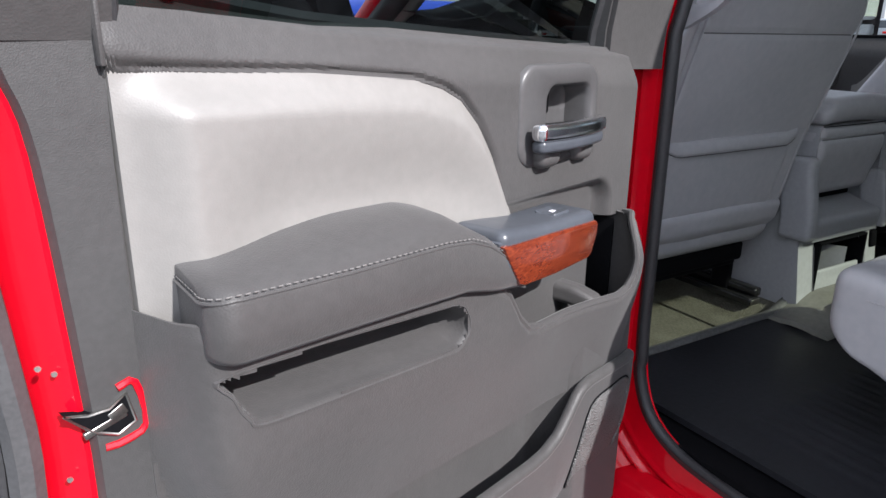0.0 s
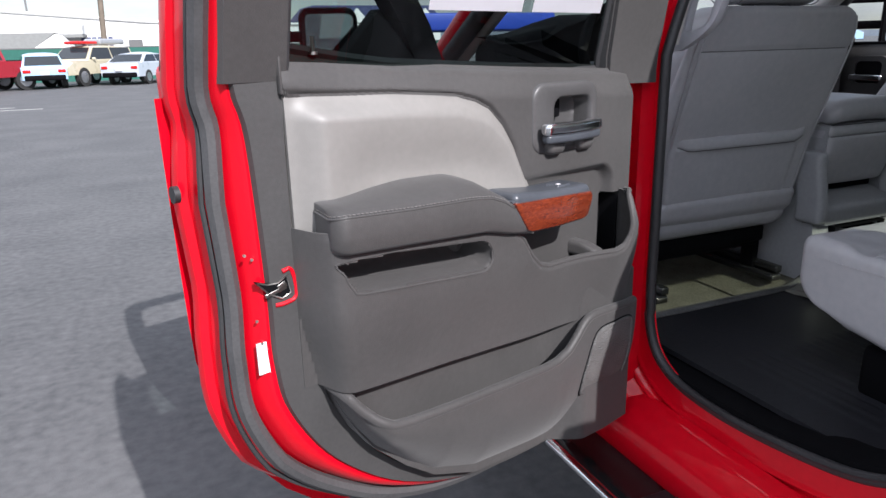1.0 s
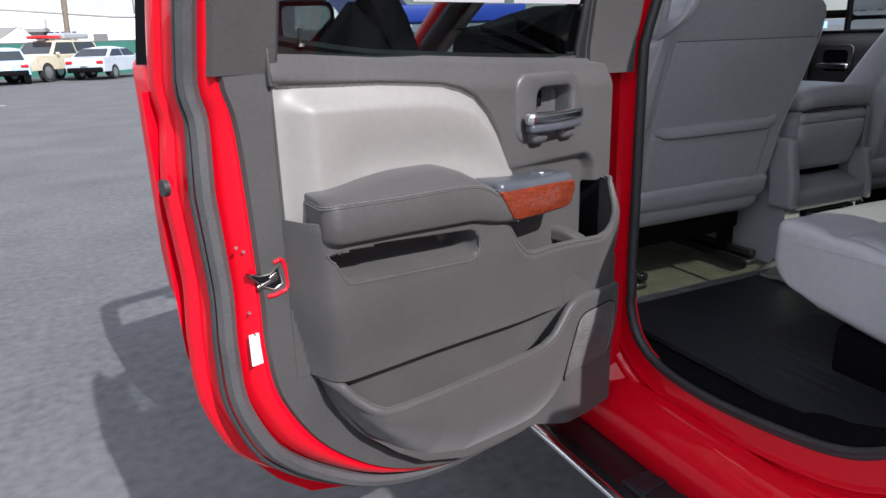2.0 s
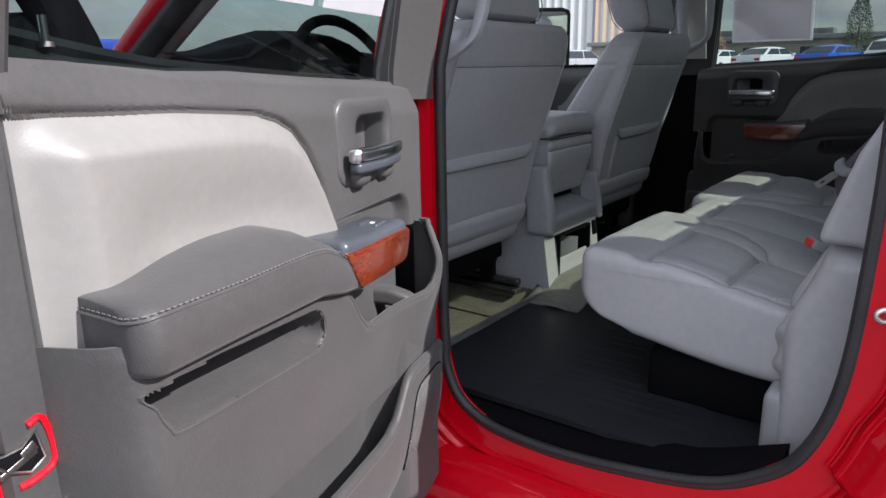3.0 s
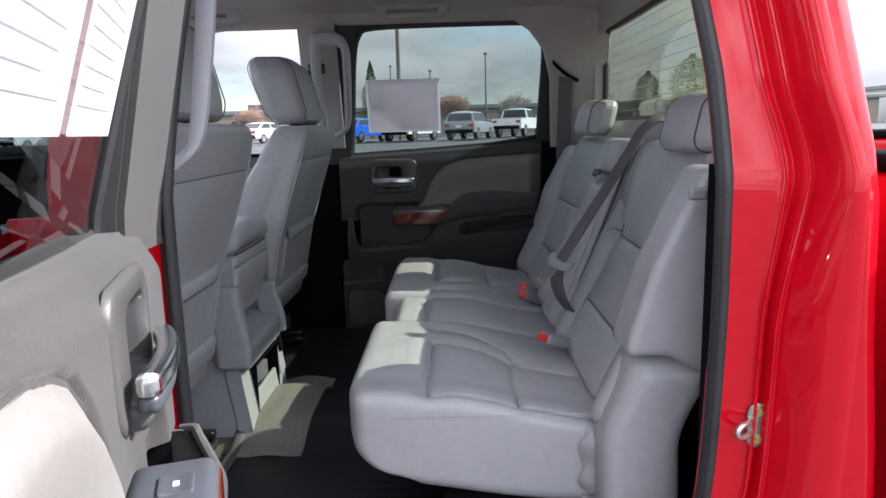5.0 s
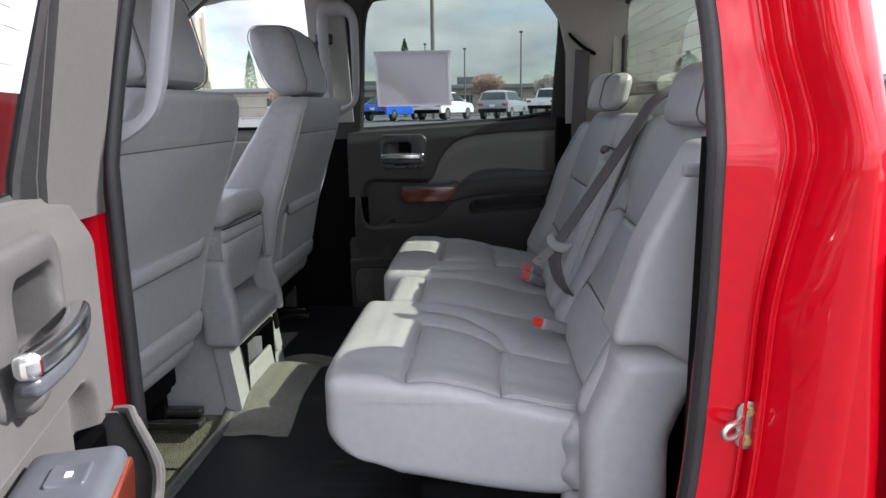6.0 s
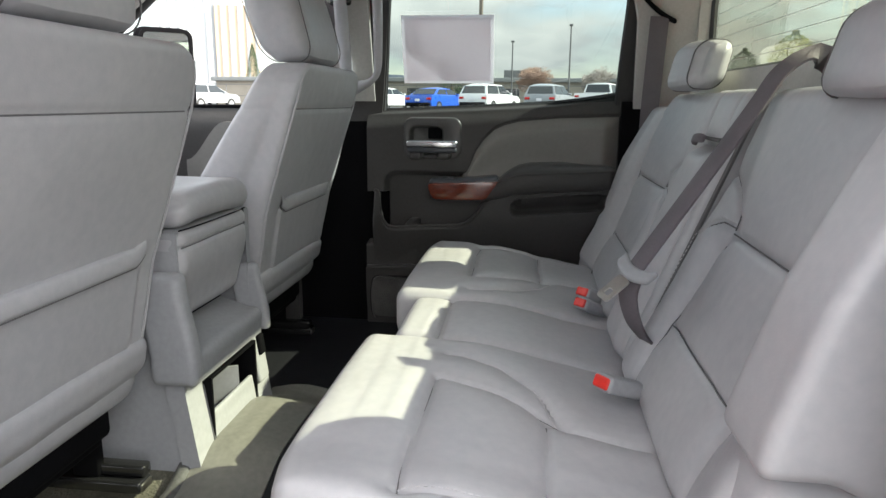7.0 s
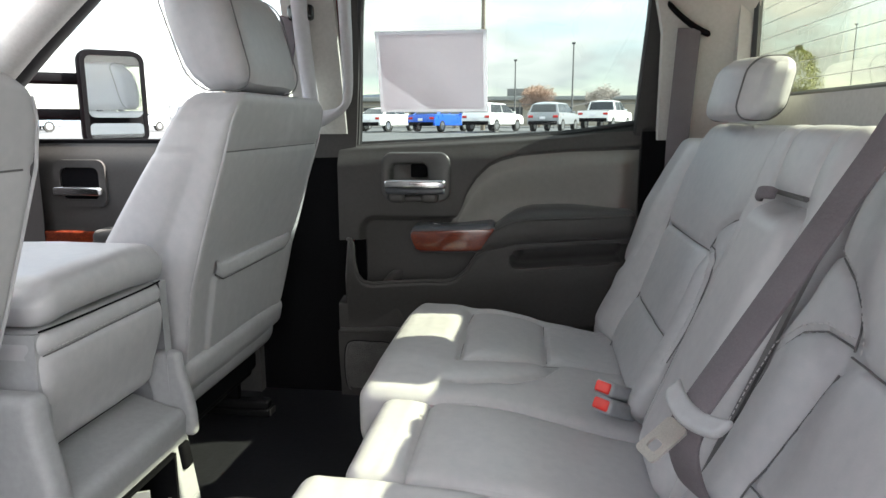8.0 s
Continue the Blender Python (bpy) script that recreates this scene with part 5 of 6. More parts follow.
    h = part("headrest", rounded((0.285, 0.135, 0.192), 0.042, 20, head), LEATHER, seat, "grey leather headrest")
    for s in (-1, 1):
        loop = [head(Vector((s * 0.128, y, z)), Vector((s * 0.9, y / 0.0675, z / 0.096))) for y, z in loop_round(0.133, 0.190, 0.041, 6)]
        part("headrest_seam", tube(loop, 0.0014, 5, closed=True), SEAMSHADE, h)
    for x in (-0.06, 0.06):
        part("headrest_post", rod(0.006, 0.14, 10, m=Matrix.Translation((x, 0.580, 1.455)) @ Matrix.Rotation(radians(-12), 4, "X")), CHROME, h, "chrome headrest post")
        part("post_collar", rod(0.014, 0.012, 12, m=Matrix.Translation((x, 0.575, 1.457))), BLACK, h)
    return seat


front_seat(-0.45, 0.032, 1, 0.198, "grey leather driver's seat with map pocket behind")
front_seat(0.425, 0.0, -1, 0.165, "grey leather passenger seat with map pocket behind")

# ---- centre console ----
console = thing("centre_console", "grey centre console with rear storage bin and socket", "console")
CX, BX = -0.012, -0.003
def lid(q, n):
    return Vector((CX + q.x * (1 - 0.05 * sstep(0, 1, n.z)), 0.942 + q.y, 1.184 + q.z + 0.008 * (1 - n.x * n.x) + rumple(q, 9)))
part("armrest_lid", rounded((0.295, 0.67, 0.064), 0.030, (24, 24, 10), lid), LEATHER, console, "grey padded armrest lid")
def pad(q, n):
    """Rear pad below the lid: a narrow band, then a panel that tucks forward."""
    z = 1.068 + q.z
    y = 0.667 + q.y + 0.026 * sstep(1.12, 0.985, z) ** 1.3 * sstep(0.2, -1, n.y)
    if n.y < -0.3:
        y += groove(q.x, z, [(-0.15, 1.122), (0.15, 1.122)], 0, 0.007) - rumple(q, 12)
    return Vector((CX + q.x * (1 - 0.05 * sstep(1.10, 0.99, z)), y, z))
upper = part("upper_back", rounded((0.288, 0.105, 0.172), 0.020, (40, 8, 44), pad), LEATHER, console, "grey leather console back")
# thin black tube paints the shade in the gap below the lid
part("lid_gap_shade", tube([(CX + x, 0.616 + 0.006 * abs(x / 0.14) ** 4, 1.1535) for x in [lerp(-0.138, 0.138, k / 16) for k in range(17)]], 0.0014, 6), BLACK, console)
part("console_seam", tube([pad(Vector((x, -0.0525, 0.054)), Vector((x / 0.144, -1, 0.63))) - Vector((0, 0.0008, 0)) for x in [lerp(-0.136, 0.136, k / 16) for k in range(17)]], 0.0011, 5), SEAMSHADE, upper)
part("stitching", stitches([pad(Vector((x, -0.0525, 0.060)), Vector((x / 0.144, -1, 0.7))) - Vector((0, 0.0012, 0)) for x in [lerp(-0.13, 0.13, k / 16) for k in range(17)]], 0.005, 0.003, 0.0007), SEATTHREAD, upper)
for s in (-1, 1):
    part("side_panel", slab(6, 10, lambda i, j: (BX + s * (0.166 - 0.014 * j), lerp(0.625, 1.25, i), lerp(0.70, 1.15, j)), lambda p: Vector((p.x - s * 0.02, p.y, p.z))), PANELGREY, console, "grey plastic side panel")
part("cheek", rounded((0.040, 0.085, 0.20), 0.014, 10, lambda q, n: Vector((CX - 0.166 + q.x, 0.648 + q.y - 0.020 * sstep(0.9, -0.6, n.z), 0.985 + q.z))), PANELGREY, console, "grey plastic cheek")
part("cheek", rounded((0.022, 0.07, 0.15), 0.010, 8, lambda q, n: Vector((CX + 0.158 + q.x, 0.640 + q.y - 0.02 * sstep(0.9, -0.6, n.z), 0.955 + q.z))), PANELGREY, console, "grey plastic cheek")
# black sheet stands in for the shade under and behind the pad
part("recess_shade", box(0.29, 0.02, 0.16, at=(CX, 0.70, 0.955)), BLACK, console, "black sheet for the shade behind the rear pad")
part("step", slab(8, 14, lambda i, j: (CX + lerp(-0.142, 0.142, i), curve([(0, 0.600), (0.30, 0.596), (0.42, 0.602), (0.55, 0.625), (1.0, 0.685)], j), curve([(0, 0.878), (0.30, 0.922), (0.42, 0.932), (0.55, 0.936), (1.0, 0.955)], j)), lambda p: Vector((p.x, p.y + 0.03, p.z))), PANELGREY, console, "grey sloped step")
# base with the bin cut through its rear wall
bo = [(x, z) for x, z in loop_round(0.345, 0.20, 0.014)]
bi = [(x - 0.004, z + 0.008) for x, z in loop_round(0.20, 0.125, 0.010)]
rim = [(x * 1.04 - 0.004 * -0.04, (z - 0.008) * 1.06 + 0.008) for x, z in bi]
AT = Matrix.Translation((BX, 0.608, 0.79)) @ Matrix.Rotation(radians(-8), 4, "X")
base = part("bin_surround", moved(frame_ring(bo, bi, 0.035), AT), PANELGREY, console, "grey bin surround")
part("bin_edge", moved(tube([(x, -0.001, z) for x, z in rim], 0.0022, 6, closed=True), AT), SEAMSHADE, base)
part("bin", joined(box(0.20, 0.006, 0.14, at=(BX - 0.004, 0.735, 0.80)), box(0.20, 0.14, 0.006, at=(BX - 0.004, 0.67, 0.735)), box(0.006, 0.14, 0.14, at=(BX - 0.106, 0.67, 0.80)), box(0.006, 0.14, 0.14, at=(BX + 0.098, 0.67, 0.80)), box(0.20, 0.14, 0.006, at=(BX - 0.004, 0.67, 0.868))), BLACK, console, "dark open storage bin")
part("bin_lip", moved(rounded((0.196, 0.010, 0.060), 0.004, 5, lambda q, n: Vector((-0.004 + q.x, 0.004 + q.y, -0.026 + q.z))), AT), PANELGREY, console, "grey bin front lip")
part("divider", moved(box(0.004, 0.10, 0.10), Matrix.Translation((BX + 0.02, 0.66, 0.785)) @ Matrix.Rotation(radians(25), 4, "Z")), PANELGREY, console, "grey bin divider")
tongue = part("socket_plate", moved(rounded((0.052, 0.012, 0.13), 0.008, 6, lambda q, n: Vector((0.135 + q.x, -0.004 + q.y, 0.040 + q.z))), AT), PANELGREY, console, "pale grey socket plate")
part("socket_cap", moved(rounded((0.026, 0.014, 0.046), 0.006, 5, lambda q, n: Vector((0.135 + q.x, -0.012 + q.y, 0.058 + q.z))), AT), BLACK, tongue, "black socket cover")

# ---- floor mat ----
mat_ob = thing("floor_mat", "black ribbed rubber floor mat", "floor mat")


def mat_z(x, y):
    z = 0.695 + max(0, tunnel_z(x, y) - 0.675 + 0.004) * 0.0
    z = max(z, tunnel_z(x, y) + 0.012) if abs(x + 0.02) < 0.30 else z
    if -0.70 < x < -0.32 and 0.02 < y < 0.36:
        z += 0.0035 * sstep(-0.2, 0.2, math.sin(x * 2 * math.pi / 0.028))
    return z


def mat_front(x):
    return 0.63 + 0.27 * sstep(0.16, 0.20, x)


part("mat", slab(150, 60, lambda i, j: (lerp(-0.80, 0.80, i), lerp(-0.18, mat_front(lerp(-0.80, 0.80, i)), j), mat_z(lerp(-0.80, 0.80, i), lerp(-0.18, mat_front(lerp(-0.80, 0.80, i)), j))), lambda p: Vector((p.x, p.y, p.z - 0.012))), RUBBER, mat_ob)
# raised dusty border where the mat meets the carpet
edge = [(lerp(-0.80, 0.17, k / 40), 0.632) for k in range(41)]
part("raised_edge", tube([Vector((x, y, mat_z(x, y) + 0.002)) for x, y in edge], 0.014, 8, flat=0.55), WORN, mat_ob, "dusty raised mat border")
# dusty part of the mat over the tunnel
part("tunnel_cover", slab(30, 10, lambda i, j: (lerp(-0.25, 0.24, i), lerp(0.47, 0.622, j), mat_z(lerp(-0.25, 0.24, i), lerp(0.47, 0.622, j)) + 0.004 + 0.012 * math.sin(math.pi * j)), lambda p: Vector((p.x, p.y, p.z - 0.012))), DUSTY, mat_ob, "dusty grey tunnel cover")


# ---- handles and fittings in the cab ----
def grab_handle(side):
    g = thing("pillar_grab_handle", "pale grey grab handle on the centre pillar", "grab handle", group="pillar grab handles")
    up = 0.03 if side > 0 else 0.0
    outer = smooth_path([(0.441, 0, 1.68), (0.442, 0, 1.60), (0.447, 0, 1.52), (0.455, 0, 1.44), (0.472, 0, 1.405), (0.51, 0, 1.378), (0.55, 0, 1.362), (0.572, 0, 1.40), (0.572, 0, 1.70), (0.52, 0, 1.735), (0.465, 0, 1.725)], 4, closed=True)
    inner = smooth_path([(0.468, 0, 1.675), (0.468, 0, 1.60), (0.471, 0, 1.52), (0.476, 0, 1.435), (0.485, 0, 1.414), (0.505, 0, 1.405), (0.533, 0, 1.404), (0.54, 0, 1.43), (0.54, 0, 1.66), (0.522, 0, 1.69), (0.487, 0, 1.69)], 4, closed=True)
    def at(p, out):
        z = p.z + up
        return Vector((side * (0.775 - 0.26 * (z - 1.40) - out), p.x, z))
    mixed = lambda k: [a.lerp(b, k) for a, b in zip(outer, inner)]
    rings = [[at(p, o) for p in mixed(k)] for k, o in ((0.0, 0.020), (0.0, 0.032), (0.12, 0.041), (0.35, 0.046), (0.65, 0.046), (0.88, 0.041), (1.0, 0.032), (1.0, 0.020), (0.5, 0.016), (0.0, 0.020))]
    part("grip", skin(rings, close_ring=True), HANDLEPALE, g)
    return g


HANDLEPALE = mat("pale_grey_plastic", (0.5, 0.495, 0.525), 0.45, vary=0.05, bump=0.2, bump_scale=500, dist=0.0005)
grab_handle(-1)
grab_handle(1)
for y, x in ((0.22, 0.66), (0.92, 0.66)):
    h = thing("ceiling_grab_handle", "folded grey grab handle above the window", "grab handle", group="ceiling grab handles")
    part("grip", tube(smooth_path([(x, y + 0.115, 1.832), (x - 0.012, y + 0.105, 1.818), (x - 0.02, y + 0.08, 1.812), (x - 0.02, y - 0.08, 1.812), (x - 0.012, y - 0.105, 1.818), (x, y - 0.115, 1.832)], 5), 0.010, 8), HANDLEPALE, h)
    part("plate", rounded((0.075, 0.235, 0.020), 0.008, 8, lambda q, n: Vector((x - 0.004 + q.x, y + q.y * (1 - 0.10 * n.x), 1.828 + q.z - 0.35 * q.x))), HEADLINER, h, "pale grey handle plate")
    for dy in (-0.1, 0.1):
        part("mount", rounded((0.05, 0.035, 0.024), 0.008, 4, lambda q, n: Vector((x - 0.012 + q.x, y + dy + q.y, 1.824 + q.z))), HANDLEPALE, h)
belt2 = thing("front_seat_belt", "grey belt hanging from the centre pillar", "seat belt")
part("webbing", webbing([(0.70, 0.59, 1.64), (0.745, 0.64, 1.45), (0.77, 0.70, 1.2), (0.78, 0.74, 0.85)], 0.047, (-1, 0.2, 0)), BELT, belt2)
part("anchor", rounded((0.02, 0.06, 0.035), 0.008, 5, lambda q, n: Vector((0.695 + q.x, 0.56 + q.y, 1.65 + q.z))), GLOSSBLACK, belt2, "black belt anchor")


# ---- front of the cab ----
dash = thing("dashboard", "dark dashboard under the windscreen", "dashboard")
part("dash_top", sheet(20, 10, lambda i, j: (lerp(-0.80, 0.80, i), lerp(1.30, 1.86, j), 1.385 + 0.03 * math.sin(j * math.pi) + 0.075 * math.exp(-((lerp(-0.8, 0.8, i) + 0.4) / 0.2) ** 4) * sstep(0.9, 0.2, j))), BLACK, dash)
part("dash_face", rounded((1.6, 0.22, 0.50), 0.06, 8, lambda q, n: Vector((q.x, 1.42 + q.y, 1.155 + q.z + 0.06 * math.exp(-((q.x + 0.4) / 0.2) ** 4) * sstep(0, 1, n.z)))), BLACK, dash)
wheel = thing("steering_wheel", "black leather steering wheel", "steering wheel", Matrix.Translation((-0.385, 1.17, 1.325)) @ Matrix.Rotation(radians(68), 4, "X"))
part("rim", tube([(0.19 * math.cos(a), 0.19 * math.sin(a), 0) for a in [k * 2 * math.pi / 40 for k in range(40)]], 0.016, 10, closed=True), BLACK, wheel, "black leather rim")
part("hub", rounded((0.17, 0.14, 0.05), 0.03, 6, lambda q, n: Vector((q.x, q.y - 0.01, q.z - 0.02))), BLACK, wheel)
for x in (-0.12, 0.12):
    part("spoke", box(0.12, 0.03, 0.015, 0.005, at=(x, -0.01, -0.01)), PANELGREY, wheel)
part("spoke", box(0.03, 0.12, 0.015, 0.005, at=(0, -0.12, -0.01)), BLACK, wheel)
screen = thing("windscreen", "clear windscreen with price sheets inside", "windscreen", kind="structure")
ws = part("pane", sheet(8, 6, lambda i, j: (lerp(-0.74, 0.74, i) * (1 + 0.1 * (1 - j)), lerp(1.66, 1.0, j) + 0.22 * math.sin(i * math.pi) * (1 - 0.4 * j), lerp(1.34, 1.83, j))), GLASS, screen, "windscreen glass")
ws.visible_shadow = False
# far front door
fd = thing("front_passenger_door", "closed front passenger door with wood strip", "door")
part("panel", slab(30, 30, lambda i, j: (0.835 - 0.045 * (1 - sstep(1.0, 1.1, lerp(0.62, 1.34, j))) - 0.02 * (1 - sstep(1.29, 1.34, lerp(0.62, 1.34, j))), lerp(0.735, 1.62, i), lerp(0.62, 1.35, j)), lambda p: Vector((p.x + 0.03, p.y, p.z))), TRIM, fd, "dark door trim")
part("insert", slab(20, 12, lambda i, j: (0.808 - 0.012 * math.sin(math.pi * i), lerp(0.76, 1.10, i), lerp(1.13, 1.31 - 0.12 * sstep(0.6, 1.0, i), j)), lambda p: Vector((p.x + 0.02, p.y, p.z))), INSERT, fd, "pale ash insert")
part("wood_trim", rounded((0.02, 0.45, 0.055), 0.008, 5, lambda q, n: Vector((0.775 + q.x, 1.28 + q.y, 1.095 + q.z))), WOOD, fd, "reddish wood strip")
part("armrest", rounded((0.08, 0.5, 0.06), 0.02, 6, lambda q, n: Vector((0.78 + q.x, 0.92 + q.y, 1.10 + q.z))), TRIM, fd)
hb = part("handle_bezel", moved(frame_ring(loop_round(0.15, 0.125, 0.024), loop_round(0.112, 0.085, 0.018), 0.02), Matrix.Translation((0.826, 1.23, 1.245)) @ Matrix.Rotation(radians(90), 4, "Z")), TRIM, fd)
part("recess", box(0.01, 0.13, 0.1, at=(0.818, 1.23, 1.245)), BLACK, hb)
part("door_handle", rounded((0.02, 0.14, 0.024), 0.008, 6, lambda q, n: Vector((0.796 + q.x, 1.23 + q.y, 1.225 + q.z))), CHROME, fd, "chrome pull handle")
g = part("pane", sheet(4, 6, lambda i, j: (0.865 - 0.30 * 0.44 * j, lerp(0.60, 1.62 - 0.36 * j, i), lerp(1.35, 1.80, j))), GLASS, fd, "door glass")
g.visible_shadow = False
part("belt_strip", box(0.02, 1.0, 0.02, 0.005, at=(0.845, 1.12, 1.352)), BLACK, fd)


def tow_mirror(name, m, label):
    t = thing(name, label, "mirror", m, "tow mirrors")
    part("housing", rounded((0.19, 0.11, 0.30), 0.035, 8, lambda q, n: Vector((q.x, q.y + 0.03 * (1 - n.y) * 0.5, q.z))), BLACK, t, "black mirror housing")
    part("mirror_glass", moved(prism(loop_round(0.155, 0.19, 0.02), 0.003), Matrix.Translation((0, -0.058, 0.035))), MIRROR, t, "mirror glass")
    part("mirror_glass", moved(prism(loop_round(0.155, 0.055, 0.015), 0.003), Matrix.Translation((0, -0.058, -0.105))), MIRROR, t, "convex mirror glass")
    part("glass_frame", moved(frame_ring(loop_round(0.18, 0.28, 0.03), loop_round(0.155, 0.255, 0.02), 0.012), Matrix.Translation((0, -0.066, 0))), BLACK, t)
    return t


tm = tow_mirror("tow_mirror", Matrix.Translation((1.19, 1.36, 1.48)) @ Matrix.Rotation(radians(-50), 4, "Z"), "black towing mirror on the front passenger door")
part("mirror_arm", joined(box(0.18, 0.05, 0.035, 0.01, at=(-0.16, 0.04, 0.06)), box(0.18, 0.05, 0.035, 0.01, at=(-0.16, 0.04, -0.05))), BLACK, tm)
# driver's door, standing open ahead of the rear one
FU = Vector((-0.94, -0.34, 0)).normalized()
FN = Vector((-FU.y, FU.x, 0))
MF = Matrix(((FU.x, FN.x, 0, -0.97), (FU.y, FN.y, 0, 1.52), (0, 0, 1, 0), (0, 0, 0, 1)))
fdoor = thing("front_door", "open red driver's door with clear window", "door", MF)
part("door_shell", rounded((0.93, 0.12, 0.86), 0.03, 8, lambda q, n: Vector((0.395 + q.x - 0.05 * sstep(-0.3, -1, n.z) * sstep(0.5, 1, n.x), -0.06 + q.y, 0.93 + q.z))), RED, fdoor, "red painted door shell")
part("inner_panel", rounded((0.80, 0.05, 0.76), 0.02, 8, lambda q, n: Vector((0.385 + q.x, 0.02 + q.y, 0.95 + q.z))), TRIM, fdoor, "dark door trim")
def fpost(a, b):
    return skin([[Vector((u, lean(z), z)) for u, z in a], [Vector((u, lean(z), z)) for u, z in b], [Vector((u, -0.07 + lean(z), z)) for u, z in b], [Vector((u, -0.07 + lean(z), z)) for u, z in a]], close_path=True)
FO = [(0.86, 1.34), (0.855, 1.6), (0.84, 1.78), (0.78, 1.84), (0.42, 1.83), (0.25, 1.72), (0.0, 1.45), (-0.08, 1.34)]
FI = [(0.79, 1.34), (0.785, 1.6), (0.775, 1.74), (0.74, 1.775), (0.46, 1.77), (0.32, 1.67), (0.12, 1.45), (0.04, 1.34)]
part("window_frame", fpost(FO, FI), BLACK, fdoor, "black window frame")
part("mirror_sail", moved(prism([(0.36, 1.33), (0.03, 1.33), (0.10, 1.42), (0.18, 1.50)], -0.05, 0.004), Matrix.Translation((0, 0.0, 0))), BLACK, fdoor, "black mirror mount cover")
pane = bmesh.new()
pane.faces.new([pane.verts.new((u, -0.05 + lean(z), z)) for u, z in FI])
g = part("pane", pane, GLASS, fdoor, "clear door glass", 0)
g.visible_shadow = False
dm = tow_mirror("tow_mirror", Matrix.Translation((-1.255, 1.66, 1.365)) @ Matrix.Rotation(radians(-10), 4, "Z"), "black towing mirror on the open driver's door")
part("mirror_arm", joined(box(0.18, 0.05, 0.035, 0.01, at=(-0.16, 0.04, 0.06)), box(0.18, 0.05, 0.035, 0.01, at=(-0.16, 0.04, -0.05))), BLACK, dm)


# ---- outdoors ----
ground = thing("ground", "grey asphalt car park", "ground", kind="structure")


def ground_z(x, y):
    """The car park rises gently on the far side of the truck."""
    return 0.8 * sstep(4, 44, x)


def spread(t):
    return math.copysign(abs(2 * t - 1) ** 3 * 3200, t - 0.5)


part("asphalt", sheet(90, 90, lambda i, j: (spread(i), spread(j), ground_z(spread(i), spread(j)))), ASPHALT, ground)
step = thing("running_board", "chrome edged black running board below the sill", "running board")
part("board", rounded((0.15, 2.2, 0.05), 0.02, 8, lambda q, n: Vector((-0.965 + q.x, 0.75 + q.y, 0.435 + q.z))), GLOSSBLACK, step, "gloss black step board")
part("chrome_rail", tube([(-1.043, -0.36 + 0.05 * k, 0.445) for k in range(45)], 0.012, 10), CHROME, step, "chrome outer rail")
part("tread", rounded((0.105, 0.62, 0.014), 0.005, 8, lambda q, n: Vector((-0.962 + q.x, -0.02 + q.y, 0.463 + q.z))), RUBBER, step, "black rubber step pad")
for k in range(9):
    part("tread_rib", rounded((0.095, 0.022, 0.008), 0.003, 4, lambda q, n: Vector((-0.962 + q.x, -0.28 + 0.065 * k + q.y + 0.15 * q.x, 0.472 + q.z))), RUBBER, step)
bed = thing("truck_bed", "red painted pickup bed behind the cab", "truck bed")
for side in (-1, 1):
    part("bed_side", rounded((0.09, 2.0, 0.62), 0.03, 8, lambda q, n: Vector((side * (0.93 + 0.02 * (1 - n.z * n.z)) + q.x, -1.56 + q.y, 1.05 + q.z))), RED, bed, "red bed side")
    part("bed_cap", rounded((0.10, 2.0, 0.03), 0.01, 6, lambda q, n: Vector((side * 0.93 + q.x, -1.56 + q.y, 1.375 + q.z))), BLACK, bed, "black bed rail cap")
part("bed_front", box(1.8, 0.05, 0.57, 0.01, at=(0, -0.60, 1.065)), RED, bed)
part("bed_front_cap", box(1.8, 0.09, 0.03, 0.01, at=(0, -0.60, 1.365)), BLACK, bed, "black bed rail cap")
part("bed_floor", box(1.8, 2.0, 0.04, at=(0, -1.70, 0.82)), BLACK, bed)
# paper on the far window
sign = thing("window_sheet", "printed white sheet taped inside the far window", "paper sheet", Matrix.Translation((0.775, 0.27, 1.52)) @ Matrix.Rotation(radians(90), 4, "Z") @ Matrix.Rotation(radians(-17), 4, "X"))
part("border", box(0.262, 0.002, 0.192), THINBORDER, sign)
part("sheet", box(0.245, 0.002, 0.178, at=(0, 0.002, 0)), THINPAPER, sign)


# ---- parked vehicles ----
def paint(name, c, rough=0.3):
    return mat(name, c, rough, coat=0.7, vary=0.05, scale=2)


WHITE = paint("white_car_paint", (0.78, 0.78, 0.78))
BLUE = paint("blue_car_paint", (0.01, 0.10, 0.55))
GREYCAR = paint("grey_car_paint", (0.28, 0.29, 0.31))
BEIGE = paint("sand_car_paint", (0.52, 0.47, 0.34))
MAROON = paint("maroon_car_paint", (0.25, 0.01, 0.02))
SKYBLUE = paint("pale_blue_car_paint", (0.35, 0.52, 0.68))
SILVER = paint("silver_car_paint", (0.45, 0.49, 0.55))
DARKGLASS = mat("dark_car_glass", (0.02, 0.025, 0.03), 0.06, vary=0.1)
TYRE = mat("tyre_rubber", (0.02, 0.02, 0.02), 0.8, vary=0.2)
RIMMAT = mat("alloy_rim", (0.55, 0.56, 0.58), 0.3, metal=0.9)
TAIL = mat("red_lamp_lens", (0.5, 0.01, 0.01), 0.15)
LAMP = mat("clear_lamp_lens", (0.75, 0.77, 0.8), 0.1)

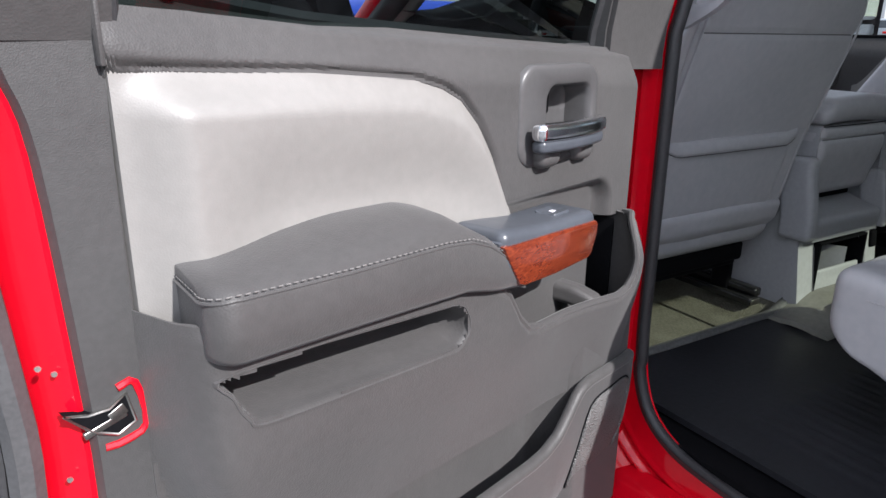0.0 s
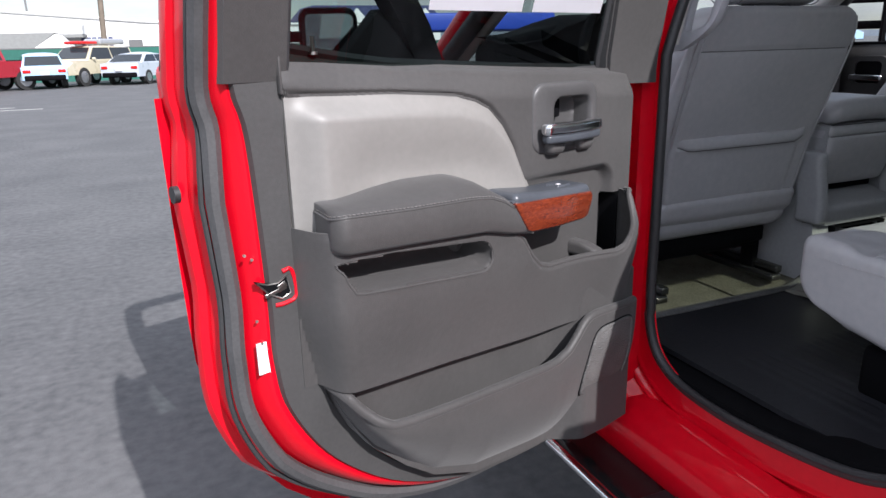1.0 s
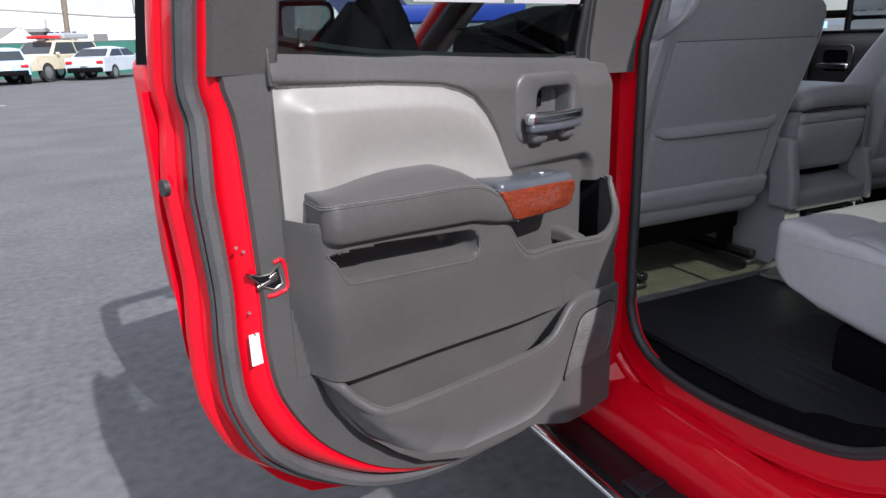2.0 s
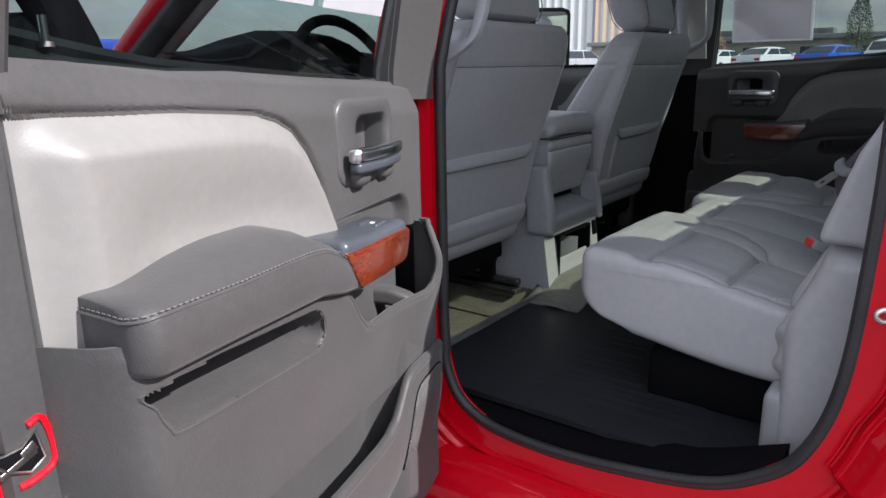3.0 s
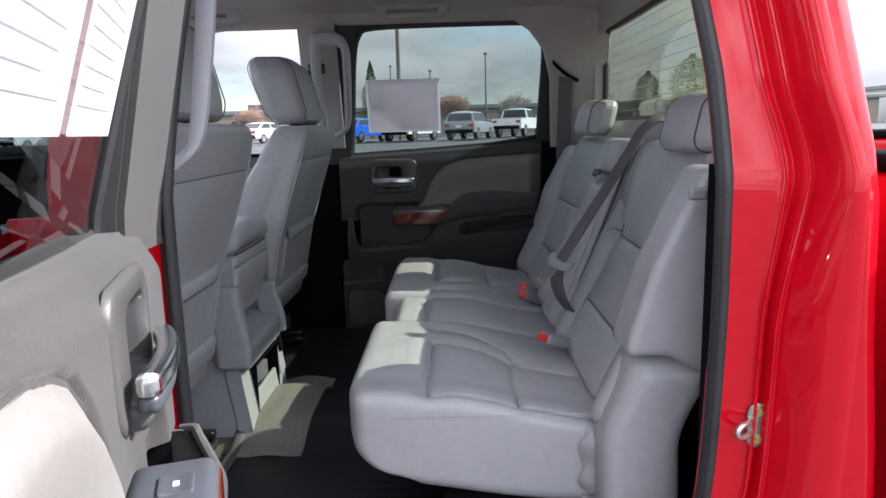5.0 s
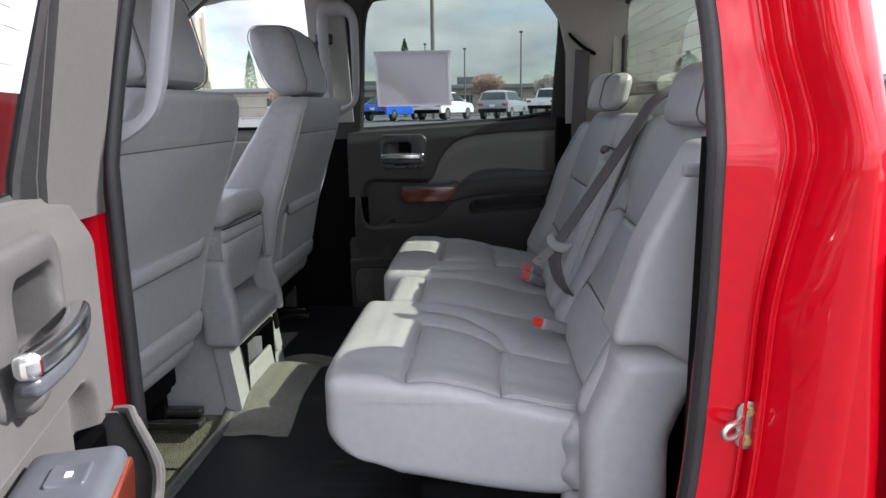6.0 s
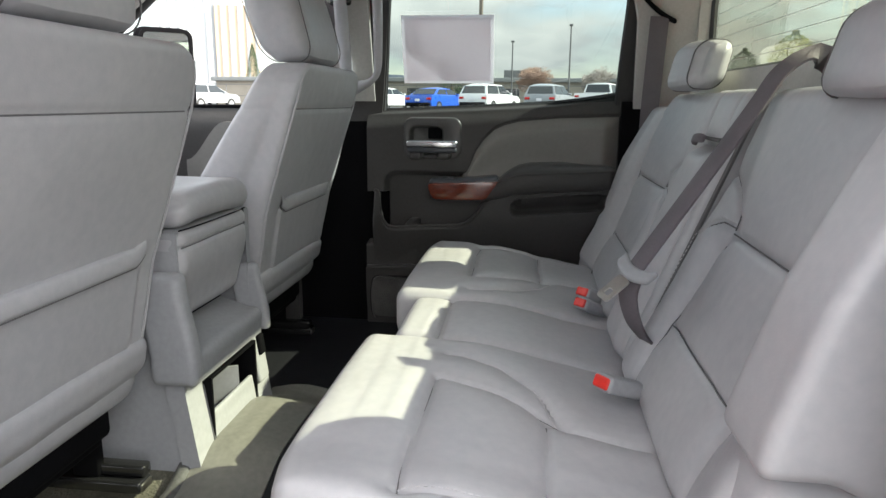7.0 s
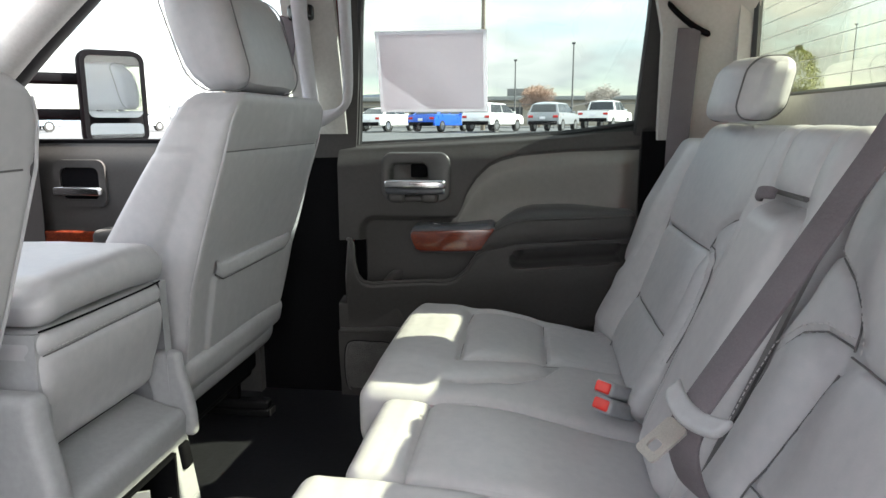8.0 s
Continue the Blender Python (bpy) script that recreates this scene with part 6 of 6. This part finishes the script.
# side outlines: nose at +x; (x, z) along the lower body, then the glasshouse
SHAPES = {
    "sedan": dict(L=4.7, w=1.82, hood=0.95, belt=0.98, roof=1.45, base=[(-2.3, 0.35), (-2.35, 0.6), (-2.3, 0.98), (-1.75, 1.02), (0.95, 0.96), (1.9, 0.82), (2.3, 0.66), (2.34, 0.35)], cab=[(-1.85, 0.98), (-1.15, 1.40), (-0.3, 1.46), (0.25, 1.42), (1.15, 0.95)], wr=0.33),
    "suv": dict(L=4.6, w=1.86, base=[(-2.2, 0.4), (-2.28, 0.65), (-2.22, 1.05), (1.05, 1.05), (1.95, 0.98), (2.25, 0.78), (2.28, 0.4)], cab=[(-2.2, 1.03), (-1.95, 1.58), (-1.4, 1.68), (0.1, 1.66), (1.15, 1.03)], wr=0.36),
    "pickup": dict(L=5.8, w=1.98, base=[(-2.85, 0.55), (-2.88, 0.8), (-2.86, 1.22), (1.1, 1.22), (2.5, 1.15), (2.85, 0.95), (2.85, 0.5)], cab=[(-1.1, 1.2), (-1.0, 1.85), (-0.5, 1.9), (0.55, 1.87), (1.3, 1.2)], wr=0.41),
    "camper": dict(L=5.4, w=1.9, base=[(-2.6, 0.55), (-2.66, 0.8), (-2.62, 1.15), (1.1, 1.15), (2.3, 1.08), (2.6, 0.9), (2.6, 0.5)], cab=[(-2.58, 1.13), (-2.4, 1.75), (-0.9, 1.82), (0.5, 1.78), (1.2, 1.13)], wr=0.42),
    "hatch": dict(L=4.0, w=1.72, base=[(-1.95, 0.38), (-2.0, 0.6), (-1.95, 0.95), (0.9, 0.95), (1.6, 0.84), (1.95, 0.66), (1.98, 0.36)], cab=[(-1.93, 0.93), (-1.6, 1.42), (-1.0, 1.52), (0.0, 1.5), (1.0, 0.93)], wr=0.31),
}


def body_loft(outline, w, tuck, n=8):
    """A closed shell from a side outline, rounded across."""
    rings = []
    for k in range(n + 1):
        a = -1 + 2 * k / n
        inset = tuck * (abs(a) ** 4)
        cx = sum(p[0] for p in outline) / len(outline)
        cz = sum(p[1] for p in outline) / len(outline)
        rings.append([(cx + (x - cx) * (1 - inset * 0.25), a * w / 2, cz + (z - cz) * (1 - inset)) for x, z in outline])
    return skin(rings, close_ring=True, caps=True)


def car(kind, color, m, name, label, lamps=True):
    S = SHAPES[kind]
    c = thing(name, label, "car" if kind != "pickup" else "pickup truck", m, "parked vehicles")
    w = S["w"]
    part("body", body_loft(S["base"], w, 0.06), color, c)
    cab = S["cab"]
    def width(z):
        z0, z1 = cab[0][1], max(p[1] for p in cab)
        return w * (0.96 - 0.20 * (z - z0) / (z1 - z0))
    n = 10
    rings = []
    for k in range(n + 1):
        a = -1 + 2 * k / n
        rings.append([(x, a * width(z) / 2, z - 0.06 * (abs(a) ** 3) * (1 if z > cab[0][1] + 0.2 else 0)) for x, z in cab])
    part("cabin", skin(rings, close_ring=True, caps=True), color, c)
    def lerp2(p, q, t):
        return (lerp(p[0], q[0], t), lerp(p[1], q[1], t))
    # side windows, windscreen and back window just proud of the cabin
    zt = max(p[1] for p in cab) - 0.12
    zb = cab[0][1] + 0.05
    def at(p, q, z):
        t = (z - p[1]) / (q[1] - p[1])
        return lerp(p[0], q[0], t)
    xr0, xr1 = at(cab[0], cab[1], zb) + 0.12, at(cab[0], cab[1], min(zt, cab[1][1])) + 0.14
    xf0, xf1 = at(cab[-1], cab[-2], zb) - 0.12, at(cab[-1], cab[-2], zt) - 0.1
    xm = (xr0 + xf0) / 2
    for s in (-1, 1):
        for a0, a1, b0, b1 in ((xr0, xr1, xm - 0.04, xm - 0.04), (xm + 0.04, xm + 0.04, xf0, xf1)):
            bm = bmesh.new()
            q = [bm.verts.new((x, s * (width(z) / 2 + 0.008), z)) for x, z in ((a0, zb), (b0, zb), (b1, zt), (a1, zt))]
            bm.faces.new(q)
            part("window", bm, DARKGLASS, c, smooth=0)
    for p, q, off in ((cab[-1], cab[-2], 0.012), (cab[0], cab[1], -0.012)):
        bm = bmesh.new()
        za, zc = lerp(p[1], q[1], 0.12), lerp(p[1], q[1], 0.88)
        v = [bm.verts.new((at(p, q, z) + off, y * width(z) * 0.44, z + 0.01)) for z, y in ((za, -1), (za, 1), (zc, 1), (zc, -1))]
        bm.faces.new(v)
        part("windscreen" if off > 0 else "back_window", bm, DARKGLASS, c, smooth=0)
    r = S["wr"]
    for x in (S["L"] * 0.30, -S["L"] * 0.30):
        for s in (-1, 1):
            t = part("wheel", moved(rod(r, 0.22, 20), Matrix.Translation((x, s * (w / 2 - 0.10), r)) @ Matrix.Rotation(radians(90), 4, "X")), TYRE, c)
            part("rim", moved(rod(r * 0.62, 0.23, 14), Matrix.Translation((x, s * (w / 2 - 0.10), r)) @ Matrix.Rotation(radians(90), 4, "X")), RIMMAT, t)
    back, front = S["base"][1][0], S["base"][-2][0]
    zl = S["base"][2][1] - 0.2
    for s in (-1, 1):
        part("tail_lamp", box(0.10, 0.30, 0.14, 0.03, at=(back + 0.05, s * (w / 2 - 0.2), zl)), TAIL, c)
        part("headlamp", box(0.16, 0.34, 0.13, 0.03, at=(front - 0.06, s * (w / 2 - 0.25), S["base"][-2][1] + 0.0)), LAMP, c)
        part("mirror", rounded((0.12, 0.16, 0.12), 0.04, 4, lambda q, nn: Vector((cab[-1][0] - 0.35 + q.x, s * (w / 2 + 0.05) + q.y, cab[-1][1] + 0.08 + q.z))), color, c)
    part("rear_bumper", box(0.14, w * 0.9, 0.22, 0.05, at=(back + 0.0, 0, S["base"][0][1] + 0.1)), BLACK, c)
    part("front_bumper", box(0.14, w * 0.9, 0.24, 0.05, at=(front + 0.02, 0, S["base"][-1][1] + 0.1)), BLACK, c)
    part("plate", box(0.02, 0.32, 0.15, 0.01, at=(back - 0.05, 0, zl - 0.08)), PAPER, c)
    if kind == "pickup":
        part("bed_well", box(1.62, w * 0.82, 0.02, at=(-2.0, 0, 1.226)), BLACK, c)
    return c


def stand(x, y, deg):
    return Matrix.Translation((x, y, ground_z(x, y))) @ Matrix.Rotation(radians(deg), 4, "Z")


car("sedan", WHITE, stand(42, 9.2, -20), "white_sedan", "white sedan parked in the row")
car("sedan", WHITE, stand(47, 13.2, -20), "white_sedan", "white sedan parked at the end of the row")
car("sedan", BLUE, stand(41, 5.7, -22), "blue_sedan", "bright blue sedan parked in the row")
car("suv", WHITE, stand(41, 2.5, -24), "white_suv", "white sport utility vehicle parked in the row")
car("suv", GREYCAR, stand(41, -1.1, -18), "grey_suv", "dark grey sport utility vehicle parked in the row")
car("pickup", WHITE, stand(46, -4.6, -22), "white_pickup", "white pickup truck parked in the row")
car("suv", GREYCAR, stand(44, 22, -20), "grey_suv", "grey sport utility vehicle among parked cars")
car("sedan", SILVER, stand(43, 27, -20), "silver_sedan", "silver sedan among parked cars")
car("suv", SKYBLUE, stand(40, 33, -25), "pale_suv", "pale blue sport utility vehicle among parked cars")
car("sedan", MAROON, stand(38, 38, -30), "maroon_sedan", "maroon sedan among parked cars")
# ahead of the truck on its left
car("pickup", MAROON, stand(-8.3, 33.5, 215), "maroon_pickup", "maroon pickup parked by the green fence")
car("hatch", SKYBLUE, stand(-5.9, 35.5, 100), "pale_hatchback", "pale blue hatchback parked by the green fence")
bc = car("camper", BEIGE, stand(-4.1, 37.0, 238), "sand_pickup", "sand coloured pickup with canopy and red roof load")
part("roof_load", box(1.2, 0.9, 0.14, 0.05, at=(0.2, 0, 1.93)), TAIL, bc, "red load on the roof rack")
part("roof_box", rounded((2.0, 0.9, 0.28), 0.1, 5, lambda q, n: Vector((-1.6 + q.x, q.y, 1.98 + q.z))), GREYCAR, bc, "grey roof box")
car("sedan", SILVER, stand(-1.6, 37.0, 62), "silver_sedan", "silver sedan parked by the green fence")
# behind the truck
for k, (x, y, c, kind) in enumerate(((25, -32, WHITE, "suv"), (29, -33, GREYCAR, "sedan"), (33, -34, WHITE, "sedan"), (21, -31, MAROON, "suv"))):
    car(kind, c, stand(x, y, 100 + 7 * k), "parked_car", "car parked far behind the truck bed")

# ---- poles, fences, buildings ----
POLE = mat("weathered_pole", (0.16, 0.13, 0.10), 0.8, vary=0.2, scale=3)
GALV = mat("grey_pole", (0.12, 0.12, 0.12), 0.6, vary=0.1)
WALLWHITE = mat("white_metal_siding", (0.74, 0.74, 0.72), 0.6, vary=0.05, scale=0.3)
GREENFENCE = mat("green_fence_screen", (0.02, 0.11, 0.085), 0.8, vary=0.15, scale=1)
TAN = mat("tan_block_wall", (0.30, 0.265, 0.22), 0.9, vary=0.15, scale=0.6)
ROOFGREY = mat("grey_roofing", (0.22, 0.225, 0.22), 0.8, vary=0.1)
HOTELW = mat("pale_tower_panel", (0.66, 0.66, 0.64), 0.6, vary=0.05, scale=0.05)
HOTELB = mat("tan_tower_panel", (0.55, 0.42, 0.30), 0.7, vary=0.05, scale=0.05)
SIGNBLUE = mat("dark_blue_sign", (0.03, 0.04, 0.12), 0.6)
AWNBLUE = mat("blue_awning", (0.02, 0.06, 0.42), 0.5)


def lamp_post(x, y, h, label="tall grey car park light pole"):
    p = thing("light_pole", label, "light pole", Matrix.Translation((x, y, ground_z(x, y))), "light poles")
    part("pole", rod(0.09, h, 10, 0.06, Matrix.Translation((0, 0, h / 2))), GALV, p)
    part("lamp_head", box(0.55, 0.3, 0.14, 0.03, at=(0.1, 0, h + 0.05)), GALV, p)
    return p


lamp_post(61, -3.15, 7.1)
lamp_post(75, 6.5, 7.5)
lamp_post(64, 1.9, 6.0)
lamp_post(100, -42, 13)
lamp_post(80, -38, 9)
lamp_post(-10, 70, 14)
lamp_post(1.5, 75, 13)
up = thing("utility_pole", "tall brown wooden utility pole", "utility pole", Matrix.Translation((45, 3.45, ground_z(45, 0))))
part("pole", rod(0.15, 13, 12, 0.11, Matrix.Translation((0, 0, 6.5))), POLE, up)
up = thing("utility_pole", "leaning brown wooden utility pole", "utility pole", Matrix.Translation((-3.6, 45, 0)) @ Matrix.Rotation(radians(3), 4, "Y"))
part("pole", rod(0.16, 16, 12, 0.12, Matrix.Translation((0, 0, 8))), POLE, up)

fence = thing("mesh_fence", "dark mesh fence along the far edge of the car park", "fence")
for k in range(24):
    y = -30 + k * 2.6
    part("post", rod(0.035, 1.9, 6, m=Matrix.Translation((53, y, ground_z(53, y) + 0.95))), GALV, fence)
for z in (0.1, 0.95, 1.85):
    part("rail", box(0.04, 60, 0.05, at=(53, 0, ground_z(53, 0) + z)), GALV, fence)
low = thing("low_building", "long low tan building behind the fence", "building", Matrix.Translation((82, 0, 0.8)))
part("wall", box(10, 90, 3.0, at=(5, -6, 1.5)), TAN, low)
part("roof", box(11, 91, 0.5, 0.05, at=(5, -6, 3.2)), ROOFGREY, low)
for k in range(14):
    part("window", box(0.1, 1.8, 1.2, at=(-0.02, -44 + k * 5.8, 1.6)), DARKGLASS, low)
for k, (y, h) in enumerate(((-30, 0.9), (-14, 0.7), (2, 1.1), (14, 0.8), (24, 0.9))):
    part("roof_unit", box(2.5, 3.0, h, 0.05, at=(5, y, 3.4 + h / 2)), GALV, low)
back_low = thing("low_building", "grey warehouse beyond the car park", "building", Matrix.Translation((66, -62, 0.8)))
part("wall", box(60, 14, 4.2, at=(0, 0, 2.1)), HOTELW, back_low)
part("roof", box(61, 15, 0.5, 0.05, at=(0, 0, 4.4)), ROOFGREY, back_low)
gf = thing("green_fence", "green screened fence behind parked cars", "fence")
part("screen", box(46, 0.05, 1.75, at=(-6, 42.5, 0.87)), GREENFENCE, gf)
part("top_rail", box(46, 0.08, 0.06, at=(-6, 42.5, 1.76)), GALV, gf)
wh = thing("white_warehouse", "white metal warehouse with lettered sign", "building", Matrix.Translation((-3, 60, 0)) @ Matrix.Rotation(radians(-6), 4, "Z"))
part("wall", prism([(-28, 0), (24, 0), (24, 3.1), (2.4, 3.7), (-8, 4.6), (-28, 6.0)], 20), WALLWHITE, wh)
part("roof_edge", tube([(24, -0.05, 3.12), (2.4, -0.05, 3.72), (-8, -0.05, 4.62), (-28, -0.05, 6.02)], 0.12, 6), HOTELW, wh)
part("canopy", box(6.5, 2.0, 0.25, at=(-5.4, -1.0, 2.75)), ROOFGREY, wh, "flat grey canopy")
part("door_post", box(0.3, 0.15, 1.4, at=(-3.9, -0.1, 2.0)), GREENFENCE, wh)
for k in range(6):
    part("sign_bar", box(0.30, 0.06, 0.62, at=(-2.45 + k * 0.38, -0.05, 2.35)), SIGNBLUE, wh, "dark blue sign stroke")
part("sign_line", box(2.1, 0.06, 0.16, at=(-1.5, -0.05, 1.85)), TAIL, wh, "red sign stripe")
part("vent", box(1.0, 0.08, 0.55, at=(1.2, -0.05, 2.15)), GALV, wh, "grey louvre vent")
shed = thing("white_shed", "small white gabled shed with grey roof", "shed", Matrix.Translation((-8.2, 46, 0)))
part("wall", prism([(-3, 0), (3, 0), (3, 1.75), (2.2, 2.6), (0.9, 1.75), (-3, 1.75)], 4), WALLWHITE, shed)
part("roof", prism([(-6, 1.75), (0.9, 1.75), (2.2, 2.65), (-6, 2.6)], 4.2), ROOFGREY, shed)
hotel = thing("hotel_tower", "tall pale hotel tower with tan vertical bands", "building", Matrix.Translation((430, 205, 0)) @ Matrix.Rotation(radians(25), 4, "Z"))
part("tower", box(40, 60, 66, at=(0, 0, 33)), HOTELW, hotel)
part("tan_block", box(42, 26, 58, at=(-1, -17, 29)), HOTELB, hotel)
for k in range(12):
    part("window_band", box(0.4, 1.5, 60, at=(-20.2 - (2 if -30 < -28 + k * 5 < -4 else 0), -28 + k * 5, 31)), GREYCAR, hotel)
aw = thing("blue_canopy", "bright blue canopy on posts beyond the truck", "canopy", Matrix.Translation((15.5, 36, 0)))
part("cover", box(9, 4, 0.9, 0.1, at=(0, 0, 2.6)), AWNBLUE, aw)
for x in (-4, 4):
    for y in (-1.7, 1.7):
        part("post", rod(0.07, 2.2, 8, m=Matrix.Translation((x, y, 1.1))), GALV, aw)


def gabled(x, y, n, label):
    h = thing("apartment_row", label, "building", Matrix.Translation((x, y, 0)))
    part("wall", box(n * 5, 8, 5.0, at=(0, 4, 2.5)), WALLWHITE, h)
    part("roof", prism([(-n * 2.5 - 0.4, 5.0), (n * 2.5 + 0.4, 5.0), (n * 2.5 - 1.5, 7.0), (-n * 2.5 + 1.5, 7.0)], 8), SIGNBLUE, h)
    for k in range(n):
        xx = -n * 2.5 + 2.5 + k * 5
        g = part("gable", moved(prism([(-1.3, 3.6), (1.3, 3.6), (1.3, 5.2), (0, 6.6), (-1.3, 5.2)], 0.8), Matrix.Translation((xx, -0.7, 0))), WALLWHITE, h)
        for zz in (1.2, 4.2):
            part("window", box(0.9, 0.1, 1.1, at=(xx, -0.75, zz)), DARKGLASS, h)
    return h


gabled(29, 95, 4, "white gabled apartment row with slate roofs")

# ---- hills ----
HILL = mat("hazy_hill", (0.20, 0.23, 0.28), 1.0, vary=0.12, scale=0.004)
hills = thing("backdrop", "hazy blue distant hills", "hills", kind="structure")
def hill(i, j):
    a = lerp(-2.2, 2.0, i)
    h = 70 + 90 * noise.noise((a * 2.3, 0.3, 0)) + 35 * noise.noise((a * 7, 1.7, 0)) + 70 * sstep(-0.8, -1.4, a)
    return (2600 * math.cos(a), 2600 * math.sin(a), -5 + max(15, h) * j)
part("ridge", sheet(160, 2, hill), HILL, hills)

# ---- trees ----
TWIG = mat("reddish_twigs", (0.34, 0.22, 0.165), 0.9, vary=0.25, scale=4)
PALETWIG = mat("pale_grey_twigs", (0.36, 0.32, 0.29), 0.9, vary=0.2, scale=4)
BARK = mat("grey_bark", (0.16, 0.12, 0.09), 0.9, vary=0.3, scale=6)
LEAFY = mat("yellow_green_leaves", (0.30, 0.31, 0.10), 0.8, vary=0.35, scale=1.5)
LEAFD = mat("dark_conifer_leaves", (0.055, 0.085, 0.04), 0.9, vary=0.4, scale=1.5)


def bare_tree(x, y, h, label, seed, wide=0.36, twig=None):
    """A leafless tree: limbs fork from a short trunk and fill a rounded crown with fine twigs."""
    rnd = random.Random(seed)
    t = thing("bare_tree", label, "tree", Matrix.Translation((x, y, ground_z(x, y))), "bare trees")
    mid, rz, rx = h * 0.60, h * 0.41, h * wide
    trunk, twigs = [], []
    def grow(p, d, L, r, depth):
        q = p + d * L
        e = Vector((q.x / rx, q.y / rx, (q.z - mid) / rz)).length
        if e > 1.0:
            q = p + d * L * 0.45
        (trunk if depth < 3 else twigs).append((p, q, r, r * 0.7))
        if depth >= 7 or (e > 1.05 and depth > 3):
            return
        for k in range(6 if depth == 0 else 3):
            ax = Vector((rnd.uniform(-1, 1), rnd.uniform(-1, 1), rnd.uniform(-0.5, 0.55))).normalized()
            nd = (d * 0.6 + ax * 0.75 + Vector((0, 0, 0.1))).normalized()
            grow(p + (q - p) * rnd.uniform(0.6, 1.0), nd, L * rnd.uniform(0.66, 0.82), max(0.012, r * 0.6), depth + 1)
    grow(Vector((0, 0, 0)), Vector((0, 0, 1)), h * 0.26, h * 0.022, 0)
    def sticks(segs, n):
        bm = bmesh.new()
        for p, q, r0, r1 in segs:
            d = (q - p).normalized()
            s = d.orthogonal().normalized()
            u = d.cross(s)
            a = [bm.verts.new(p + (s * math.cos(k * 2 * math.pi / n) + u * math.sin(k * 2 * math.pi / n)) * r0) for k in range(n)]
            b = [bm.verts.new(q + (s * math.cos(k * 2 * math.pi / n) + u * math.sin(k * 2 * math.pi / n)) * r1) for k in range(n)]
            for k in range(n):
                bm.faces.new((a[k], a[(k + 1) % n], b[(k + 1) % n], b[k]))
        return bm
    part("trunk", sticks(trunk, 7), BARK, t)
    part("crown", sticks(twigs, 3), twig or TWIG, t, "fine bare twigs")
    return t


def leafy_tree(x, y, h, w, material, label, seed, cone=False):
    rnd = random.Random(seed)
    t = thing("leafy_tree", label, "tree", Matrix.Translation((x, y, ground_z(x, y))))
    part("trunk", rod(h * 0.022, h * 0.5, 8, h * 0.012, Matrix.Translation((0, 0, h * 0.25))), BARK, t)
    bm = bmesh.new()
    for k in range(5200):
        f = rnd.random()
        z = h * (0.12 + 0.88 * f)
        rr = w * ((1 - f) ** 0.8 if cone else math.sqrt(max(0.02, 1 - (2 * f - 0.9) ** 2))) * rnd.uniform(0.3, 1.0) ** 0.5
        a = rnd.uniform(0, 6.283)
        rr *= 0.8 + 0.3 * noise.noise((math.cos(a) * 2, math.sin(a) * 2, z * 0.7 + seed))
        c = Vector((rr * math.cos(a), rr * math.sin(a), z))
        n = Vector((rnd.uniform(-1, 1), rnd.uniform(-1, 1), rnd.uniform(-1, 1))).normalized()
        s = n.orthogonal().normalized() * w * 0.032
        u = n.cross(s)
        bm.faces.new([bm.verts.new(c + s), bm.verts.new(c + u * 0.7), bm.verts.new(c - s), bm.verts.new(c - u * 0.7)])
    part("crown", bm, material, t, smooth=0)
    return t


bare_tree(61, -0.35, 5.6, "round bare tree with reddish twigs", 3)
bare_tree(62, -5.9, 5.3, "sparse pale bare tree behind parked cars", 8, 0.37, PALETWIG)
bare_tree(70, -15, 5.5, "bare tree beyond the fence", 12, 0.38, PALETWIG)
bare_tree(74, 22, 5.0, "bare tree far along the fence", 15)
leafy_tree(58, 6.8, 6.5, 1.6, LEAFD, "dark narrow conifer by the fence", 2, True)
leafy_tree(150, 62, 13, 3.0, LEAFD, "tall dark conifer by the tower", 5, True)
leafy_tree(152, 52, 14, 3.0, LEAFD, "tall dark conifer by the tower", 6, True)
leafy_tree(64, -22.5, 6.9, 2.5, LEAFY, "yellow green tree behind the car park", 9)
leafy_tree(66, -19.0, 5.6, 1.7, LEAFD, "dark green tree behind the car park", 10)
leafy_tree(45, -46, 6, 2.6, LEAFD, "dark green tree far behind the truck", 11)

# worn bay lines
lines = thing("bay_lines", "worn white parking bay lines on asphalt", "road marking", kind="structure")
for k in range(5):
    part("line", box(2.2, 0.11, 0.004, at=(-5.5 - 0.8 * k, 21.0 + 1.0 * k, 0.004)), PAINTLINE, lines)
for k in range(8):
    part("line", box(5.0, 0.12, 0.004, at=(41, 11.2 - k * 3.0, 0.8)), PAINTLINE, lines)
